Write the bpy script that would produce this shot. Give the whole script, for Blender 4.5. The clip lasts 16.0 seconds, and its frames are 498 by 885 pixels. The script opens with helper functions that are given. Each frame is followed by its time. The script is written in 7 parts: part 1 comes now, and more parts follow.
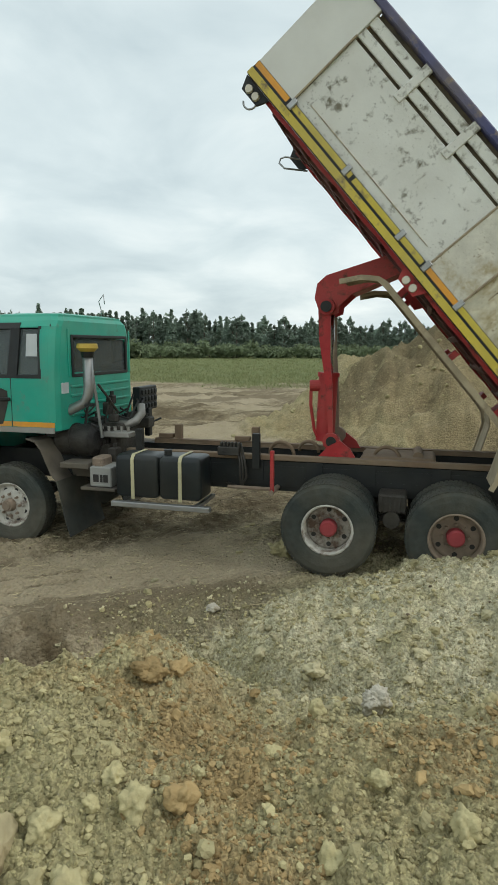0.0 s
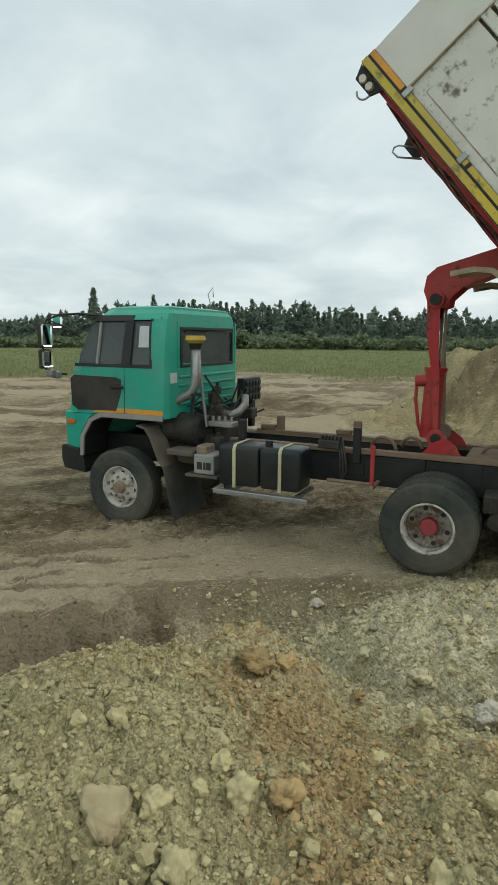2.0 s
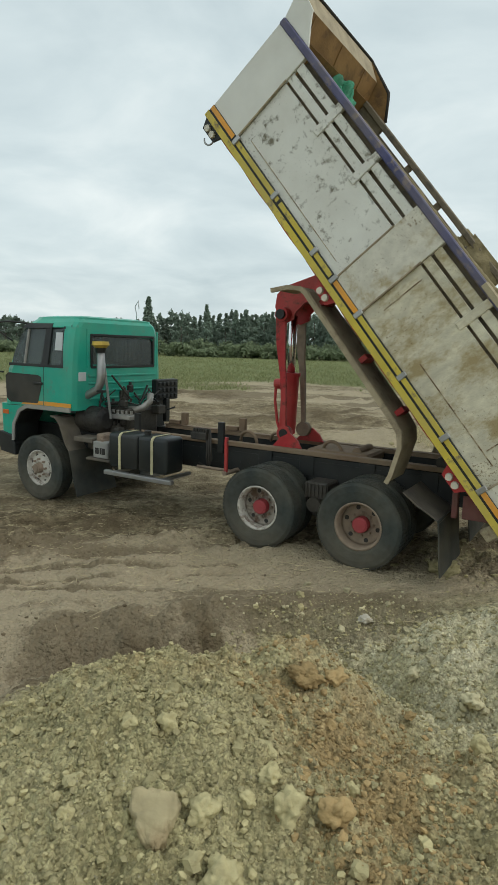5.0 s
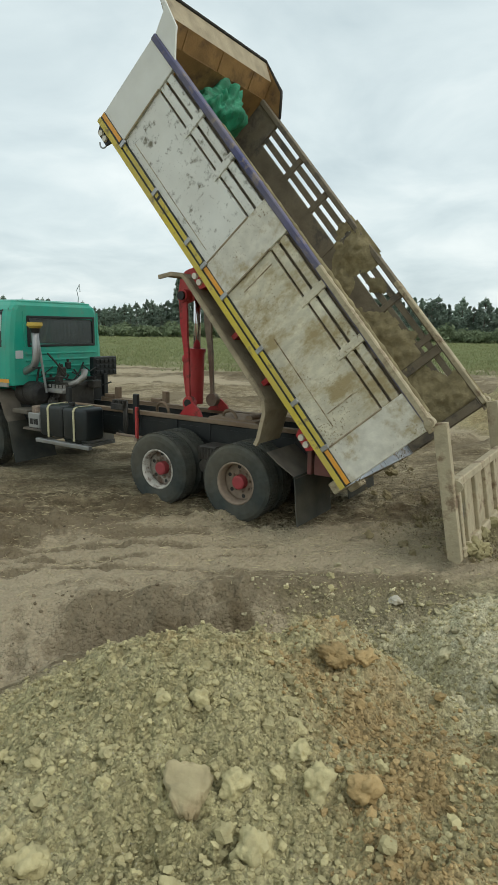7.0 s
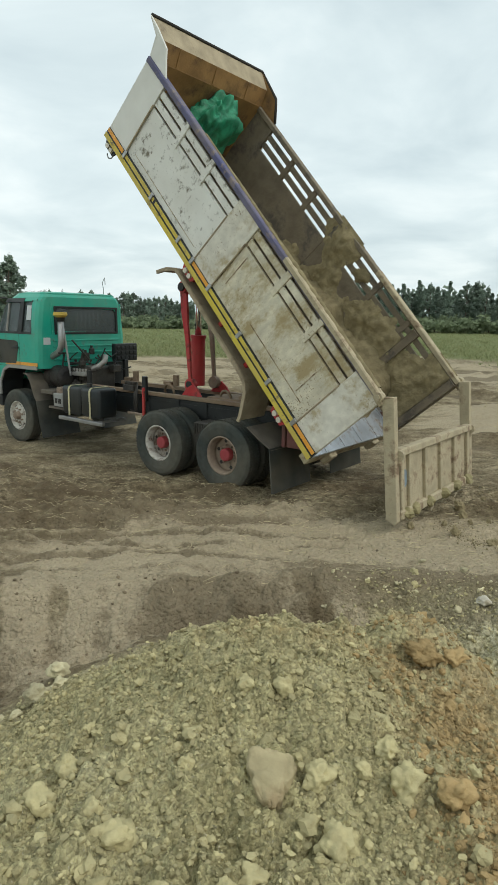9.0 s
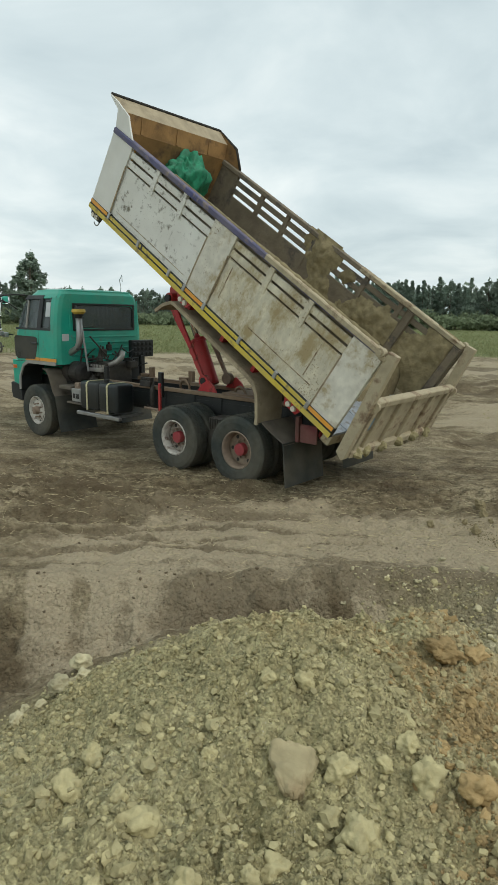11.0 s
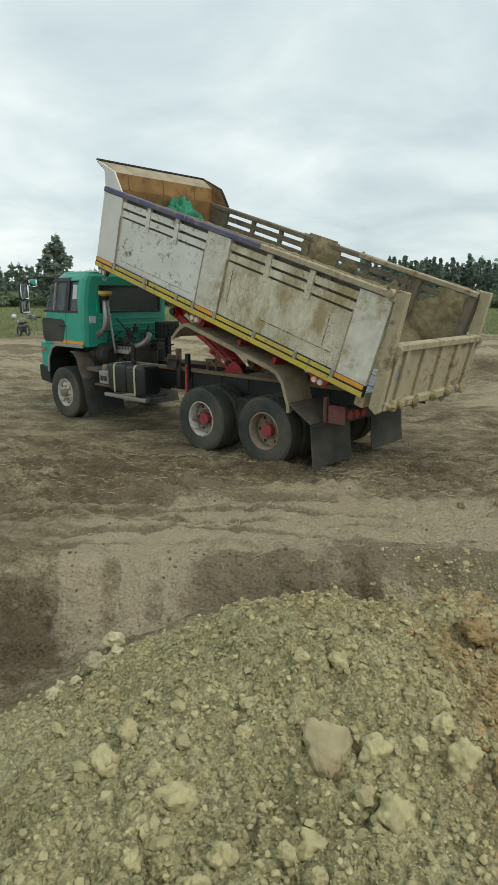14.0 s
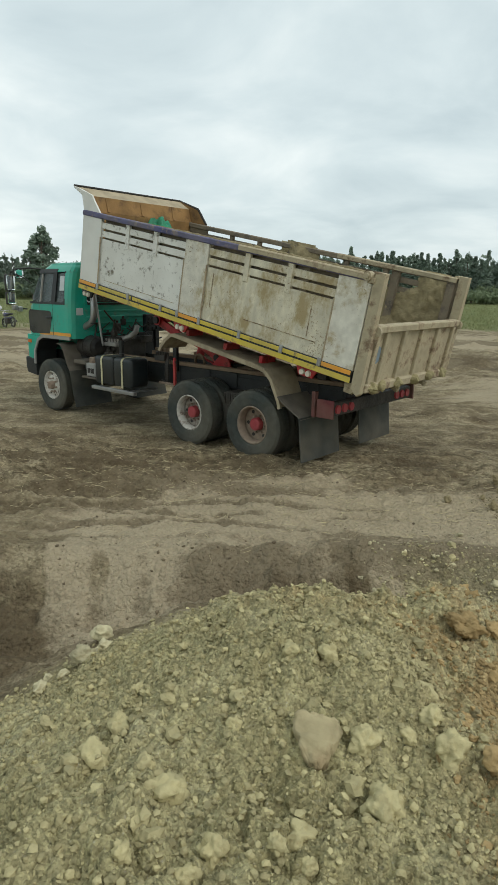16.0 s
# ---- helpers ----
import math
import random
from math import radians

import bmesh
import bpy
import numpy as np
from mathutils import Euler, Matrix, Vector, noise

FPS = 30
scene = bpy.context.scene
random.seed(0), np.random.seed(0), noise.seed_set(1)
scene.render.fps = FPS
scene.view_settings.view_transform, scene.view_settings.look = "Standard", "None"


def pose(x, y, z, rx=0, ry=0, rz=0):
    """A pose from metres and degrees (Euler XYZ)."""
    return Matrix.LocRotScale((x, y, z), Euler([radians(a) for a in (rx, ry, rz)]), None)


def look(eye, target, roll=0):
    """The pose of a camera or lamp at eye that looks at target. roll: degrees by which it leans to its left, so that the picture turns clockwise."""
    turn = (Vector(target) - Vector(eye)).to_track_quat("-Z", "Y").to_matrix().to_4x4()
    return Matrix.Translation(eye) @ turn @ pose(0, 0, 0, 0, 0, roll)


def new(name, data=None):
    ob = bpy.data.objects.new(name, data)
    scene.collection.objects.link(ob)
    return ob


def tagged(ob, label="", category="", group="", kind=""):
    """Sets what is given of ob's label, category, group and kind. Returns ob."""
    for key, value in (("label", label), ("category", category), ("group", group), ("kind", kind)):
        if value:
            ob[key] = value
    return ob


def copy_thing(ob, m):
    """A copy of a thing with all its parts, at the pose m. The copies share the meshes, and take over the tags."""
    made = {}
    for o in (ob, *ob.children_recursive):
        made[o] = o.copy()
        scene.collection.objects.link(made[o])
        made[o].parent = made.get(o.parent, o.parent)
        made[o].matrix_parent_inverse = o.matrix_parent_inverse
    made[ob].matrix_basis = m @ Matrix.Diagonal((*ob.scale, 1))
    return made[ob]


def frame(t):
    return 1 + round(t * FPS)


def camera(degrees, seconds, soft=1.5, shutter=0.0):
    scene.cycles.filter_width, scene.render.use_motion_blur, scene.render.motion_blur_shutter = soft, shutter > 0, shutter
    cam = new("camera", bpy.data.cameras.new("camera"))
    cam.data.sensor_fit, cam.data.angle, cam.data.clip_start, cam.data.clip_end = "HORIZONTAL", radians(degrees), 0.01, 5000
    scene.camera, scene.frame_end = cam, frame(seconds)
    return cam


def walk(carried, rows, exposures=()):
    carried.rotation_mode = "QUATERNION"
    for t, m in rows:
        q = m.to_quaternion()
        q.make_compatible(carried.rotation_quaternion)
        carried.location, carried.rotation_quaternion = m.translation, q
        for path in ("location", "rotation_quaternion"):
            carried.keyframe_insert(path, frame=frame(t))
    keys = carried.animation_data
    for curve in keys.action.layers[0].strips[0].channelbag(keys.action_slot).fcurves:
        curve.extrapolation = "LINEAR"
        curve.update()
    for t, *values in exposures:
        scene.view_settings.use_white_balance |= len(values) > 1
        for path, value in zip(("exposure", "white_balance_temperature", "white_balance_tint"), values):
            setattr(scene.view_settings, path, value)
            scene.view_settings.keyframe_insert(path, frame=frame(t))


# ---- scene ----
cam = camera(44.29, 16.0, soft=0.85)
PATH = [
    (0.0, pose(0.000, 0.000, 2.433, 81.00, 0, 0.00) @ pose(0, 0, 0, 0, 0, 0.06)),
    (0.5, pose(0.002, -0.026, 2.480, 80.31, 0, 4.17) @ pose(0, 0, 0, 0, 0, 0.30)),
    (1.0, pose(-0.015, -0.017, 2.477, 79.66, 0, 6.51) @ pose(0, 0, 0, 0, 0, 0.37)),
    (1.5, pose(-0.032, -0.005, 2.473, 79.64, 0, 8.00) @ pose(0, 0, 0, 0, 0, 0.63)),
    (2.0, pose(-0.060, 0.015, 2.457, 80.12, 0, 9.82) @ pose(0, 0, 0, 0, 0, 0.53)),
    (2.5, pose(-0.076, 0.020, 2.453, 80.68, 0, 11.07) @ pose(0, 0, 0, 0, 0, 0.88)),
    (3.0, pose(-0.096, 0.007, 2.459, 80.81, 0, 13.38) @ pose(0, 0, 0, 0, 0, 1.26)),
    (3.5, pose(-0.093, 0.007, 2.463, 80.21, 0, 13.47) @ pose(0, 0, 0, 0, 0, 1.31)),
    (6.0, pose(-0.110, -0.005, 2.451, 81.46, 0, 15.32) @ pose(0, 0, 0, 0, 0, 1.48)),
    (6.5, pose(-0.098, 0.009, 2.439, 80.72, 0, 15.88) @ pose(0, 0, 0, 0, 0, 0.96)),
    (7.0, pose(-0.097, -0.014, 2.471, 79.15, 0, 17.20) @ pose(0, 0, 0, 0, 0, 1.05)),
    (7.5, pose(-0.119, 0.019, 2.424, 77.39, 0, 18.25) @ pose(0, 0, 0, 0, 0, 1.49)),
    (8.0, pose(-0.124, 0.011, 2.425, 77.18, 0, 18.85) @ pose(0, 0, 0, 0, 0, 1.52)),
    (8.5, pose(-0.137, -0.001, 2.431, 77.55, 0, 21.09) @ pose(0, 0, 0, 0, 0, 1.38)),
    (9.0, pose(-0.163, 0.016, 2.419, 78.40, 0, 24.54) @ pose(0, 0, 0, 0, 0, 0.84)),
    (11.5, pose(-0.176, -0.027, 2.424, 77.82, 0, 26.30) @ pose(0, 0, 0, 0, 0, 0.83)),
    (12.0, pose(-0.182, -0.023, 2.420, 77.12, 0, 26.08) @ pose(0, 0, 0, 0, 0, 0.77)),
    (12.5, pose(-0.191, -0.029, 2.425, 76.72, 0, 26.50) @ pose(0, 0, 0, 0, 0, 0.90)),
    (13.0, pose(-0.196, -0.012, 2.413, 75.96, 0, 27.77) @ pose(0, 0, 0, 0, 0, 0.35)),
    (13.5, pose(-0.204, -0.009, 2.406, 76.17, 0, 28.82) @ pose(0, 0, 0, 0, 0, 0.04)),
    (14.0, pose(-0.211, -0.018, 2.412, 76.33, 0, 28.63) @ pose(0, 0, 0, 0, 0, 0.15)),
    (14.5, pose(-0.212, -0.020, 2.412, 76.39, 0, 28.39) @ pose(0, 0, 0, 0, 0, 0.24)),
    (15.0, pose(-0.217, -0.022, 2.410, 76.24, 0, 28.37) @ pose(0, 0, 0, 0, 0, 0.27)),
    (15.5, pose(-0.225, -0.020, 2.408, 75.83, 0, 28.53) @ pose(0, 0, 0, 0, 0, 0.37)),
    (16.0, pose(-0.228, -0.025, 2.407, 75.78, 0, 27.36) @ pose(0, 0, 0, 0, 0, 0.76)),
]
walk(cam, PATH, exposures=[(0.0, 0.10), (2.5, 0.0), (6.0, 0.02), (7.0, 0.10), (8.5, 0.24), (9.2, 0.16), (11.5, 0.05), (16.0, 0.05)])

# ---- sky and sun ----
world = bpy.data.worlds.new("overcast")
scene.world = world
world.use_nodes = True
SUN_EL, SUN_AZ = radians(48), radians(100)


def build_world():
    nt = world.node_tree
    nt.nodes.clear()
    N, L = nt.nodes.new, nt.links.new
    out, bg = N("ShaderNodeOutputWorld"), N("ShaderNodeBackground")
    sky = N("ShaderNodeTexSky")
    sky.sky_type, sky.sun_disc = "NISHITA", False
    sky.sun_elevation, sky.sun_rotation = SUN_EL, SUN_AZ
    sky.dust_density = 4.0
    co, sep = N("ShaderNodeTexCoord"), N("ShaderNodeSeparateXYZ")
    L(co.outputs["Generated"], sep.inputs[0])
    # flat cloud deck: direction divided by its height
    add = N("ShaderNodeMath"); add.operation = "MAXIMUM"; add.inputs[1].default_value = 0.0
    L(sep.outputs["Z"], add.inputs[0])
    a2 = N("ShaderNodeMath"); a2.operation = "ADD"; a2.inputs[1].default_value = 0.24
    L(add.outputs[0], a2.inputs[0])
    dx, dy = N("ShaderNodeMath"), N("ShaderNodeMath")
    dx.operation = dy.operation = "DIVIDE"
    L(sep.outputs["X"], dx.inputs[0]); L(a2.outputs[0], dx.inputs[1])
    L(sep.outputs["Y"], dy.inputs[0]); L(a2.outputs[0], dy.inputs[1])
    com = N("ShaderNodeCombineXYZ")
    L(dx.outputs[0], com.inputs[0]); L(dy.outputs[0], com.inputs[1])
    n1, n2 = N("ShaderNodeTexNoise"), N("ShaderNodeTexNoise")
    n1.inputs["Scale"].default_value, n1.inputs["Detail"].default_value = 1.7, 9
    n1.inputs["Roughness"].default_value = 0.52
    n1.inputs["Distortion"].default_value = 0.35
    n2.inputs["Scale"].default_value, n2.inputs["Detail"].default_value = 0.28, 3
    L(com.outputs[0], n1.inputs["Vector"]); L(com.outputs[0], n2.inputs["Vector"])
    mx = N("ShaderNodeMath"); mx.operation = "MULTIPLY_ADD"; mx.inputs[1].default_value = 0.55
    L(n2.outputs[0], mx.inputs[0])
    half = N("ShaderNodeMath"); half.operation = "MULTIPLY"; half.inputs[1].default_value = 0.55
    L(n1.outputs[0], half.inputs[0]); L(half.outputs[0], mx.inputs[2])
    ramp = N("ShaderNodeValToRGB")
    e = ramp.color_ramp.elements
    e[0].position, e[0].color = 0.40, (0.47, 0.565, 0.59, 1)
    e[1].position, e[1].color = 0.68, (0.845, 0.905, 0.885, 1)
    m = e.new(0.53); m.color = (0.620, 0.712, 0.722, 1)
    L(mx.outputs[0], ramp.inputs[0])
    sk = N("ShaderNodeMixRGB"); sk.blend_type = "MULTIPLY"; sk.inputs[0].default_value = 1.0
    sk.inputs[2].default_value = (0.10, 0.10, 0.10, 1)
    L(sky.outputs[0], sk.inputs[1])
    mix = N("ShaderNodeMixRGB"); mix.inputs[0].default_value = 0.90
    L(sk.outputs[0], mix.inputs[1]); L(ramp.outputs[0], mix.inputs[2])
    L(mix.outputs[0], bg.inputs[0])
    bg.inputs[1].default_value = 1.16
    L(bg.outputs[0], out.inputs[0])


build_world()
sun = new("sun", bpy.data.lights.new("sun", "SUN"))
sun.data.energy, sun.data.angle, sun.data.color = 1.0, radians(25), (1.0, 0.96, 0.90)
sun.matrix_world = look((math.sin(SUN_AZ) * 30, math.cos(SUN_AZ) * 30, 33), (0, 0, 0))
scene.view_settings.exposure = 0.0


# ---- materials ----
def mat(name, base, rough=0.6, metal=0.0, var=0.15, scale=6.0, stain=None, stain_amt=0.0, stain_scale=2.0,
        bump=0.2, bump_scale=40.0, spec=0.4, dust=None, stretch=(1, 1, 1)):
    """Paint, metal, rubber or earth: base colour broken by fine grain, with worn or stained patches and a fine relief."""
    m = bpy.data.materials.new(name)
    m.use_nodes = True
    nt = m.node_tree
    N, L = nt.nodes.new, nt.links.new
    b = nt.nodes["Principled BSDF"]
    co, mp = N("ShaderNodeTexCoord"), N("ShaderNodeMapping")
    mp.inputs["Scale"].default_value = stretch
    L(co.outputs["Object"], mp.inputs[0])
    n = N("ShaderNodeTexNoise")
    n.inputs["Scale"].default_value, n.inputs["Detail"].default_value = scale, 8
    L(mp.outputs[0], n.inputs["Vector"])
    r = N("ShaderNodeValToRGB")
    e = r.color_ramp.elements
    e[0].position, e[1].position = 0.3, 0.7
    e[0].color = (*[c * (1 - var) for c in base], 1)
    e[1].color = (*[min(1, c * (1 + var)) for c in base], 1)
    L(n.outputs[0], r.inputs[0])
    col = r.outputs[0]
    rr = None
    if stain:
        s = N("ShaderNodeTexNoise")
        s.inputs["Scale"].default_value, s.inputs["Detail"].default_value = stain_scale, 10
        s.inputs["Roughness"].default_value = 0.68
        L(mp.outputs[0], s.inputs["Vector"])
        k = N("ShaderNodeValToRGB")
        k.color_ramp.elements[0].position = 0.62 - stain_amt * 0.4
        k.color_ramp.elements[1].position = 0.72 - stain_amt * 0.3
        L(s.outputs[0], k.inputs[0])
        mx = N("ShaderNodeMixRGB")
        mx.inputs[2].default_value = (*stain, 1)
        L(k.outputs[0], mx.inputs[0]); L(col, mx.inputs[1])
        col = mx.outputs[0]
        rm = N("ShaderNodeMapRange")
        rm.inputs[3].default_value, rm.inputs[4].default_value = rough, 0.9
        L(k.outputs[0], rm.inputs[0])
        rr = rm.outputs[0]
    if dust:
        s = N("ShaderNodeTexNoise")
        s.inputs["Scale"].default_value, s.inputs["Detail"].default_value = 1.7, 6
        L(mp.outputs[0], s.inputs["Vector"])
        k = N("ShaderNodeMapRange")
        k.inputs[1].default_value, k.inputs[2].default_value, k.inputs[4].default_value = 0.35, 0.7, dust
        L(s.outputs[0], k.inputs[0])
        mx = N("ShaderNodeMixRGB")
        mx.inputs[2].default_value = (0.30, 0.25, 0.17, 1)
        L(k.outputs[0], mx.inputs[0]); L(col, mx.inputs[1])
        col = mx.outputs[0]
    L(col, b.inputs["Base Color"])
    b.inputs["Roughness"].default_value, b.inputs["Metallic"].default_value = rough, metal
    b.inputs["Specular IOR Level"].default_value = spec
    if rr:
        L(rr, b.inputs["Roughness"])
    if bump:
        f = N("ShaderNodeTexNoise")
        f.inputs["Scale"].default_value, f.inputs["Detail"].default_value = bump_scale, 6
        L(mp.outputs[0], f.inputs["Vector"])
        bp = N("ShaderNodeBump")
        bp.inputs["Strength"].default_value, bp.inputs["Distance"].default_value = bump, 0.02
        L(f.outputs[0], bp.inputs["Height"]); L(bp.outputs[0], b.inputs["Normal"])
    return m


M = {}
M["teal"] = mat("teal paint", (0.008, 0.37, 0.262), 0.38, var=0.10, scale=3, dust=0.22, bump=0.03, stain=(0.10, 0.28, 0.22), stain_amt=0.12, stain_scale=5)
M["white"] = mat("chipped white paint", (0.70, 0.70, 0.645), 0.5, var=0.06, scale=3, stain=(0.17, 0.16, 0.12), stain_amt=0.16, stain_scale=8, dust=0.20, bump=0.12)
M["whiteclean"] = mat("plain off-white paint", (0.69, 0.69, 0.64), 0.45, var=0.05, scale=3, dust=0.18, bump=0.05)
M["muddy"] = mat("mud-stained white paint", (0.63, 0.59, 0.455), 0.8, var=0.18, scale=11.0, stain=(0.37, 0.295, 0.155), stain_amt=0.33, stain_scale=2.7, dust=0.24, bump=0.3, stretch=(1, 1, 0.6))


def rust_specks(m, amount, colour=(0.10, 0.075, 0.045)):
    """Fine chips and pitted spots, thick in some places and few in others."""
    nt = m.node_tree
    N, L = nt.nodes.new, nt.links.new
    b = nt.nodes["Principled BSDF"]
    co = N("ShaderNodeTexCoord")
    fine, where = N("ShaderNodeTexNoise"), N("ShaderNodeTexNoise")
    fine.inputs["Scale"].default_value, fine.inputs["Detail"].default_value, fine.inputs["Roughness"].default_value = 34, 6, 0.7
    where.inputs["Scale"].default_value, where.inputs["Detail"].default_value = 1.6, 4
    for n in (fine, where):
        L(co.outputs["Object"], n.inputs["Vector"])
    add = N("ShaderNodeMath"); add.operation = "MULTIPLY_ADD"; add.inputs[1].default_value = 0.45
    L(where.outputs[0], add.inputs[0]); L(fine.outputs[0], add.inputs[2])
    k = N("ShaderNodeMapRange")
    k.inputs[1].default_value, k.inputs[2].default_value, k.inputs[4].default_value = 0.90 - amount, 0.96 - amount, 0.8
    L(add.outputs[0], k.inputs[0])
    mx = N("ShaderNodeMixRGB"); mx.inputs[2].default_value = (*colour, 1)
    src = b.inputs["Base Color"].links[0].from_socket
    L(k.outputs[0], mx.inputs[0]); L(src, mx.inputs[1]); L(mx.outputs[0], b.inputs["Base Color"])


rust_specks(M["muddy"], 0.075, (0.20, 0.145, 0.075))
M["halfmuddy"] = mat("dust-smeared white paint", (0.66, 0.64, 0.55), 0.7, var=0.14, scale=9, stain=(0.42, 0.35, 0.21), stain_amt=0.26, stain_scale=3.5, dust=0.22, bump=0.2)
rust_specks(M["halfmuddy"], 0.05, (0.20, 0.145, 0.075))
rust_specks(M["white"], 0.035, (0.16, 0.14, 0.10))
M["mudsteel"] = mat("mud-caked steel", (0.40, 0.345, 0.23), 0.9, var=0.25, scale=4, stain=(0.19, 0.135, 0.085), stain_amt=0.3, stain_scale=4, bump=0.5, bump_scale=25)
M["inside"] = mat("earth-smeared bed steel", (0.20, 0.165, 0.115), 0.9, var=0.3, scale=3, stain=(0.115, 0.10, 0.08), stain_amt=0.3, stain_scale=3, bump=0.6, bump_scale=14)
M["rust"] = mat("orange-brown rusted steel", (0.25, 0.142, 0.052), 0.85, var=0.3, scale=3, stain=(0.12, 0.07, 0.035), stain_amt=0.3, stain_scale=2.5, bump=0.3)
M["rustline"] = mat("rust-dark seam", (0.16, 0.105, 0.055), 0.9, var=0.5, scale=14, stain=(0.50, 0.44, 0.30), stain_amt=0.42, stain_scale=9)
M["floorsteel"] = mat("scoured blue-grey steel", (0.42, 0.46, 0.50), 0.40, metal=0.6, var=0.2, scale=5, stain=(0.24, 0.20, 0.15), stain_amt=0.25, stain_scale=4, bump=0.15)
M["yellow"] = mat("yellow paint", (0.60, 0.47, 0.06), 0.55, var=0.12, dust=0.35, stain=(0.22, 0.17, 0.09), stain_amt=0.15, stain_scale=6)
M["orange"] = mat("orange tape", (0.75, 0.33, 0.03), 0.45, var=0.1, dust=0.25)
M["blue"] = mat("dull blue paint", (0.060, 0.065, 0.16), 0.6, var=0.2, dust=0.35, stain=(0.25, 0.20, 0.16), stain_amt=0.22, stain_scale=7)
M["red"] = mat("red paint", (0.44, 0.026, 0.030), 0.5, var=0.15, dust=0.18, stain=(0.11, 0.035, 0.03), stain_amt=0.2, stain_scale=6)
M["hubred"] = mat("hub red", (0.34, 0.040, 0.05), 0.6, var=0.15, dust=0.2)
M["black"] = mat("black chassis paint", (0.010, 0.013, 0.014), 0.5, var=0.3, dust=0.07, bump=0.1)
M["tank"] = mat("black tank", (0.010, 0.015, 0.017), 0.35, var=0.2, dust=0.07, bump=0.04)
M["rubber"] = mat("worn tyre rubber", (0.036, 0.044, 0.040), 0.85, var=0.3, scale=10, dust=0.26, bump=0.3)
M["flap"] = mat("dusty rubber flap", (0.030, 0.036, 0.034), 0.8, var=0.3, scale=4, dust=0.28, bump=0.15)
M["dullred"] = mat("dull dusty red paint", (0.115, 0.028, 0.029), 0.75, var=0.25, dust=0.35)
M["fenderdark"] = mat("dark dusty fender", (0.10, 0.088, 0.072), 0.8, var=0.25, dust=0.35)
M["tan"] = mat("dust-coated fender steel", (0.36, 0.30, 0.20), 0.8, var=0.2, scale=5, stain=(0.17, 0.13, 0.09), stain_amt=0.25, bump=0.25)
M["brown"] = mat("rust-brown rail top", (0.20, 0.135, 0.085), 0.85, var=0.2, scale=5, dust=0.4)
M["rim"] = mat("flaking white rim", (0.52, 0.50, 0.44), 0.6, var=0.15, scale=12, stain=(0.17, 0.12, 0.09), stain_amt=0.3, stain_scale=9)
M["rimbrown"] = mat("brown dirty rim", (0.25, 0.19, 0.14), 0.75, var=0.2, scale=12, dust=0.3)
M["rimdisc"] = mat("rust-streaked rim disc", (0.33, 0.30, 0.255), 0.7, var=0.2, scale=12, stain=(0.13, 0.085, 0.06), stain_amt=0.45, stain_scale=8)
M["steel"] = mat("grey galvanised steel", (0.36, 0.37, 0.37), 0.4, metal=0.75, var=0.15, dust=0.25)
M["chrome"] = mat("bright piston rod", (0.72, 0.72, 0.72), 0.18, metal=1.0, var=0.05, bump=0)
M["grime"] = mat("oily engine metal", (0.030, 0.029, 0.028), 0.6, metal=0.2, var=0.4, scale=12, dust=0.2, bump=0.4)
M["alu"] = mat("dull aluminium casting", (0.36, 0.35, 0.33), 0.5, metal=0.6, var=0.2, dust=0.3)
M["gap"] = mat("shadowed gap steel", (0.035, 0.033, 0.030), 0.8, var=0.2)
M["trim"] = mat("grey plastic trim", (0.30, 0.30, 0.28), 0.6, var=0.12, dust=0.35)
M["darkpanel"] = mat("dark tinted door panel", (0.030, 0.030, 0.030), 0.25, var=0.15, dust=0.12, bump=0)
M["capyellow"] = mat("yellow intake cap", (0.58, 0.40, 0.05), 0.6, var=0.15, dust=0.4)
M["lens"] = mat("cloudy lamp lens", (0.70, 0.66, 0.55), 0.3, var=0.15, dust=0.3, bump=0)
M["amber"] = mat("amber lens", (0.55, 0.13, 0.02), 0.3, var=0.1, bump=0)
M["paper"] = mat("grey notice sheet", (0.55, 0.58, 0.58), 0.7, var=0.05)
M["strap"] = mat("yellowed strap", (0.50, 0.46, 0.28), 0.6, var=0.15)
M["tarp"] = mat("green tarpaulin", (0.008, 0.19, 0.098), 0.6, var=0.35, scale=9, dust=0.10, bump=0.5, bump_scale=35)
M["interior"] = mat("cab interior vinyl", (0.10, 0.095, 0.09), 0.8)
M["curtain"] = mat("grey window curtain", (0.38, 0.37, 0.35), 0.8)


def glass_mat(name, tint, rough=0.04, opacity=0.35):
    m = bpy.data.materials.new(name)
    m.use_nodes = True
    nt = m.node_tree
    b = nt.nodes["Principled BSDF"]
    b.inputs["Base Color"].default_value = (*tint, 1)
    b.inputs["Roughness"].default_value = rough
    b.inputs["IOR"].default_value = 1.45
    tr = nt.nodes.new("ShaderNodeBsdfTransparent")
    tr.inputs[0].default_value = (0.75, 0.8, 0.8, 1)
    mx = nt.nodes.new("ShaderNodeMixShader")
    mx.inputs[0].default_value = opacity
    nt.links.new(tr.outputs[0], mx.inputs[1])
    nt.links.new(b.outputs[0], mx.inputs[2])
    nt.links.new(mx.outputs[0], nt.nodes["Material Output"].inputs[0])
    return m


# grey tint: dust film, lightened to stand in for reflections in the panes
M["glass"] = glass_mat("dusty reflection-grey cab glass", (0.10, 0.12, 0.12), 0.08, 0.6)
M["mirror"] = mat("mirror glass", (0.85, 0.88, 0.88), 0.05, metal=1.0, var=0.02, bump=0)


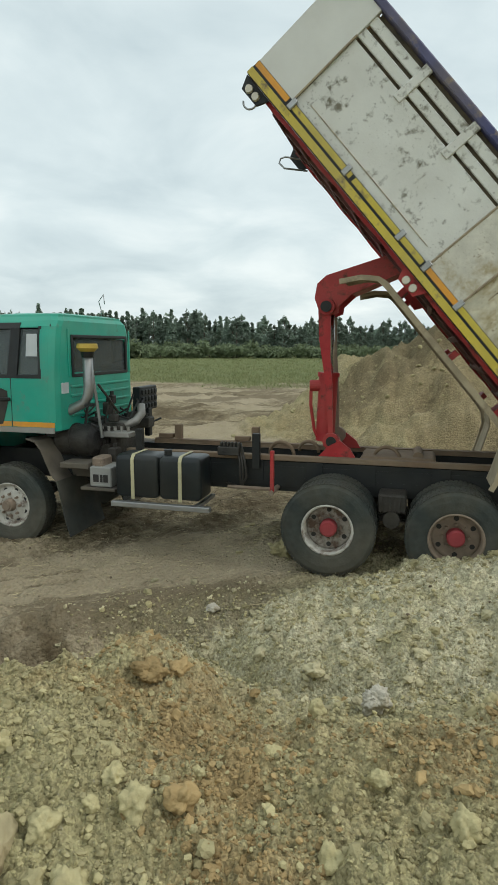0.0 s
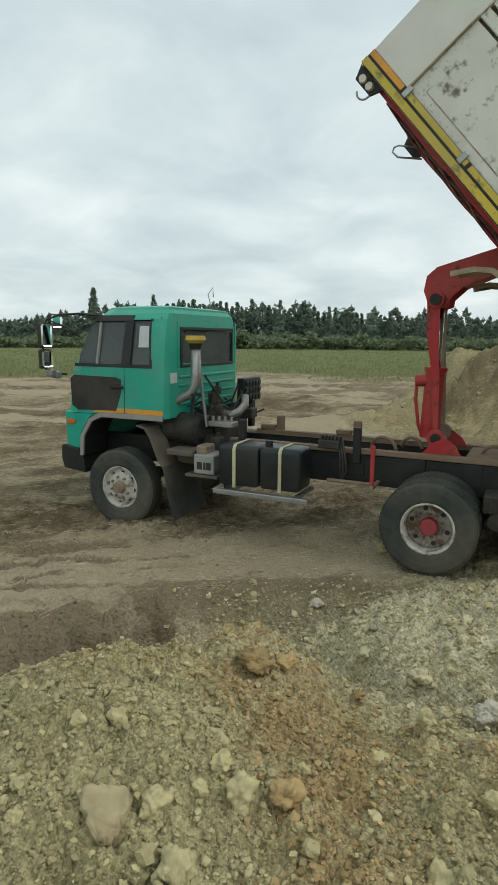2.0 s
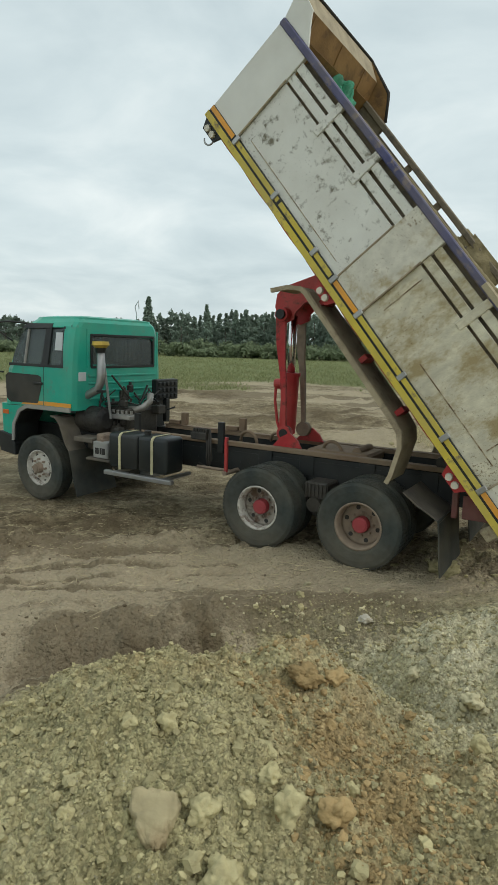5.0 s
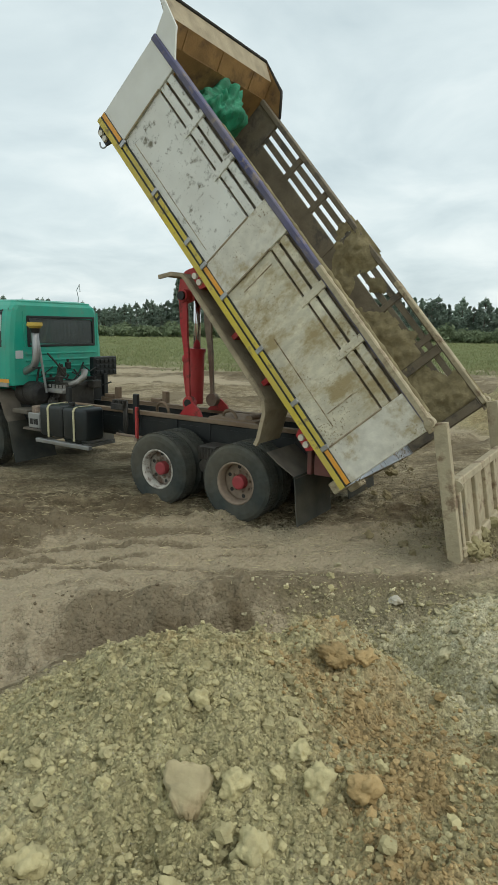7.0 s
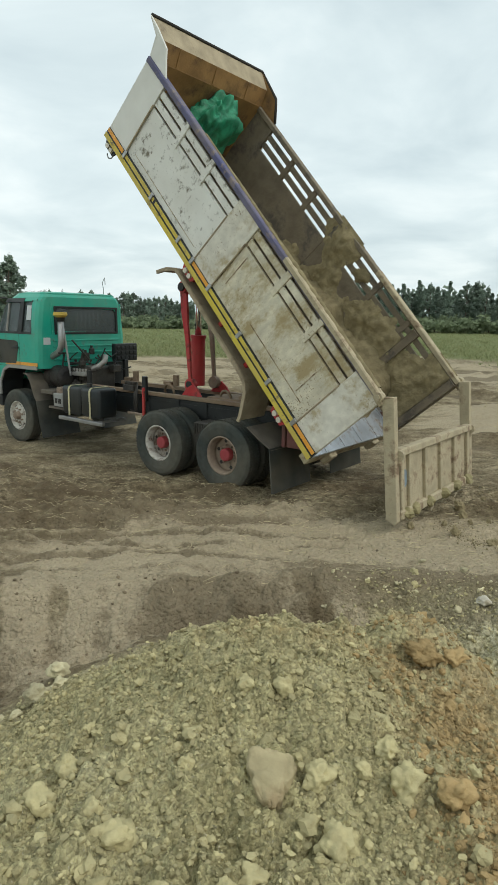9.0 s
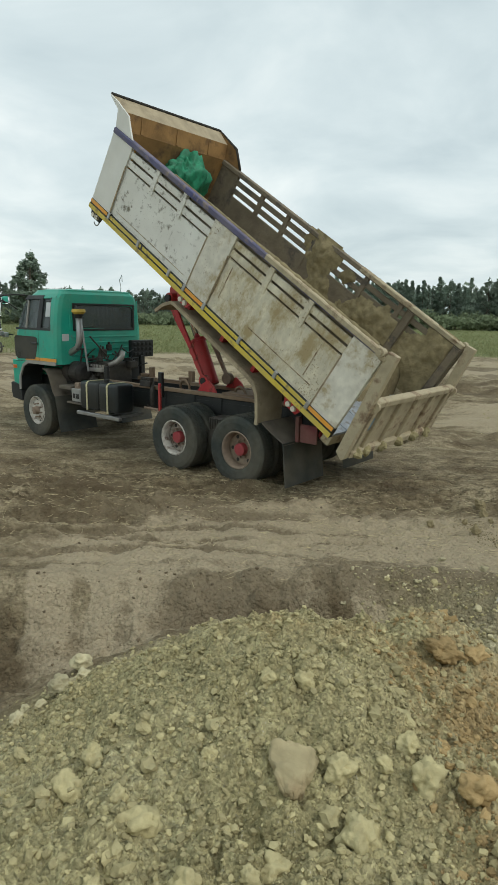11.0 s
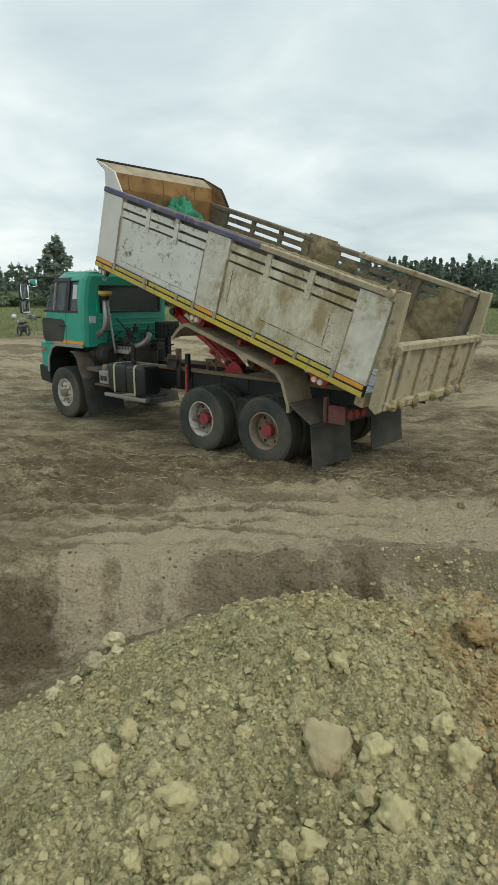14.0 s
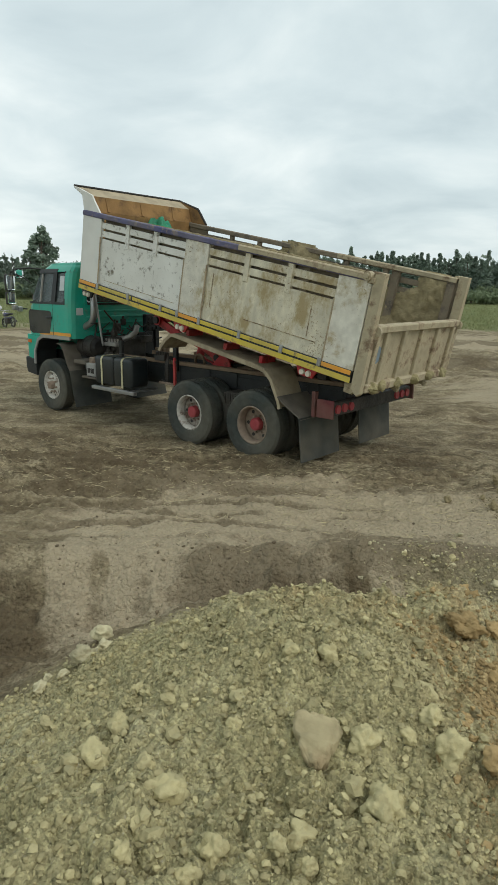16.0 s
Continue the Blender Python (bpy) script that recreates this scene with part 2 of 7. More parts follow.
# ---- mesh helpers ----
def part(name, bm, material, parent=None, label="", smooth=False):
    me = bpy.data.meshes.new(name)
    bmesh.ops.recalc_face_normals(bm, faces=bm.faces)
    bm.to_mesh(me)
    bm.free()
    if smooth:
        for p in me.polygons:
            p.use_smooth = True
    for m in material if isinstance(material, (list, tuple)) else [material]:
        me.materials.append(m)
    ob = new(name, me)
    if parent is not None:
        ob.parent = parent
    if label:
        tagged(ob, label)
    return ob


def box(bm, x0, x1, y0, y1, z0, z1, bev=0.0, idx=0, segs=1):
    r = bmesh.ops.create_cube(bm, size=1.0)
    vs = r["verts"]
    for v in vs:
        v.co = Vector(((x0 + x1) / 2 + v.co.x * (x1 - x0), (y0 + y1) / 2 + v.co.y * (y1 - y0), (z0 + z1) / 2 + v.co.z * (z1 - z0)))
    faces = set(f for v in vs for f in v.link_faces)
    if bev:
        es = list(set(e for v in vs for e in v.link_edges))
        rb = bmesh.ops.bevel(bm, geom=es, offset=bev, segments=segs, affect="EDGES", profile=0.5)
        faces |= set(rb["faces"])
    for f in faces:
        if f.is_valid:
            f.material_index = idx
    return bm


def cyl(bm, a, b, r, r2=None, n=16, idx=0):
    a, b = Vector(a), Vector(b)
    d = b - a
    m = Matrix.Translation((a + b) / 2) @ d.to_track_quat("Z", "Y").to_matrix().to_4x4()
    g = bmesh.ops.create_cone(bm, cap_ends=True, segments=n, radius1=r, radius2=r if r2 is None else r2, depth=d.length, matrix=m)
    for f in set(f for v in g["verts"] for f in v.link_faces):
        f.material_index = idx
    return bm


def tube(bm, pts, r, n=8):
    """A bent round bar through points."""
    pts = [Vector(p) for p in pts]
    rings = []
    up = None
    for i, p in enumerate(pts):
        d = (pts[min(i + 1, len(pts) - 1)] - pts[max(i - 1, 0)]).normalized()
        if up is None:
            up = d.orthogonal().normalized()
        up = (up - d * up.dot(d)).normalized()
        sd = d.cross(up)
        rings.append([bm.verts.new(p + up * (r * math.cos(k * math.tau / n)) + sd * (r * math.sin(k * math.tau / n))) for k in range(n)])
    for i in range(len(rings) - 1):
        for k in range(n):
            bm.faces.new((rings[i][k], rings[i][(k + 1) % n], rings[i + 1][(k + 1) % n], rings[i + 1][k]))
    bm.faces.new(rings[0]); bm.faces.new(rings[-1])
    return bm


def prism(bm, poly, y0, y1, axis="y", bev=0.0):
    """A plate: a polygon in x,z drawn out along y (or along x for polygons in y,z; along z for x,y)."""
    def at(p, w):
        return (p[0], w, p[1]) if axis == "y" else (w, p[0], p[1]) if axis == "x" else (p[0], p[1], w)
    a = [bm.verts.new(at(p, y0)) for p in poly]
    b = [bm.verts.new(at(p, y1)) for p in poly]
    fs = [bm.faces.new(a), bm.faces.new(b)]
    n = len(poly)
    for i in range(n):
        fs.append(bm.faces.new((a[i], a[(i + 1) % n], b[(i + 1) % n], b[i])))
    bmesh.ops.recalc_face_normals(bm, faces=fs)
    if bev:
        es = list(set(e for f in fs for e in f.edges))
        bmesh.ops.bevel(bm, geom=es, offset=bev, segments=2, affect="EDGES", profile=0.5)
    return bm


def strip(bm, line, y0, y1, th=0.006):
    """A bent sheet: a line in x,z of given thickness, drawn out along y."""
    pts = [Vector((p[0], 0, p[1])) for p in line]
    top, bot = [], []
    for i, p in enumerate(pts):
        d = (pts[min(i + 1, len(pts) - 1)] - pts[max(i - 1, 0)]).normalized()
        nrm = Vector((-d.z, 0, d.x)) * th / 2
        top.append((p.x + nrm.x, p.z + nrm.z)); bot.append((p.x - nrm.x, p.z - nrm.z))
    for i in range(len(pts) - 1):
        prism(bm, [top[i], top[i + 1], bot[i + 1], bot[i]], y0, y1)
    bmesh.ops.remove_doubles(bm, verts=bm.verts, dist=1e-5)
    return bm


def lathe(bm, prof, n=48, y_axis=True):
    """A ring or wheel: profile of (radius, y) turned about the y axis, closed."""
    rings = []
    for r, y in prof:
        rings.append([bm.verts.new((r * math.cos(k * math.tau / n), y, r * math.sin(k * math.tau / n))) for k in range(n)])
    for i in range(len(rings)):
        a, b = rings[i], rings[(i + 1) % len(rings)]
        for k in range(n):
            bm.faces.new((a[k], a[(k + 1) % n], b[(k + 1) % n], b[k]))
    return bm


def B():
    return bmesh.new()


# ---- ground ----
GRAIN = np.random.default_rng(404).uniform(0, 1, (512, 512))


def lattice(ix, iy, seed):
    return GRAIN[(ix.astype(np.int64) + seed * 137) & 511, (iy.astype(np.int64) + seed * 211) & 511]


def vnoise(x, y, seed=0):
    ix, iy = np.floor(x), np.floor(y)
    fx, fy = x - ix, y - iy
    fx, fy = fx * fx * (3 - 2 * fx), fy * fy * (3 - 2 * fy)
    a, b = lattice(ix, iy, seed), lattice(ix + 1, iy, seed)
    c, d = lattice(ix, iy + 1, seed), lattice(ix + 1, iy + 1, seed)
    return (a * (1 - fx) + b * fx) * (1 - fy) + (c * (1 - fx) + d * fx) * fy - 0.5


def fbm(x, y, scale, octaves=4, seed=0, gain=0.5):
    t, a = 0.0, 1.0
    for o in range(octaves):
        t = t + a * vnoise(x * scale, y * scale, seed + o * 17)
        a, scale = a * gain, scale * 2.03
    return t


def sstep(e0, e1, v):
    t = np.clip((v - e0) / (e1 - e0), 0, 1)
    return t * t * (3 - 2 * t)


def smax(a, b, k=0.12):
    h = np.clip(0.5 + 0.5 * (a - b) / k, 0, 1)
    return b * (1 - h) + a * h + k * h * (1 - h)


def bump2(x, y, cx, cy, sx, sy, rot=0.0):
    c, s = math.cos(radians(rot)), math.sin(radians(rot))
    u, v = (x - cx) * c + (y - cy) * s, -(x - cx) * s + (y - cy) * c
    return np.exp(-(u / sx) ** 2 - (v / sy) ** 2)


def streak(x, y, x0, y0, x1, y1, w):
    """A soft line from one place to another."""
    dx, dy = x1 - x0, y1 - y0
    k = np.clip(((x - x0) * dx + (y - y0) * dy) / (dx * dx + dy * dy), 0, 1)
    w = w * (1.15 + 0.9 * fbm(x, y, 4.0, 4, 120))
    return np.exp(-(((x - x0 - k * dx) ** 2 + (y - y0 - k * dy) ** 2) / (w * w * 1.3)) ** 2) * np.clip(0.9 + 0.8 * fbm(x, y, 2.0, 3, 125), 0.2, 1) * sstep(0, 0.25, np.minimum(k, 1 - k) + 0.1)


def tracks(x, y):
    """Pale pressed tyre tracks that run down into the trench, and the dark ruts between them."""
    press = streak(x, y, -2.32, 5.25, -1.75, 4.50, 0.10) + streak(x, y, -1.86, 5.45, -1.20, 4.75, 0.09) + streak(x, y, -3.15, 4.27, -2.30, 3.95, 0.06) + streak(x, y, -4.25, 4.05, -3.75, 3.45, 0.13) + streak(x, y, -3.80, 4.25, -3.35, 3.60, 0.11) + streak(x, y, -3.48, 4.42, -3.05, 3.80, 0.10)
    rut = streak(x, y, -3.98, 4.10, -3.55, 3.55, 0.07) + streak(x, y, -3.58, 4.25, -3.20, 3.75, 0.06) + streak(x, y, -2.05, 5.25, -1.55, 4.70, 0.13)
    return np.clip(press, 0, 1), np.clip(rut, 0, 1)


def clods(x, y, cell, seed, share=1.0):
    """Height of rounded lumps of uneven size, packed side by side."""
    wx, wy = x / cell + 0.35 * vnoise(x * 1.4 / cell, y * 1.4 / cell, seed + 7), y / cell + 0.35 * vnoise(x * 1.4 / cell + 9, y * 1.4 / cell, seed + 8)
    ix, iy = np.floor(wx), np.floor(wy)
    top = np.zeros_like(x)
    for dx in (-1, 0, 1):
        for dy in (-1, 0, 1):
            cx, cy = ix + dx, iy + dy
            size = 0.30 + 0.50 * lattice(cx, cy, seed + 3) ** 1.5
            d2 = (wx - cx - lattice(cx, cy, seed)) ** 2 + (wy - cy - lattice(cx, cy, seed + 1)) ** 2
            here = 0.85 * size * np.clip(1 - d2 / (size * size), 0, None) ** 0.8 * (lattice(cx, cy, seed + 4) < share)
            top = np.maximum(top, here)
    return top * cell


def wheel_ruts(x, y):
    """Old wheel ruts that run past the trench, broken and wandering: their depth, 0 to 1."""
    cu, cv = x * 0.891 + y * 0.454, -x * 0.454 + y * 0.891
    wander = cv + 0.10 * np.sin(cu * 0.9) + 0.16 * fbm(cu, cv, 0.7, 4, 400)
    deep = np.zeros_like(x)
    for k, c in enumerate((5.30, 5.58, 5.92, 6.25, 6.52, 6.95, 7.28, 7.62, 8.05, 8.6)):
        w = 0.05 + 0.035 * (k % 3)
        deep = np.maximum(deep, np.exp(-((wander - c + 0.05 * np.sin(cu * 1.7 + 3 * k)) / w) ** 2) * sstep(-0.12, 0.10, fbm(cu * 0.5, cv, 0.9, 3, 410 + k)))
    return deep * np.clip(1.6 * bump2(x, y, -5.0, 5.6, 3.6, 1.6, 26), 0, 1) * sstep(0.05, 0.35, y - rim_line(x))


def rim_line(x):
    """Far rim of the trench behind the near mound."""
    return np.interp(x, [-12, -6.5, -4.8, -3.5, -2.4, -1.3, -0.4, 0.6, 2.0], [1.6, 3.0, 3.75, 4.35, 4.95, 5.45, 5.75, 6.1, 6.3])


def loose(x, y):
    """How far the ground is loose spoil (1) rather than rolled earth (0)."""
    near = sstep(0.2, -0.5, y - rim_line(x) + 0.3) * sstep(-4.6, -3.2, x)
    pit = sstep(-1.7, -1.0, x) * sstep(0.35, -0.3, y - rim_line(x))
    heap = sstep(0.1, 0.4, 2.2 * bump2(x, y, 6.2, 17.5, 4.5, 2.6, 8) + bump2(x, y, 5.6, 13.6, 2.6, 1.2, 8))
    right = bump2(x, y, 2.6, 5.2, 2.2, 1.4) + 0.8 * bump2(x, y, 1.9, 7.0, 1.9, 0.55, -15)
    return np.clip(np.maximum(np.maximum(near * sstep(2.0, 0.4, y - 2.0 - 1.1 * (x + 2.2)), pit), np.maximum(heap, sstep(0.15, 0.5, right))), 0, 1)


def ground_h(x, y, fine=True):
    wob = 0.18 * fbm(x, y, 0.9, 3, 3)
    z = 0.05 * fbm(x, y, 0.22, 3, 5) * sstep(60, 20, np.hypot(x, y))
    # trench
    d = rim_line(x) + wob - y
    deep = 0.52 + 0.10 * np.clip(-x - 2.5, 0, 2)
    z = z - deep * sstep(0.0, 1.0, d) * sstep(2.4, 0.2, x)
    # the near mound: a peaked heap, a broad shoulder under the camera, and a clod-topped spur
    r = np.hypot((x + 1.12) * np.where(x < -1.12, 1.10, 0.96), (y - 2.42))
    peak = 1.16 - 0.60 * np.sqrt(r * r + 0.09) + 0.08 * wob
    shoulder = 0.70 - 0.50 * np.clip(y - 2.45 - 0.15 * x, 0, 9) - 0.50 * np.clip(-1.55 - x, 0, 9) + 0.05 * fbm(x, y, 0.8, 2, 21)
    spur = 0.98 - 1.05 * np.sqrt(((x + 0.62) / 1.0) ** 2 + ((y - 3.25) / 1.15) ** 2 + 0.02)
    heap = smax(smax(peak, shoulder, 0.14), spur, 0.10)
    z = smax(z, heap, 0.12)
    # the right-hand heap and the rubble at its foot
    rb = bump2(x, y, 2.9, 5.25, 2.6, 1.25, 4)
    right = -0.2 + 0.80 * rb + 0.10 * wob - 1.2 * sstep(0.32, 0.05, rb)
    z = smax(z, right, 0.12)
    # the far heap, behind the truck
    far = -0.15 + 2.45 * bump2(x, y, 7.6, 17.6, 3.6, 2.4, 8) + 1.35 * bump2(x, y, 3.6, 17.6, 2.4, 1.8) + 0.45 * bump2(x, y, -0.5, 16.6, 3.0, 1.2)
    far = far + (0.9 * fbm(x, y, 0.55, 4, 31)) * sstep(0.0, 1.0, far)
    far = smax(far, -0.2 + 1.55 * bump2(x, y, 5.6, 13.6, 2.4, 1.1, 8) + 0.5 * fbm(x, y, 0.9, 3, 33), 0.2)
    far = far - 1.5 * sstep(14, 11.5, y)
    z = smax(z, far, 0.15)
    # earth strewn where the load was let go
    z = z + 0.13 * bump2(x, y, 1.9, 7.0, 1.9, 0.55, -15) * (0.7 + fbm(x, y, 1.5, 3, 15))
    z = z + 0.35 * bump2(x, y, -9.0, 22, 7, 1.0, 12) * (0.5 + fbm(x, y, 0.6, 3, 9)) + 0.3 * bump2(x, y, 6, 13.2, 6, 0.9, -10) * (0.4 + fbm(x, y, 0.9, 3, 12))
    lo = loose(x, y)
    if fine:
        rough = fbm(x, y, 5.0, 5, 41, 0.55)
        lump = 0.11 * np.abs(vnoise(x * 5.5, y * 5.5, 61)) + 0.085 * np.abs(vnoise(x * 12.7 + 3, y * 12.7, 62)) + 0.05 * np.abs(vnoise(x * 29.0, y * 29.0 + 7, 63)) + 0.022 * np.abs(vnoise(x * 61.0, y * 61.0, 64))
        grit = fbm(x, y, 26.0, 2, 65, 0.6)
        pack = 0.75 * clods(x, y, 0.21, 130, 0.22) + 0.80 * clods(x, y, 0.088, 140, 0.6) + 0.85 * clods(x, y, 0.040, 150, 0.85) + 0.75 * clods(x, y, 0.019, 160)
        far_pack = 0.6 * clods(x, y, 1.1, 170, 0.5) + 0.7 * clods(x, y, 0.42, 180, 0.7) + 0.7 * clods(x, y, 0.2, 190)
        z = z + lo * (0.075 * rough + 0.32 * lump + 0.005 * grit - 0.075 + np.where(y > 11, 0.85 * far_pack, 0.95 * pack * sstep(0.2, 0.9, y)))
        # tyre ruts and scuffed rows in the rolled earth
        u = y - 0.25 * x
        rut = np.exp(-((u - 7.15 - 0.15 * np.sin(x * 0.7)) / 0.22) ** 2) + np.exp(-((u - 6.35) / 0.25) ** 2) * 0.7
        cu, cv = x * 0.891 + y * 0.454, -x * 0.454 + y * 0.891
        clutter = np.clip(fbm(cu * 0.45, cv * 1.9, 1.9, 4, 71) + 0.05, -0.3, 1)
        z = z + (1 - lo) * sstep(60, 25, np.hypot(x, y)) * (0.05 * fbm(x, y, 3.0, 5, 81, 0.6) + 0.05 * np.abs(fbm(cu * 0.5, cv, 7.0, 4, 83, 0.6)) * np.clip(1.4 * bump2(x, y, -5.4, 6.4, 3.8, 1.3, 24) + 1.2 * bump2(x, y, -2.3, 4.3, 1.0, 0.5, 20) + 0.15, 0, 1) - 0.035 * rut * sstep(4, -1.0, x) * sstep(-14, -6, x) + 0.24 * clutter * np.clip(1.3 * bump2(x, y, -5.6, 6.4, 3.6, 1.3, 24) + 0.25, 0, 1))
        stir = np.clip(1.3 * bump2(x, y, -5.6, 6.3, 3.8, 1.25, 24) + 1.3 * bump2(x, y, -2.3, 4.3, 1.0, 0.5, 20) + 1.2 * bump2(x, y, -0.9, 5.4, 1.3, 0.4, 18) + bump2(x, y, -4.3, 3.0, 0.9, 0.8) + 0.9 * bump2(x, y, 3.0, 8.5, 3.5, 1.2, 10) + 0.12, 0, 1) * sstep(-0.10, 0.12, fbm(cu * 0.4, cv * 1.3, 1.6, 4, 220))
        z = z + (1 - lo) * stir * (1.0 * clods(cu * 0.55, cv, 0.17, 230, 0.7) + 1.1 * clods(cu * 0.7, cv, 0.075, 240, 0.8)) * sstep(14, 9, np.hypot(x, y))
        z = z + (1 - lo) * sstep(9, 12, np.hypot(x, y)) * sstep(45, 25, np.hypot(x, y)) * 0.55 * clods(cu * 0.4, cv, 0.55, 460, 0.6) * sstep(-0.05, 0.15, fbm(cu * 0.4, cv * 1.5, 0.45, 4, 450))
        old = wheel_ruts(x, y)
        z = z + (1 - lo) * (0.03 * np.clip(fbm(cu * 0.5, cv * 2, 2.2, 4, 420), 0, 1) + 0.03 * sstep(0.05, 0.3, old) * sstep(0.7, 0.4, old) - 0.085 * old)
        press, track_rut = tracks(x, y)
        z = z + (1 - lo) * (0.012 * press - 0.035 * track_rut * (0.6 + fbm(x, y, 7.0, 3, 95)))
        z = z + (1 - 0.8 * press) * (0.012 * fbm(x, y, 18.0, 3, 91) + (1 - lo) * 0.05 * np.abs(fbm(x, y, 6.5, 4, 97, 0.6)) * (bump2(x, y, -2.65, 4.45, 0.6, 0.42, 20) + bump2(x, y, -1.0, 5.45, 0.9, 0.3, 20) + bump2(x, y, -4.2, 3.4, 0.5, 0.4)))
    return z


def ground_material():
    m = bpy.data.materials.new("earth and grass")
    m.use_nodes = True
    nt = m.node_tree
    N, L = nt.nodes.new, nt.links.new
    b = nt.nodes["Principled BSDF"]
    b.inputs["Roughness"].default_value = 0.95
    b.inputs["Specular IOR Level"].default_value = 0.15
    co = N("ShaderNodeTexCoord")

    def noise_tex(scale, detail=8, rough=0.6, stretch=None, dist=0.0):
        n = N("ShaderNodeTexNoise")
        n.inputs["Scale"].default_value, n.inputs["Detail"].default_value = scale, detail
        n.inputs["Roughness"].default_value, n.inputs["Distortion"].default_value = rough, dist
        if stretch:
            turn, mp = N("ShaderNodeMapping"), N("ShaderNodeMapping")
            mp.inputs["Scale"].default_value = stretch[:3]
            turn.inputs["Rotation"].default_value = (0, 0, radians(-stretch[3]))
            L(co.outputs["Object"], turn.inputs[0]); L(turn.outputs[0], mp.inputs[0]); L(mp.outputs[0], n.inputs["Vector"])
        else:
            L(co.outputs["Object"], n.inputs["Vector"])
        return n.outputs[0]

    def grains(scale, stretch=(1, 1, 1)):
        """Crumbs of random tone, and their rounded height."""
        v, mp = N("ShaderNodeTexVoronoi"), N("ShaderNodeMapping")
        mp.inputs["Scale"].default_value = stretch
        L(co.outputs["Object"], mp.inputs[0]); L(mp.outputs[0], v.inputs["Vector"])
        v.inputs["Scale"].default_value = scale
        v.inputs["Randomness"].default_value = 1.0
        sp = N("ShaderNodeSeparateXYZ")
        L(v.outputs["Color"], sp.inputs[0])
        return sp.outputs[0], v.outputs["Distance"]

    def ramp(v, *stops):
        r = N("ShaderNodeValToRGB")
        e = r.color_ramp.elements
        e[0].position, e[0].color = stops[0][0], (*stops[0][1], 1)
        e[1].position, e[1].color = stops[-1][0], (*stops[-1][1], 1)
        for p, c in stops[1:-1]:
            q = e.new(p); q.color = (*c, 1)
        L(v, r.inputs[0])
        return r.outputs[0]

    def mixc(f, a, c):
        x = N("ShaderNodeMixRGB")
        if isinstance(f, float):
            x.inputs[0].default_value = f
        else:
            L(f, x.inputs[0])
        for s, v in ((1, a), (2, c)):
            if isinstance(v, tuple):
                x.inputs[s].default_value = (*v, 1)
            else:
                L(v, x.inputs[s])
        return x.outputs[0]

    def attr(name):
        a = N("ShaderNodeAttribute")
        a.attribute_name = name
        return a.outputs["Fac"]

    def math2(op, a, c):
        x = N("ShaderNodeMath")
        x.operation, x.use_clamp = op, True
        for s, v in ((0, a), (1, c)):
            if isinstance(v, float):
                x.inputs[s].default_value = v
            else:
                L(v, x.inputs[s])
        return x.outputs[0]

    rolled = ramp(noise_tex(0.9, 9, 0.65, (1.0, 1.9, 1, 24)), (0.36, (0.120, 0.090, 0.054)), (0.49, (0.250, 0.202, 0.125)), (0.61, (0.405, 0.342, 0.222)))
    rolled = mixc(ramp(noise_tex(14, 8, 0.7), (0.42, (0, 0, 0)), (0.70, (0.75, 0.75, 0.75))), rolled, (0.122, 0.096, 0.056))
    churn = ramp(noise_tex(4.5, 9, 0.75, (1, 2.6, 1, 24)), (0.46, (0, 0, 0)), (0.60, (1, 1, 1)))
    rolled = mixc(math2("MULTIPLY", math2("ADD", attr("churned"), 0.30), churn), rolled, (0.090, 0.071, 0.042))
    lit = ramp(noise_tex(7.0, 8, 0.7, (1, 1.5, 1, 24)), (0.54, (0, 0, 0)), (0.68, (0.6, 0.6, 0.6)))
    rolled = mixc(lit, rolled, (0.384, 0.339, 0.209))
    spoil = ramp(noise_tex(2.2, 9, 0.62), (0.30, (0.332, 0.296, 0.152)), (0.52, (0.427, 0.387, 0.212)), (0.72, (0.493, 0.455, 0.277)))
    spoil = mixc(ramp(noise_tex(45, 6, 0.7), (0.46, (0, 0, 0)), (0.75, (0.4, 0.4, 0.4))), spoil, (0.290, 0.246, 0.124))
    spoil = mixc(ramp(noise_tex(70, 4, 0.6), (0.63, (0, 0, 0)), (0.70, (0.7, 0.7, 0.7))), spoil, (0.46, 0.43, 0.34))
    orange = ramp(noise_tex(6, 8, 0.65), (0.3, (0.315, 0.220, 0.100)), (0.7, (0.430, 0.318, 0.158)))
    spoil = mixc(math2("MULTIPLY", attr("ochre"), ramp(noise_tex(3.2, 7, 0.65), (0.36, (0, 0, 0)), (0.56, (0.9, 0.9, 0.9)))), spoil, orange)
    pale = ramp(noise_tex(5, 7), (0.3, (0.505, 0.464, 0.298)), (0.7, (0.646, 0.605, 0.431)))
    spoil = mixc(math2("MULTIPLY", attr("pale"), ramp(noise_tex(2.4, 7), (0.30, (0, 0, 0)), (0.5, (0.95, 0.95, 0.95)))), spoil, pale)
    spoil = mixc(math2("MULTIPLY", attr("brown"), 0.75), spoil, (0.270, 0.205, 0.118))
    col = mixc(attr("loose"), rolled, spoil)
    def patch(name, grain, lo, hi, most):
        """A patch with a broken, crisp edge."""
        total = N("ShaderNodeMath"); total.operation = "MULTIPLY_ADD"; total.inputs[1].default_value = 0.8
        part_of = N("ShaderNodeMath"); part_of.operation = "MULTIPLY"; part_of.inputs[1].default_value = 1.15
        L(grain, part_of.inputs[0]); L(attr(name), total.inputs[0]); L(part_of.outputs[0], total.inputs[2])
        return ramp(total.outputs[0], (lo, (0, 0, 0)), (hi, (most, most, most)))

    col = mixc(patch("dusty", noise_tex(1.6, 9, 0.68, (0.9, 2.4, 1, 30)), 0.74, 1.30, 0.85), col, (0.405, 0.342, 0.232))
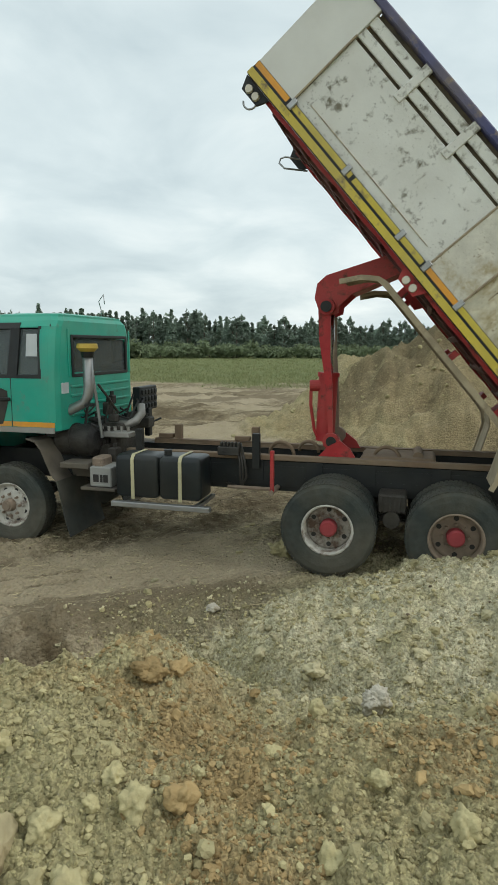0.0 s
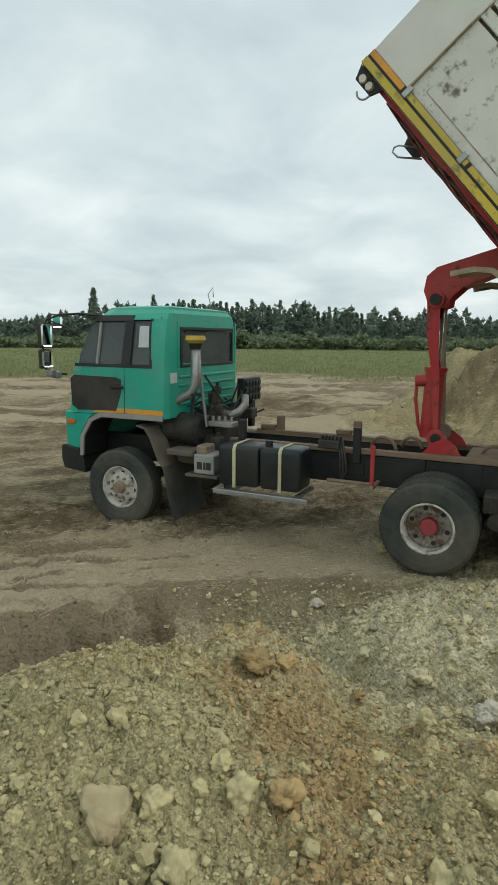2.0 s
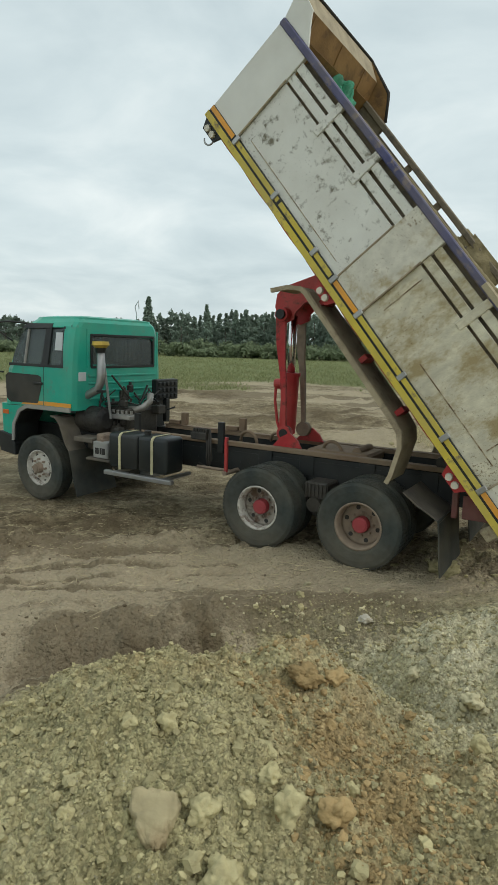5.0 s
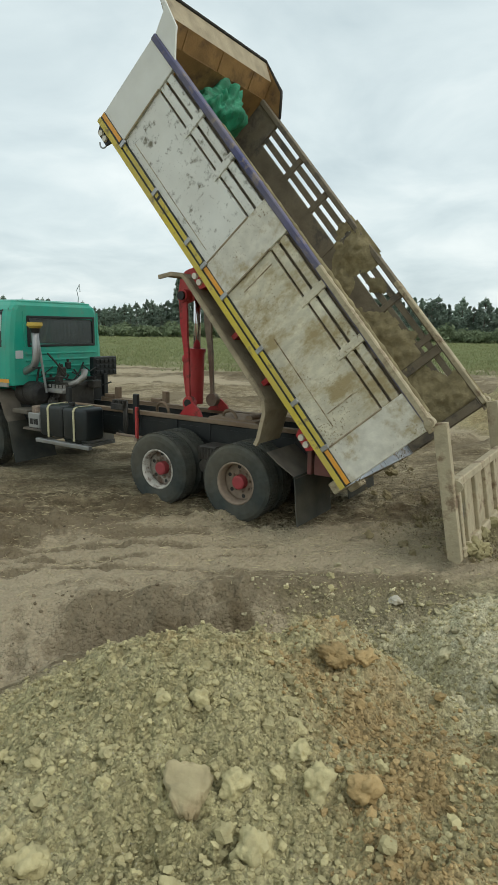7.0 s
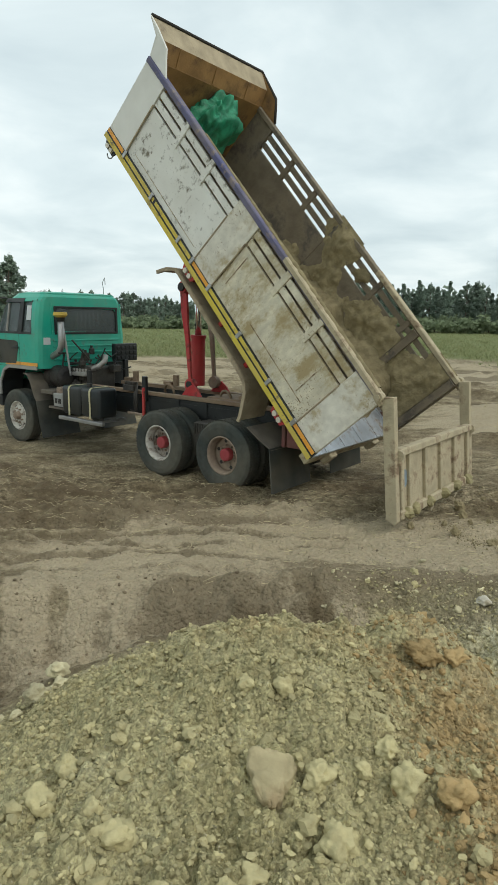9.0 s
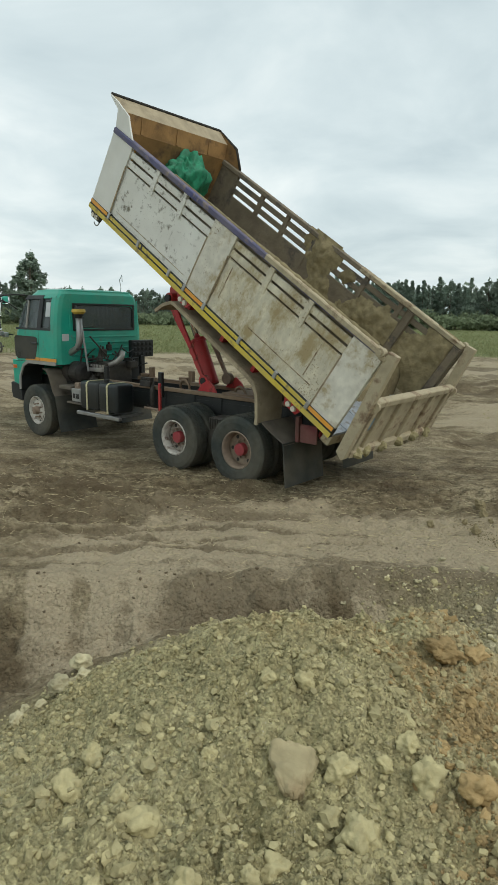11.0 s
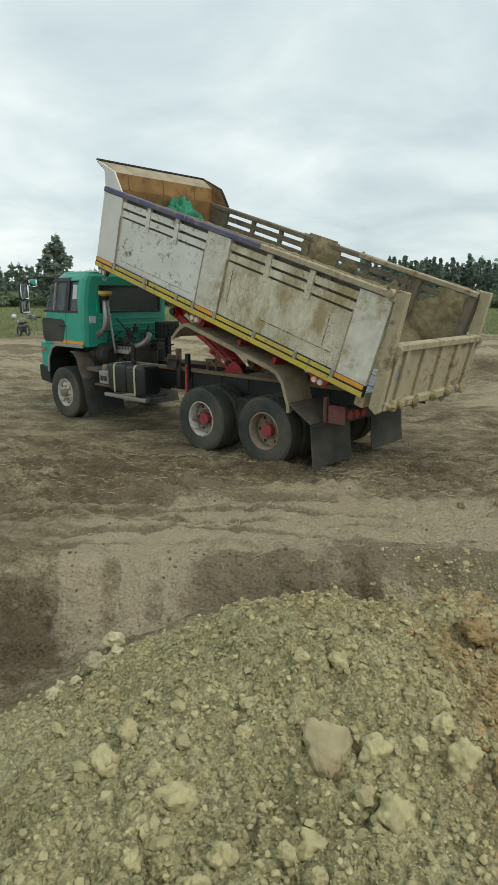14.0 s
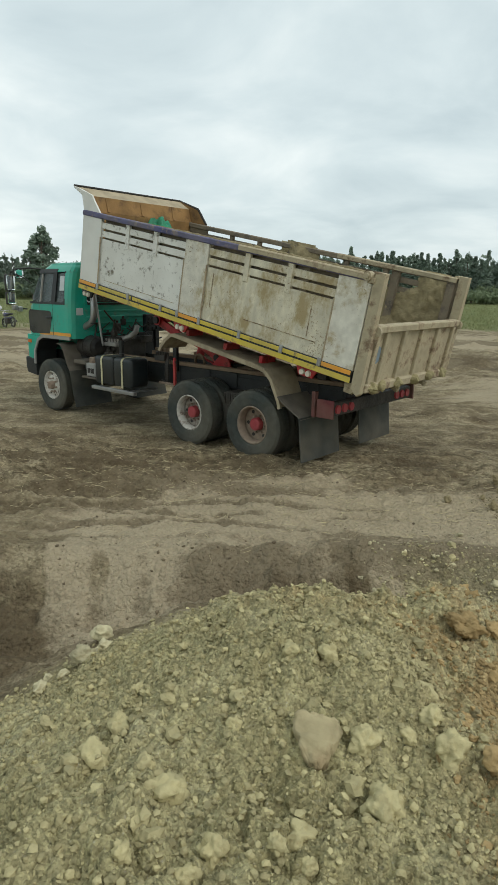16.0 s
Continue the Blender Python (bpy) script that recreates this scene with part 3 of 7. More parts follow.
    col = mixc(patch("darker", noise_tex(4.5, 9, 0.75, (1, 1.8, 1, 24)), 0.80, 1.34, 0.62), col, (0.125, 0.096, 0.058))
    grass = ramp(noise_tex(0.35, 9, 0.7), (0.3, (0.120, 0.145, 0.058)), (0.52, (0.160, 0.185, 0.075)), (0.72, (0.225, 0.220, 0.105)))
    tone, dome = grains(62)
    tone2, dome2 = grains(24)
    hs = N("ShaderNodeHueSaturation")
    mr, mr2, mu = N("ShaderNodeMapRange"), N("ShaderNodeMapRange"), N("ShaderNodeMath")
    mr.inputs[3].default_value, mr.inputs[4].default_value = 0.74, 1.22
    mr2.inputs[3].default_value, mr2.inputs[4].default_value = 0.84, 1.12
    mu.operation = "MULTIPLY"
    L(tone, mr.inputs[0]); L(tone2, mr2.inputs[0]); L(mr.outputs[0], mu.inputs[0]); L(mr2.outputs[0], mu.inputs[1])
    L(mu.outputs[0], hs.inputs["Value"]); L(col, hs.inputs["Color"])
    col = mixc(math2("ADD", math2("MULTIPLY", attr("loose"), 0.75), 0.25), col, hs.outputs[0])
    col = mixc(attr("grassy"), col, grass)
    L(col, b.inputs["Base Color"])
    bp, bp2 = N("ShaderNodeBump"), N("ShaderNodeBump")
    bp.inputs["Strength"].default_value, bp.inputs["Distance"].default_value = 0.8, 0.012
    bp2.inputs["Strength"].default_value, bp2.inputs["Distance"].default_value = 0.6, 0.008
    L(noise_tex(42, 8, 0.7), bp.inputs["Height"])
    L(noise_tex(130, 5, 0.7), bp2.inputs["Height"])
    L(bp.outputs[0], bp2.inputs["Normal"])
    bp3, bp4 = N("ShaderNodeBump"), N("ShaderNodeBump")
    for q, h, d in ((bp3, dome, 0.010), (bp4, dome2, 0.022)):
        q.invert = True
        q.inputs["Strength"].default_value, q.inputs["Distance"].default_value = 1.0, d
        L(h, q.inputs["Height"])
    L(bp2.outputs[0], bp3.inputs["Normal"]); L(bp3.outputs[0], bp4.inputs["Normal"]); L(bp4.outputs[0], b.inputs["Normal"])
    return m


def build_ground():
    """One sheet from the mound to the horizon, finest near its middle."""
    az = np.concatenate([np.arange(-46, -24, 0.5), np.arange(-24, 52, 0.17), np.arange(52, 70, 0.5), np.arange(70, 314, 2.0)])
    rad = [0.25]
    while rad[-1] < 4500:
        q = rad[-1]
        rad.append(q * (1.0052 if 1.0 < q < 5.5 else 1.0058 if 1.0 < q < 9 else 1.006 if 13 < q < 20 else 1.012 if q < 40 else 1.05 if q > 1 else 1.08))
    rad = np.array(rad)
    R, T = np.meshgrid(rad, np.radians(az), indexing="ij")
    X, Y = -R * np.sin(T), R * np.cos(T)
    Z = ground_h(X, Y)
    n, m = X.shape
    co = np.stack([X, Y, Z], -1).reshape(-1, 3)
    i, j = np.meshgrid(np.arange(n - 1), np.arange(m), indexing="ij")
    j2 = (j + 1) % m
    f = np.stack([i * m + j, i * m + j2, (i + 1) * m + j2, (i + 1) * m + j], -1).reshape(-1, 4)
    co = np.vstack([co, [[0, 0, float(ground_h(np.array([0.0]), np.array([0.0]))[0])]]])
    c = len(co) - 1
    j = np.arange(m)
    tri = np.stack([(j + 1) % m, j, np.full(m, c)], -1)
    me = bpy.data.meshes.new("ground")
    nl = f.size + tri.size
    me.vertices.add(len(co)); me.vertices.foreach_set("co", co.ravel())
    me.loops.add(nl); me.loops.foreach_set("vertex_index", np.concatenate([f[:, ::-1].ravel(), tri.ravel()]).astype(np.int32))
    starts = np.concatenate([np.arange(len(f)) * 4, f.size + np.arange(len(tri)) * 3]).astype(np.int32)
    me.polygons.add(len(f) + len(tri)); me.polygons.foreach_set("loop_start", starts)
    me.update(calc_edges=True)
    me.validate()
    me.polygons.foreach_set("use_smooth", np.ones(len(me.polygons), bool))
    x, y = co[:, 0], co[:, 1]
    dist = np.hypot(x, y)
    press, track_rut = tracks(x, y)
    fields = {
        "loose": loose(x, y),
        "ochre": np.clip(bump2(x, y, -0.35, 3.0, 0.75, 0.55, -40) + 0.9 * bump2(x, y, -0.05, 2.0, 0.3, 1.1, 15) + bump2(x, y, 1.15, 2.5, 0.6, 0.45) + 0.6 * bump2(x, y, -1.3, 2.7, 0.35, 0.3), 0, 1),
        "brown": np.clip(1.2 * bump2(x, y, 5.6, 13.6, 2.6, 1.3, 8) + sstep(11, 12, y) * (0.62 + 1.1 * fbm(x, y, 0.5, 4, 430)), 0, 1),
        "pale": np.clip(0.9 * bump2(x, y, 2.8, 5.0, 2.4, 1.3) + bump2(x, y, 1.2, 4.4, 1.6, 1.2) + bump2(x, y, 0.3, 5.0, 1.0, 0.7), 0, 1),
        "dusty": np.clip(1.3 * press + bump2(x, y, -3.2, 4.9, 1.5, 0.55, 20) + bump2(x, y, -1.5, 6.4, 3.2, 0.8, 15) + 0.9 * bump2(x, y, -3.1, 3.9, 0.5, 0.9, -25) + sstep(11, 16, dist) * np.clip(0.45 + 1.5 * fbm(x * 0.6, y * 1.4, 0.30, 4, 440), 0, 0.85) * (1 - loose(x, y)), 0, 1),
        # darker brown: ruts, pit floors, trench lip, strewn load and far rows
        "darker": np.clip(0.9 * wheel_ruts(x, y) + sstep(9, 12, dist) * np.clip(1.9 * fbm((x * 0.891 + y * 0.454) * 0.4, (-x * 0.454 + y * 0.891) * 1.5, 0.45, 4, 450) + 0.05, 0, 0.8) + 0.25 * track_rut + 0.8 * bump2(x, y, -2.65, 4.50, 0.55, 0.30, 20) + 1.1 * bump2(x, y, -0.75, 5.55, 1.3, 0.36, 18) + 0.7 * bump2(x, y, -2.35, 4.25, 0.75, 0.42, 20) + 0.7 * bump2(x, y, -4.3, 3.0, 0.9, 0.7) + 0.8 * bump2(x, y, 1.9, 7.0, 1.9, 0.5, -15) + 0.9 * bump2(x, y, -5.2, 6.15, 2.6, 0.75, 24) * (0.4 + 1.6 * np.clip(fbm(x * 0.891 + y * 0.454, (-x * 0.454 + y * 0.891) * 3, 0.8, 3, 75) + 0.25, 0, 1)), 0, 1),
        "churned": np.clip(0.9 * bump2(x, y, -5.4, 6.4, 3.8, 1.25, 24) + 0.8 * bump2(x, y, -2.3, 4.3, 1.0, 0.5, 20) + 0.8 * bump2(x, y, -4.3, 3.0, 1.0, 0.8) + 0.8 * bump2(x, y, 3.0, 10.5, 6.0, 1.6, 10), 0, 0.7),
        "grassy": sstep(34, 40, dist + 14 * fbm(x, y, 0.10, 4, 111)),
    }
    for k, v in fields.items():
        a = me.attributes.new(k, "FLOAT", "POINT")
        a.data.foreach_set("value", np.asarray(v, dtype=np.float32))
    me.materials.append(ground_material())
    return tagged(new("ground", me), "bare trampled brown earth with loose heaps and a grass field", "ground", kind="structure")


ground = build_ground()


def soil_material(name, lo, hi, speck=0.0):
    m = mat(name, tuple((a + c) / 2 for a, c in zip(lo, hi)), 0.95, var=0.25, scale=9, stain=lo, stain_amt=0.25, stain_scale=5, bump=0.6, bump_scale=30, spec=0.15)
    nt = m.node_tree
    N, L = nt.nodes.new, nt.links.new
    g = N("ShaderNodeNewGeometry")
    hsv = N("ShaderNodeHueSaturation")
    mr = N("ShaderNodeMapRange")
    mr.inputs[3].default_value, mr.inputs[4].default_value = 0.72, 1.18
    L(g.outputs["Random Per Island"], mr.inputs[0]); L(mr.outputs[0], hsv.inputs["Value"])
    b = nt.nodes["Principled BSDF"]
    src = b.inputs["Base Color"].links[0].from_socket
    L(src, hsv.inputs["Color"]); L(hsv.outputs[0], b.inputs["Base Color"])
    return m


M["clod"] = soil_material("clods of yellow-grey spoil", (0.337, 0.295, 0.155), (0.455, 0.407, 0.231))
M["ochreclod"] = soil_material("ochre clods", (0.300, 0.210, 0.096), (0.405, 0.300, 0.148))
M["palestone"] = soil_material("pale grey-white stone", (0.396, 0.355, 0.214), (0.535, 0.490, 0.326))
M["straw"] = mat("dry straw", (0.43, 0.365, 0.22), 0.8, var=0.3, scale=3)


def lump_shape(level, seed, sharp=0.38):
    bm = bmesh.new()
    bmesh.ops.create_icosphere(bm, subdivisions=level, radius=1.0)
    off = Vector((seed * 3.7, seed * 1.3, seed * 9.1))
    for v in bm.verts:
        d = v.co.normalized()
        v.co = d * (1 + sharp * noise.noise(d * 1.3 + off) * 1.6 + sharp * 0.6 * noise.noise(d * 3.1 + off))
    co = np.array([v.co[:] for v in bm.verts])
    f = np.array([[v.index for v in fc.verts] for fc in bm.faces])
    bm.free()
    return co, f


def scatter(name, places, sizes, material, level, label, rng, flat=0.75, sink=0.42):
    shapes = [lump_shape(level, k + 1 + level * 10) for k in range(6)]
    f = shapes[0][1]
    pts = np.array([q[0] for q in shapes])
    n = len(places)
    co = pts[rng.integers(6, size=n)] * np.stack([np.ones(n), rng.uniform(0.6, 1.0, n), flat * rng.uniform(0.7, 1.1, n)], 1)[:, None, :]
    a, tip = rng.uniform(0, math.tau, n)[:, None], rng.uniform(-0.6, 0.6, n)[:, None]
    x, y, z = co[:, :, 0], co[:, :, 1], co[:, :, 2]
    x, z = x * np.cos(tip) + z * np.sin(tip), z * np.cos(tip) - x * np.sin(tip)
    x, y = x * np.cos(a) - y * np.sin(a), x * np.sin(a) + y * np.cos(a)
    s = np.asarray(sizes)[:, None]
    zs = ground_h(places[:, 0], places[:, 1])[:, None]
    v = np.stack([places[:, :1] + x * s, places[:, 1:] + y * s, zs + z * s + s * ((flat - 0.15) * (1 - 2 * sink) + 0.2)], -1).reshape(-1, 3)
    fs = (f[None] + (np.arange(n) * pts.shape[1])[:, None, None]).reshape(-1, 3)
    me = bpy.data.meshes.new(name)
    me.from_pydata(v.tolist(), [], fs.tolist())
    me.polygons.foreach_set("use_smooth", np.full(len(me.polygons), level > 2))
    me.materials.append(material)
    return tagged(new(name, me), label, "clods", kind="stuff")


def build_clods():
    rng = np.random.default_rng(5)

    def sample(n, x0, x1, y0, y1, weight):
        x, y = rng.uniform(x0, x1, n), rng.uniform(y0, y1, n)
        keep = rng.uniform(0, 1, n) < weight(x, y)
        return np.stack([x[keep], y[keep]], 1)
    near = sample(105000, -3.4, 3.4, 0.8, 5.9, lambda x, y: loose(x, y) * np.clip(0.62 + 1.0 * fbm(x, y, 1.6, 3, 200), 0.12, 1) * np.clip(3.2 / (y + 0.4), 0.35, 1) * sstep(-34, -24, np.degrees(np.arctan2(-x, y))))
    near = near[np.hypot(near[:, 0] + 0.90, near[:, 1] - 1.87) > 0.12]
    ochre_here = np.clip(bump2(near[:, 0], near[:, 1], -0.35, 3.0, 0.75, 0.55, -40) + 0.9 * bump2(near[:, 0], near[:, 1], -0.05, 2.0, 0.3, 1.1, 15) + bump2(near[:, 0], near[:, 1], 1.15, 2.5, 0.6, 0.45), 0, 1) * rng.uniform(0.4, 1.4, len(near)) > 0.5
    scatter("ochre_crumbs", near[ochre_here], 0.004 + 0.006 * rng.pareto(2.4, int(ochre_here.sum())).clip(0, 2.6), M["ochreclod"], 1, "fine ochre-brown crumbs in the spoil heap", rng, sink=0.5)
    near = near[~ochre_here]
    scatter("soil_crumbs", near, 0.0040 + 0.0042 * rng.pareto(2.0, len(near)).clip(0, 3.4), M["clod"], 1, "small loose crumbs of yellow-grey spoil on the heap", rng, sink=0.30)
    mid = sample(5200, -3.8, 3.6, 0.9, 6.2, lambda x, y: loose(x, y) * np.clip(0.35 + 1.5 * fbm(x, y, 1.1, 3, 210), 0.03, 1))
    mid = mid[np.hypot(mid[:, 0] + 0.90, mid[:, 1] - 1.87) > 0.15]
    scatter("soil_clods", mid, 0.010 + 0.013 * rng.pareto(2.4, len(mid)).clip(0, 2.6), M["clod"], 2, "fist-sized clods of yellow-grey spoil on the heap", rng, sink=0.55)
    och = sample(2200, -1.2, 1.9, 1.2, 3.9, lambda x, y: np.clip(bump2(x, y, -0.45, 3.15, 0.7, 0.5, -40) + bump2(x, y, 1.15, 2.5, 0.6, 0.45) + 0.7 * bump2(x, y, -0.05, 1.9, 0.25, 0.8, 15), 0, 1))
    scatter("ochre_clods", och, 0.007 + 0.009 * rng.pareto(2.6, len(och)).clip(0, 2.6), M["ochreclod"], 2, "ochre-brown clay clods in the spoil heap", rng)
    rub = sample(4200, -1.8, 3.2, 3.5, 6.2, lambda x, y: np.clip(bump2(x, y, -0.3, 4.9, 1.1, 0.8, 20) + bump2(x, y, 0.7, 3.9, 1.0, 0.5) + 0.3 * bump2(x, y, 2.0, 5.0, 1.6, 1.0), 0, 1))
    scatter("pale_rubble", rub, 0.008 + 0.013 * rng.pareto(2.8, len(rub)).clip(0, 2.4), M["palestone"], 2, "pale grey stone rubble at the foot of the heap", rng)
    farp = sample(2600, -2, 12, 12.5, 20, lambda x, y: np.clip(bump2(x, y, 6, 16.5, 5, 2.2, 5), 0, 1))
    scatter("far_heap_clods", farp, 0.015 + 0.025 * rng.pareto(3.0, len(farp)).clip(0, 2.5), M["clod"], 1, "clods on the tall earth heap beyond the truck", rng)
    dump = sample(1500, -0.6, 4.5, 6.0, 8.2, lambda x, y: bump2(x, y, 1.9, 7.0, 1.9, 0.6, -15))
    scatter("dumped_clods", dump, 0.008 + 0.014 * rng.pareto(2.8, len(dump)).clip(0, 2.4), M["clod"], 1, "clods strewn where the load was dumped", rng)
    pitc = sample(2600, -5.2, -1.2, 2.4, 5.2, lambda x, y: np.clip(bump2(x, y, -2.35, 4.25, 0.9, 0.5, 20) + bump2(x, y, -4.2, 3.1, 0.9, 0.7) + 0.1, 0, 1) * (y < rim_line(x) + 0.2))
    scatter("pit_crumbs", pitc, 0.004 + 0.007 * rng.pareto(2.8, len(pitc)).clip(0, 2.4), soil_material("damp brown crumbs", (0.125, 0.096, 0.062), (0.215, 0.170, 0.110)), 1, "damp brown crumbs in the pit", rng)
    rut = sample(14000, -13, 2, 4.6, 10.5, lambda x, y: 0.6 * bump2(x, y, -5.4, 6.4, 3.6, 1.2, 24) + 0.10)
    scatter("trampled_crumbs", rut, 0.004 + 0.006 * rng.pareto(3.0, len(rut)).clip(0, 2.5), soil_material("trampled brown crumbs", (0.12, 0.09, 0.06), (0.24, 0.19, 0.13)), 1, "brown crumbs kicked up on the trampled earth", rng)


build_clods()


def stone(name, size, seed, where, turn, material, label, sink=0.3):
    co, f = lump_shape(5 if size[0] > 0.08 else 4, seed, 0.34)
    co = co * (1 + np.array([0.17 * noise.fractal(Vector(c) * 4.5 + Vector((seed, 0, 0)), 0.7, 2.0, 4) for c in co])[:, None])
    me = bpy.data.meshes.new(name)
    me.from_pydata((co * np.array(size)).tolist(), [], f.tolist())
    me.polygons.foreach_set("use_smooth", np.ones(len(me.polygons), bool))
    me.materials.append(material)
    ob = new(name, me)
    z = float(ground_h(np.array([where[0]]), np.array([where[1]]))[0])
    ob.matrix_world = pose(where[0], where[1], z + size[2] * (1 - 2 * sink), *turn)
    return tagged(ob, label, "stone", group="stones in the heap")


# ---- the dump truck: x ahead, y to its left, z up; the origin on the ground under its middle axle ----
HINGE = (-2.02, 1.21)
truck = tagged(new("dump_truck"), "six-wheeled dump truck with green cab and muddy white tipping bed", "truck")
spin_wheels = []


def tyre_profile():
    return [(0.275, -0.115), (0.31, -0.128), (0.40, -0.138), (0.462, -0.132), (0.490, -0.112), (0.500, -0.085), (0.5005, 0.085), (0.490, 0.112),
            (0.462, 0.132), (0.40, 0.138), (0.31, 0.128), (0.275, 0.115), (0.262, 0.0)]


def add_wheel(x, y, side, kind):
    """A wheel; side +1 faces left. kind: front, outer, inner."""
    bm = lathe(B(), tyre_profile(), 56)
    # tread blocks
    for k in range(64):
        a = k * math.tau / 64
        for yy, w in ((-0.085, 0.05), (-0.028, 0.045), (0.028, 0.045), (0.085, 0.05)):
            r = bmesh.ops.create_cube(bm, size=1.0)
            m = Matrix.Rotation(-a + (0.02 if yy > 0 else 0), 4, "Y") @ Matrix.Translation((0.500, yy, 0)) @ Matrix.Diagonal((0.012, w, 0.036, 1))
            bmesh.ops.transform(bm, matrix=m, verts=r["verts"])
    w = part("wheel", bm, M["rubber"], truck, "worn dusty black truck tyre")
    w.matrix_basis = pose(x, y, 0.5)
    s = side
    if kind == "front":
        rm = M["rim"]
        rim = part("rim", lathe(B(), [(0.278, s * 0.118), (0.262, s * 0.12), (0.250, s * 0.09), (0.235, s * 0.055), (0.20, s * 0.075), (0.12, s * 0.10), (0.05, s * 0.10), (0.05, s * 0.06), (0.2, s * 0.03), (0.265, s * 0.02)], 40), rm, w, "flaking white steel rim", True)
        hub = B(); cyl(hub, (0, s * 0.09, 0), (0, s * 0.175, 0), 0.085, 0.07, 20); cyl(hub, (0, s * 0.175, 0), (0, s * 0.19, 0), 0.05, 0.045, 16)
        part("hub", hub, M["rimbrown"], w, "rust-brown front hub")
        bolt_r, bolt_y, hole_r, hole_y = 0.135, 0.10, 0.19, 0.072
        bm_mat = M["rimbrown"]
    else:
        rm = M["rim"] if x > -0.5 else M["rimbrown"]
        rim = part("rim", lathe(B(), [(0.280, s * 0.118), (0.264, s * 0.126), (0.250, s * 0.10), (0.243, s * 0.0), (0.243, -s * 0.04), (0.262, -s * 0.02)], 40), rm, w, "dished steel rim with flaking paint", True)
        part("rim_disc", lathe(B(), [(0.243, -s * 0.02), (0.215, -s * 0.035), (0.16, -s * 0.03), (0.09, -s * 0.03), (0.09, -s * 0.05), (0.243, -s * 0.06)], 40), M["rimdisc"] if x > -0.5 else M["rimbrown"], w, "rust-streaked wheel disc", True)
        hub = B(); cyl(hub, (0, -s * 0.05, 0), (0, s * 0.055, 0), 0.095, 0.09, 24); cyl(hub, (0, s * 0.055, 0), (0, s * 0.068, 0), 0.088, 0.07, 24)
        part("hub", hub, M["hubred"], w, "faded red axle hub")
        bolt_r, bolt_y, hole_r, hole_y = 0.132, -0.028, 0.192, -0.032
        bm_mat = M["rimbrown"]
    if kind != "inner":
        for k in range(8):
            a = k * math.tau / 8
            nut = B(); cyl(nut, (0, s * (bolt_y - 0.01), 0), (0, s * (bolt_y + 0.035), 0), 0.018, 0.015, 6)
            part("wheel_nut", nut, bm_mat, w).matrix_basis = pose(bolt_r * math.cos(a), 0, bolt_r * math.sin(a))
        for k in range(6 if kind != "front" else 8):
            a = (k + 0.5) * math.tau / (6 if kind != "front" else 8)
            hole = B(); cyl(hole, (0, s * (hole_y - 0.015), 0), (0, s * (hole_y + 0.004), 0), 0.028 if kind == "front" else 0.026, None, 14)
            part("hand_hole", hole, M["gap"], w).matrix_basis = pose(hole_r * math.cos(a), 0, hole_r * math.sin(a))
    spin_wheels.append((w, x, y))
    return w


def build_wheels():
    for s in (1, -1):
        add_wheel(3.90, s * 0.99, s, "front")
        for x in (0.0, -1.30):
            add_wheel(x, s * 0.995, s, "outer")
            add_wheel(x, s * 0.665, s, "inner")
    for x, r in ((3.90, 0.06), (0.0, 0.09), (-1.30, 0.09)):
        bm = B(); cyl(bm, (x, -0.88, 0.5), (x, 0.88, 0.5), r, None, 14)
        if x < 1:
            bmesh.ops.create_uvsphere(bm, u_segments=16, v_segments=10, radius=0.24, matrix=pose(x, 0, 0.5))
        part("axle", bm, M["grime"], truck)


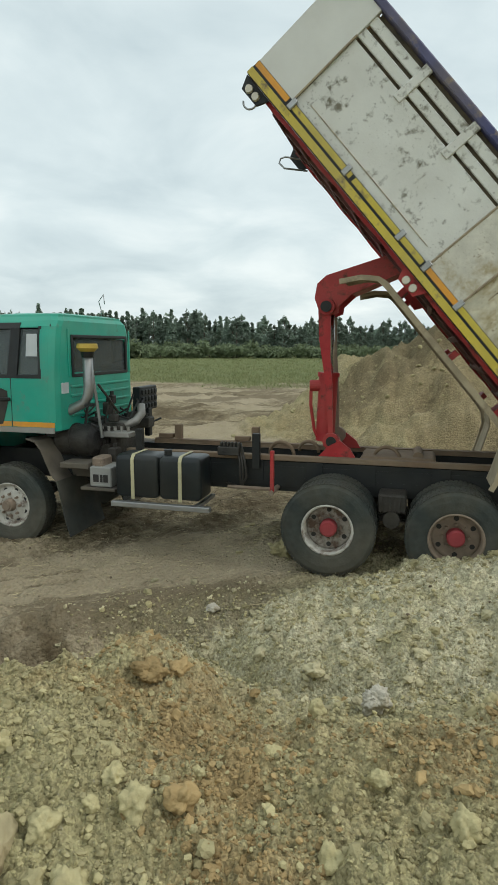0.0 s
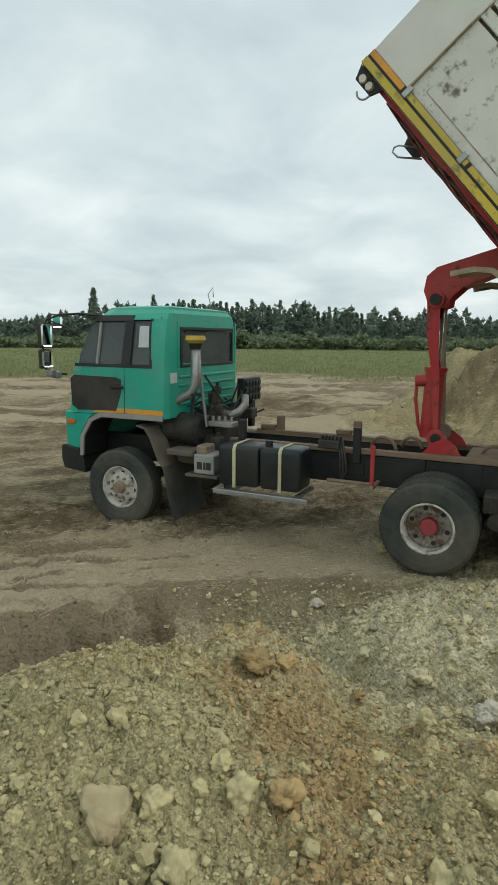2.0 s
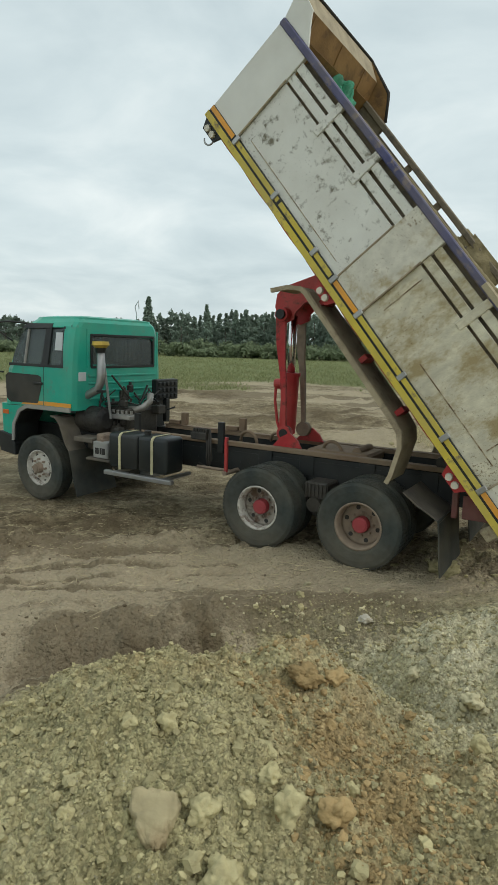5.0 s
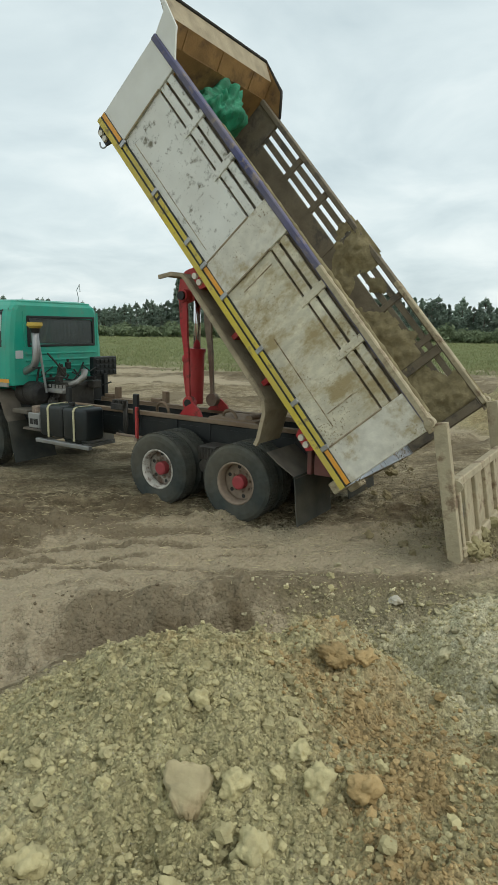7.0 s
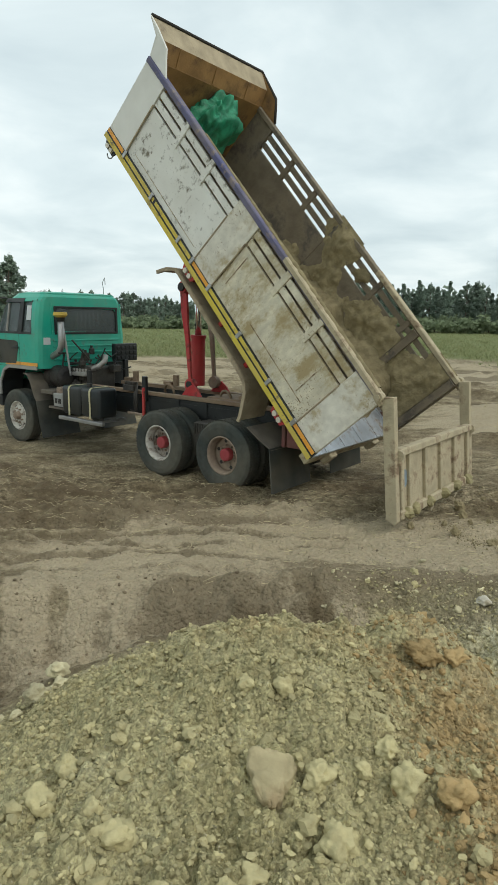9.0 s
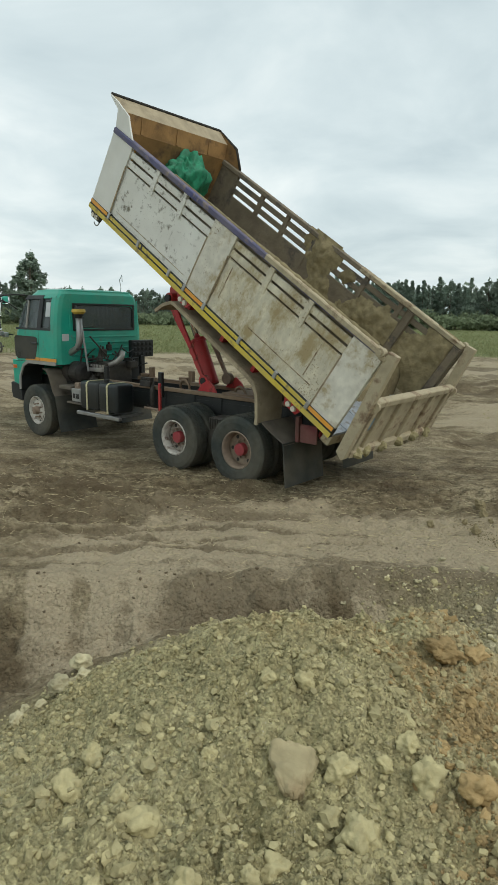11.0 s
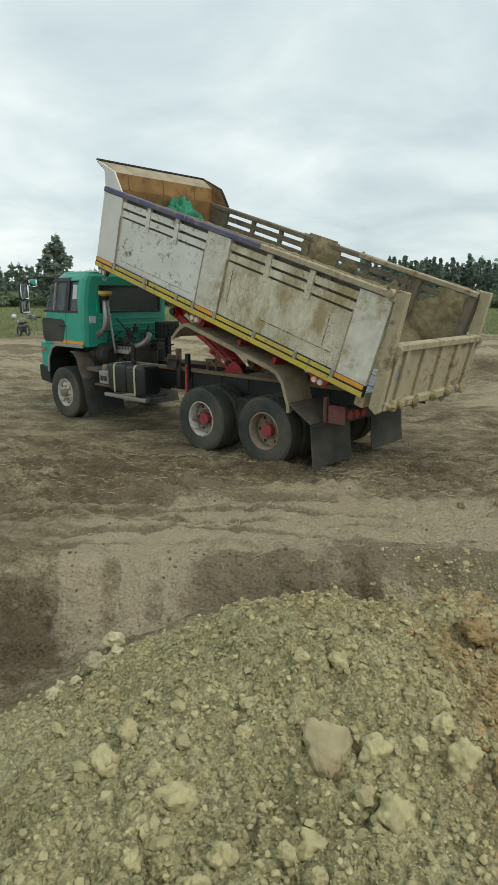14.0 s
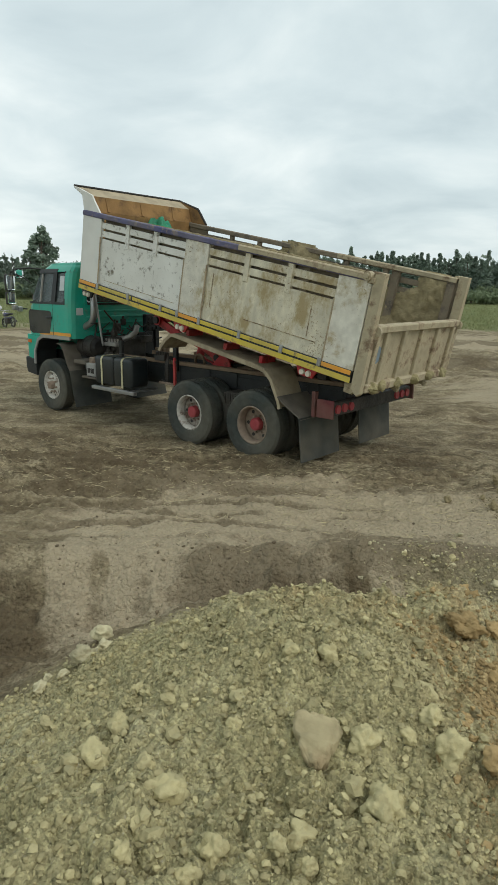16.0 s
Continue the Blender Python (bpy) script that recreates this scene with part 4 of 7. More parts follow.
def build_chassis():
    for s in (1, -1):
        bm = B()
        box(bm, -2.45, 4.75, s * 0.40, s * 0.47, 0.74, 1.10, 0.008)
        box(bm, -2.40, 2.55, s * 0.474, s * 0.482, 0.80, 1.04, 0.002)
        for x in (-1.9, -1.15, -0.35, 0.25, 0.95):
            box(bm, x - 0.10, x + 0.10, s * 0.484, s * 0.497, 0.86, 1.10, 0.004)
        for k in range(34):
            x = -2.3 + k * 0.14
            cyl(bm, (x, s * 0.48, 0.90), (x, s * 0.492, 0.90), 0.011, None, 6)
        part("chassis_rail", bm, M["black"], truck, "long black steel chassis rail")
        bm = B()
        box(bm, -2.40, 2.62, s * 0.385, s * 0.49, 1.105, 1.165, 0.006)
        part("rail_top", bm, M["brown"], truck, "dust-brown subframe strip on the rail")
    for x in (-2.2, -1.3, -0.65, 0.0, 1.0, 1.9, 2.6, 3.4, 4.6):
        bm = B(); box(bm, x - 0.05, x + 0.05, -0.398, 0.398, 0.80, 1.02, 0.005)
        part("crossmember", bm, M["black"], truck)
    for s in (1, -1):
        # tandem springs and torque gear
        bm = B()
        for k in range(7):
            ln = 0.78 - 0.08 * k
            strip(bm, [(-0.65 - ln, 0.70 - 0.03 * k - 0.05), (-0.65 - ln / 2, 0.67 - 0.026 * k), (-0.65, 0.66 - 0.026 * k), (-0.65 + ln / 2, 0.67 - 0.026 * k), (-0.65 + ln, 0.70 - 0.03 * k - 0.05)], s * 0.50, s * 0.60, 0.018)
        part("leaf_spring", bm, M["grime"], truck, "stacked leaf spring between the rear axles")
        bm = B()
        box(bm, -0.80, -0.50, s * 0.50, s * 0.84, 0.66, 0.86, 0.02)
        cyl(bm, (-0.65, s * 0.5, 0.60), (-0.65, s * 0.9, 0.60), 0.09, None, 16)
        chamber = part("brake_chamber", bm, M["grime"], truck, "grimy brake gear between the rear wheels")
        for k in range(6):
            bm = B(); box(bm, -0.79 + k * 0.05, -0.765 + k * 0.05, s * 0.842, s * 0.856, 0.67, 0.85, 0.003)
            part("cooling_rib", bm, M["grime"], chamber)
        bm = B()
        for k in range(4):
            ln = 0.75 - 0.1 * k
            strip(bm, [(3.9 - ln, 0.72 - 0.02 * k), (3.9, 0.64 - 0.02 * k), (3.9 + ln, 0.72 - 0.02 * k)], s * 0.40, s * 0.48, 0.015)
        part("front_spring", bm, M["grime"], truck)
    # posts and small fittings on the visible rail
    for x in (0.93, 2.42):
        bm = B(); box(bm, x - 0.045, x + 0.045, 0.49, 0.55, 1.0, 1.42, 0.006)
        part("post", bm, M["black"], truck, "black upright bed stop")
    for x in (2.30, 1.2):
        bm = B(); box(bm, x - 0.05, x + 0.05, -0.52, -0.44, 1.16, 1.36, 0.006); box(bm, x + 0.07, x + 0.28, -0.5, -0.42, 1.17, 1.23, 0.006)
        part("post", bm, M["brown"], truck)
    bm = B(); box(bm, 0.655, 0.70, 0.76, 0.80, 0.80, 1.27, 0.006)
    part("red_marker", bm, M["red"], truck, "red painted upright bar")
    bm = B(); cyl(bm, (0.68, 0.45, 0.79), (0.68, 0.82, 0.79), 0.03, None, 10); cyl(bm, (0.72, 0.62, 0.79), (1.25, 0.62, 0.79), 0.022, None, 8)
    part("marker_arm", bm, M["rimbrown"], truck)
    for k in range(3):
        bm = B()
        tube(bm, [(1.12 + 0.03 * k, 0.52, 1.30), (1.05 + 0.03 * k, 0.60, 1.1), (1.02 + 0.04 * k, 0.62, 0.92), (1.1, 0.58, 0.78), (1.3, 0.52, 0.82)], 0.014)
        part("hose", bm, M["grime"], truck, "sagging grey air hose", True)
    bm = B()
    box(bm, 1.12, 1.38, 0.50, 0.62, 1.16, 1.26, 0.01)
    for k in range(6):
        box(bm, 1.125 + k * 0.042, 1.145 + k * 0.042, 0.52, 0.6, 1.26, 1.31, 0.003)
    part("valve_block", bm, M["grime"], truck)
    # coiled hoses on the subframe
    for x0, y0, r in ((0.70, 0.12, 0.16), (0.42, -0.2, 0.13), (-0.55, 0.1, 0.15)):
        bm = B()
        tube(bm, [(x0 + r * math.cos(a), y0 + 0.1 * math.sin(a * 0.5), 1.12 + abs(r * math.sin(a))) for a in np.linspace(0, math.pi, 12)], 0.022)
        part("hydraulic_hose", bm, M["brown"], truck, "looped hydraulic hose", True)
    bm = B(); box(bm, -1.1, -0.25, -0.3, 0.32, 1.04, 1.17, 0.03)
    cyl(bm, (-0.9, -0.25, 1.17), (-0.9, 0.2, 1.17), 0.06)
    part("pump_plate", bm, M["brown"], truck)


def build_tank():
    bm = B()
    y0, y1, z0, z1, r = 0.70, 1.10, 0.70, 1.20, 0.06
    for x0, x1 in ((1.42, 1.93), (1.935, 2.47)):
        box(bm, x0, x1, y0, y1, z0, z1, r, 0, 4)
    tank = part("fuel_tank", bm, M["tank"], truck, "glossy black twin fuel tank", True)
    for x in (1.66, 2.24):
        bm = B()
        prism(bm, [(y0 + 0.02, z1 + 0.003), (y1 - 0.05, z1 + 0.003), (y1 - 0.012, z1 - 0.025), (y1 + 0.004, z1 - 0.06), (y1 + 0.004, z0 - 0.01), (y1 + 0.012, z0 - 0.01), (y1 + 0.012, z1 - 0.055), (y1 - 0.008, z1 - 0.015), (y1 - 0.05, z1 + 0.01), (y0 + 0.02, z1 + 0.01)], x - 0.02, x + 0.02, "x")
        part("strap", bm, M["strap"], tank, "yellowed tank strap")
    bm = B(); cyl(bm, (1.86, 0.95, 1.19), (1.86, 0.95, 1.245), 0.045, None, 16); cyl(bm, (1.86, 0.95, 1.245), (1.86, 0.95, 1.26), 0.05, 0.045, 16)
    part("filler_cap", bm, M["black"], tank)
    bm = B(); box(bm, 1.30, 2.50, 1.08, 1.16, 0.60, 0.66, 0.008); box(bm, 1.45, 1.5, 0.5, 1.08, 0.62, 0.66); box(bm, 2.3, 2.35, 0.5, 1.08, 0.62, 0.66)
    part("step_bar", bm, M["steel"], truck, "bare metal step bar under the tank")
    bm = B(); box(bm, 2.56, 2.84, 0.62, 1.02, 0.78, 1.02, 0.012)
    bat = part("battery_box", bm, M["trim"], truck, "pale battery box with dark markings")
    for x0, x1 in ((2.60, 2.66), (2.67, 2.70), (2.72, 2.79)):
        bm = B(); box(bm, x0, x1, 1.022, 1.026, 0.84, 0.93)
        part("marking_bar", bm, M["gap"], bat)
    bm = B(); box(bm, 2.50, 2.95, 0.5, 1.05, 0.74, 0.775, 0.004)
    part("battery_tray", bm, M["fenderdark"], truck)


def cab_side_at(z):
    """Half width of the cab and the x of its front, by height."""
    w = float(np.interp(z, [1.0, 1.45, 2.05, 2.45, 2.62, 2.72], [1.02, 1.03, 1.02, 0.97, 0.92, 0.82]))
    fx = float(np.interp(z, [0.7, 1.3, 1.95, 2.60, 2.72], [4.86, 4.86, 4.80, 4.42, 4.28]))
    return w, fx


def build_cab():
    xr = 3.24
    # shell in rings from floor to roof, rear corners rounded
    def ring(z, inset=0.0):
        w, fx = cab_side_at(z)
        w -= inset
        rr = xr + inset + (0.04 if z > 2.66 else 0.0)
        fx -= inset
        pts = []
        for sy in (1, -1):
            seq = [(rr, 0.0 * sy), (rr, (w - 0.10) * sy), (rr + 0.03, (w - 0.03) * sy), (rr + 0.10, w * sy), (fx - 0.22, w * sy), (fx - 0.06, (w - 0.06) * sy), (fx, (w - 0.22) * sy)]
            pts.append(seq)
        return pts[0][1:] + pts[1][1:][::-1]
    levels = [1.42, 1.55, 1.75, 1.98, 2.07, 2.2, 2.35, 2.50, 2.60, 2.66, 2.705, 2.73]
    bm = B()
    rings = [[bm.verts.new((x, y, z)) for x, y in ring(z)] for z in levels]
    n = len(rings[0])
    for i in range(len(rings) - 1):
        for k in range(n):
            bm.faces.new((rings[i][k], rings[i][(k + 1) % n], rings[i + 1][(k + 1) % n], rings[i + 1][k]))
    # crowned roof
    w, fx = cab_side_at(2.73)
    top = [bm.verts.new(v.co + Vector(((3.8 - v.co.x) * 0.25, -v.co.y * 0.25, 0.022))) for v in rings[-1]]
    for k in range(n):
        bm.faces.new((rings[-1][k], rings[-1][(k + 1) % n], top[(k + 1) % n], top[k]))
    bm.faces.new(top)
    bm.faces.new(rings[0][::-1])
    # window and windscreen openings are cut below with a thickness
    cab = part("cab", bm, [M["teal"], M["interior"]], truck, "faded teal-green day cab", True)
    cut = B()
    prism(cut, [(3.44, 2.075), (4.62, 2.075), (4.60, 2.20), (4.44, 2.50), (4.36, 2.585), (3.47, 2.585)], -1.3, 1.3)
    prism(cut, [(-0.80, 2.07), (0.62, 2.10), (0.62, 2.47), (0.58, 2.50), (-0.76, 2.47), (-0.80, 2.43)], xr - 0.2, xr + 0.3, "x")
    prism(cut, [(-0.88, 2.02), (0.88, 2.02), (0.80, 2.56), (-0.80, 2.56)], 4.40, 5.2, "x")
    me = bpy.data.meshes.new("cutter"); bmesh.ops.recalc_face_normals(cut, faces=cut.faces); cut.to_mesh(me); cut.free()
    cutter = new("cutter", me)
    sol = cab.modifiers.new("thickness", "SOLIDIFY"); sol.thickness, sol.offset, sol.material_offset = 0.03, -1, 1
    bo = cab.modifiers.new("openings", "BOOLEAN"); bo.object, bo.operation, bo.solver, bo.use_self = cutter, "DIFFERENCE", "EXACT", True
    dg = bpy.context.evaluated_depsgraph_get()
    made = bpy.data.meshes.new_from_object(cab.evaluated_get(dg))
    cab.modifiers.clear()
    cab.data = made
    for p in made.polygons:
        p.use_smooth = False
    bpy.data.objects.remove(cutter)
    md = cab.modifiers.new("edges", "BEVEL"); md.width, md.segments, md.angle_limit = 0.012, 2, radians(35)

    def sub(name, bm, m, label="", smooth=False):
        return part(name, bm, m, cab, label, smooth)
    for s in (1, -1):
        # glass, pillar and door lines follow the cab's side
        def yy(z, out):
            return s * (cab_side_at(z)[0] + out)

        def side_plate(poly, out0, out1):
            bm = B()
            a = [bm.verts.new((x, yy(z, out0), z)) for x, z in poly]
            b = [bm.verts.new((x, yy(z, out1), z)) for x, z in poly]
            bm.faces.new(a); bm.faces.new(b[::-1])
            for i in range(len(poly)):
                j = (i + 1) % len(poly)
                bm.faces.new((a[i], b[i], b[j], a[j]))
            return bm
        sub("side_glass", side_plate([(3.46, 2.08), (4.60, 2.08), (4.58, 2.20), (4.43, 2.49), (4.35, 2.57), (3.48, 2.57)], -0.035, -0.028), M["glass"], "dusty cab side glass").visible_shadow = False
        sub("window_pillar", side_plate([(3.76, 2.06), (3.90, 2.06), (3.86, 2.60), (3.74, 2.60)], -0.02, 0.006), M["black"], "black door window pillar")
        sub("window_rim", side_plate([(3.43, 2.06), (3.47, 2.06), (3.49, 2.60), (3.45, 2.60)], -0.02, 0.004), M["black"])
        sub("window_sill", side_plate([(3.43, 2.045), (4.64, 2.045), (4.64, 2.085), (3.43, 2.085)], -0.02, 0.004), M["black"])
        sub("window_head", side_plate([(3.74, 2.575), (4.38, 2.575), (4.32, 2.64), (3.74, 2.64)], -0.02, 0.012), M["black"], "dark rain visor above the door")
        sub("vent_divider", side_plate([(4.27, 2.08), (4.30, 2.08), (4.27, 2.56), (4.24, 2.56)], -0.024, 0.004), M["trim"])
        sub("notice_sheet", side_plate([(3.50, 2.28), (3.66, 2.28), (3.66, 2.52), (3.52, 2.52)], -0.028, -0.024), M["paper"], "pale sheet stuck in the rear side window")
        sub("door_panel", side_plate([(3.98, 1.49), (4.60, 1.47), (4.70, 1.53), (4.72, 1.88), (4.66, 1.93), (3.98, 1.92), (3.90, 1.89), (3.90, 1.74)], -0.01, 0.006), M["darkpanel"], "dark lower door window panel")
        bm = B(); box(bm, 3.85, 4.05, s * 1.035, s * 1.065, 1.775, 1.815, 0.008)
        sub("door_handle", bm, M["black"], "black door handle")
        for poly in ([(3.845, 1.44), (3.853, 1.44), (3.853, 2.06), (3.845, 2.06)], [(3.845, 1.44), (4.70, 1.42), (4.70, 1.428), (3.845, 1.448)], [(3.33, 1.46), (3.338, 1.46), (3.338, 2.62), (3.33, 2.62)]):
            sub("door_seam", side_plate(poly, -0.004, 0.0025), M["gap"])
        sub("stripe", side_plate([(3.27, 1.465), (3.84, 1.465), (3.84, 1.525), (3.27, 1.525)], -0.004, 0.003), M["orange"], "orange reflective stripe")
        sub("stripe", side_plate([(3.86, 1.465), (4.36, 1.455), (4.25, 1.525), (3.86, 1.525)], -0.004, 0.003), M["orange"], "orange reflective stripe")
        # wheel arch trim and lower front corner
        bm = B()
        strip(bm, [(4.52, 0.86), (4.50, 1.12), (4.36, 1.34), (4.20, 1.41), (3.26, 1.41)], s * 0.60, s * 1.04, 0.02)
        sub("arch_liner", bm, M["black"], "black wheel-arch liner")
        bm = B()
        prism(bm, [(4.52, 0.86), (4.50, 1.12), (4.36, 1.33), (4.20, 1.40), (3.26, 1.40), (3.26, 1.465), (4.22, 1.46), (4.40, 1.37), (4.55, 1.13), (4.57, 0.86)], s * 1.045, s * 1.07)
        sub("wheel_arch", bm, M["trim"], "dusty grey wheel-arch moulding")
        bm = B()
        prism(bm, [(4.58, 0.95), (4.82, 0.95), (4.83, 1.44), (4.25, 1.44), (4.42, 1.385), (4.575, 1.15)], s * 0.80, s * 1.03, "y", 0.01)
        sub("front_corner", bm, M["teal"], "teal lower front corner panel")
        bm = B(); box(bm, 4.66, 4.80, s * 1.032, s * 1.045, 1.27, 1.34, 0.008)
        sub("indicator", bm, M["amber"], "amber side indicator")
        bm = B(); prism(bm, [(4.50, 0.62), (4.86, 0.66), (4.90, 0.78), (4.90, 0.97), (4.84, 0.99), (4.60, 0.94), (4.52, 0.80)], s * 0.62, s * 1.06, "y", 0.015)
        sub("bumper_end", bm, M["black"], "scuffed black bumper end")
    bm = B(); box(bm, 4.76, 4.89, -0.62, 0.62, 0.64, 0.97, 0.02)
    sub("bumper", bm, M["black"])
    bm = B(); box(bm, 4.70, 4.86, -0.80, 0.80, 0.98, 1.44, 0.02)
    sub("grille", bm, M["teal"])
    bm = B(); prism(bm, [(-0.80, 2.07), (0.62, 2.10), (0.62, 2.50), (-0.78, 2.48)], xr + 0.02, xr + 0.026, "x")
    sub("rear_glass", bm, M["glass"], "dusty dark rear window").visible_shadow = False
    for k, (y0, y1, z0, z1) in enumerate(((-0.83, 0.65, 2.045, 2.085), (-0.83, 0.65, 2.48, 2.515), (-0.835, -0.785, 2.06, 2.5), (0.605, 0.655, 2.06, 2.5))):
        bm = B(); box(bm, xr - 0.012, xr + 0.02, y0, y1, z0, z1, 0.006)
        sub("window_seal", bm, M["black"])
    bm = B(); box(bm, xr - 0.016, xr + 0.004, 0.76, 0.90, 1.86, 1.99, 0.003)
    sub("notice_sheet", bm, M["paper"], "grey notice sheet on the cab's back")
    bm = B(); box(bm, xr + 0.03, xr + 0.034, -0.74, -0.69, 2.42, 2.46)
    sub("sticker", bm, M["paper"])
    # pressed ribs on the back wall
    for z in (1.58, 1.70, 1.82, 1.93):
        bm = B(); box(bm, xr - 0.014, xr + 0.004, -0.85, 0.70, z - 0.018, z + 0.018, 0.008)
        sub("pressed_rib", bm, M["teal"])
    for y in (0.70, -0.90):
        bm = B(); box(bm, xr - 0.014, xr + 0.004, y - 0.02 if y < 0 else y, y + 0.02 if y < 0 else y + 0.03, 2.05, 2.58, 0.008)
        sub("pressed_rib", bm, M["teal"])
    # inside: floor, seats, curtain
    bm = B(); box(bm, 3.30, 4.75, -0.95, 0.95, 1.43, 1.50)
    sub("cab_floor", bm, M["interior"])
    for y in (0.5, -0.5):
        bm = B(); box(bm, 3.55, 4.0, y - 0.25, y + 0.25, 1.5, 1.8, 0.05, 0, 2); box(bm, 3.42, 3.58, y - 0.24, y + 0.24, 1.75, 2.42, 0.05, 0, 2)
        sub("seat", bm, M["interior"])
    bm = B()
    pts = [(3.30 + 0.012 * math.sin(k * 1.9), 0.10 - k * 0.03) for k in range(20)]
    for (xa, ya), (xb, yb) in zip(pts, pts[1:]):
        vs = [bm.verts.new(c) for c in ((xa, ya, 2.06), (xb, yb, 2.06), (xb, yb, 2.49), (xa, ya, 2.49), (xa + 0.006, ya, 2.06), (xb + 0.006, yb, 2.06), (xb + 0.006, yb, 2.49), (xa + 0.006, ya, 2.49))]
        bm.faces.new(vs[:4]); bm.faces.new(vs[4:][::-1])
    sub("curtain", bm, M["curtain"], "pale curtain behind the rear window")
    # windscreen
    bm = B()
    vs = [bm.verts.new(p) for p in ((4.77, -0.86, 2.03), (4.77, 0.86, 2.03), (4.43, 0.80, 2.56), (4.43, -0.80, 2.56))]
    bm.faces.new(vs)
    bmesh.ops.solidify(bm, geom=bm.faces[:], thickness=0.006)
    sub("windscreen", bm, M["glass"]).visible_shadow = False
    # mirrors on bent arms
    for s in (1, -1):
        bm = B()
        tube(bm, [(4.28, s * 0.95, 2.70), (4.50, s * 1.08, 2.72), (4.72, s * 1.20, 2.70), (4.86, s * 1.27, 2.64), (4.92, s * 1.29, 2.50), (4.93, s * 1.29, 2.05), (4.90, s * 1.22, 1.95), (4.80, s * 1.0, 1.93)], 0.014)
        tube(bm, [(4.86, s * 1.27, 2.64), (4.66, s * 1.14, 2.55), (4.56, s * 1.0, 2.42)], 0.011)
        arm = part("mirror_arm", bm, M["black"], truck, "black tubular mirror arm", True)
        for zc, hgt, yo, nm in ((2.44, 0.32, 1.29, "long rectangular wing mirror"), (2.14, 0.25, 1.29, "lower square wing mirror"), (2.62, 0.2, 1.10, "round blind-spot mirror")):
            bm = B(); box(bm, 4.86, 4.93, s * yo - 0.10, s * yo + 0.10, zc - hgt / 2, zc + hgt / 2, 0.03, 0, 3)
            mir = part("wing_mirror", bm, M["black"], truck, nm)
            bm = B(); box(bm, 4.852, 4.857, s * yo - 0.085, s * yo + 0.085, zc - hgt / 2 + 0.018, zc + hgt / 2 - 0.018, 0.02)
            part("mirror_glass", bm, M["mirror"], mir)
        bm = B()
        for z, y in ((1.96, 1.24), (1.93, 1.14)):
            box(bm, 4.80, 4.90, s * y - 0.05, s * y + 0.05, z - 0.05, z + 0.05, 0.02, 0, 2)
        part("mirror_joint", bm, M["steel"], truck)
    # the cab's upper half stands a little taller than its lower
    for o in (cab, *cab.children):
        for v in o.data.vertices:
            if v.co.z > 2.07:
                v.co.z = 2.07 + (v.co.z - 2.07) * 1.11
    bm = B(); tube(bm, [(3.62, -0.80, 2.78), (3.60, -0.80, 2.92), (3.64, -0.80, 3.06), (3.56, -0.80, 3.16), (3.55, -0.80, 3.02)], 0.007)
    part("aerial", bm, M["steel"], truck, "thin bent roof aerial", True)


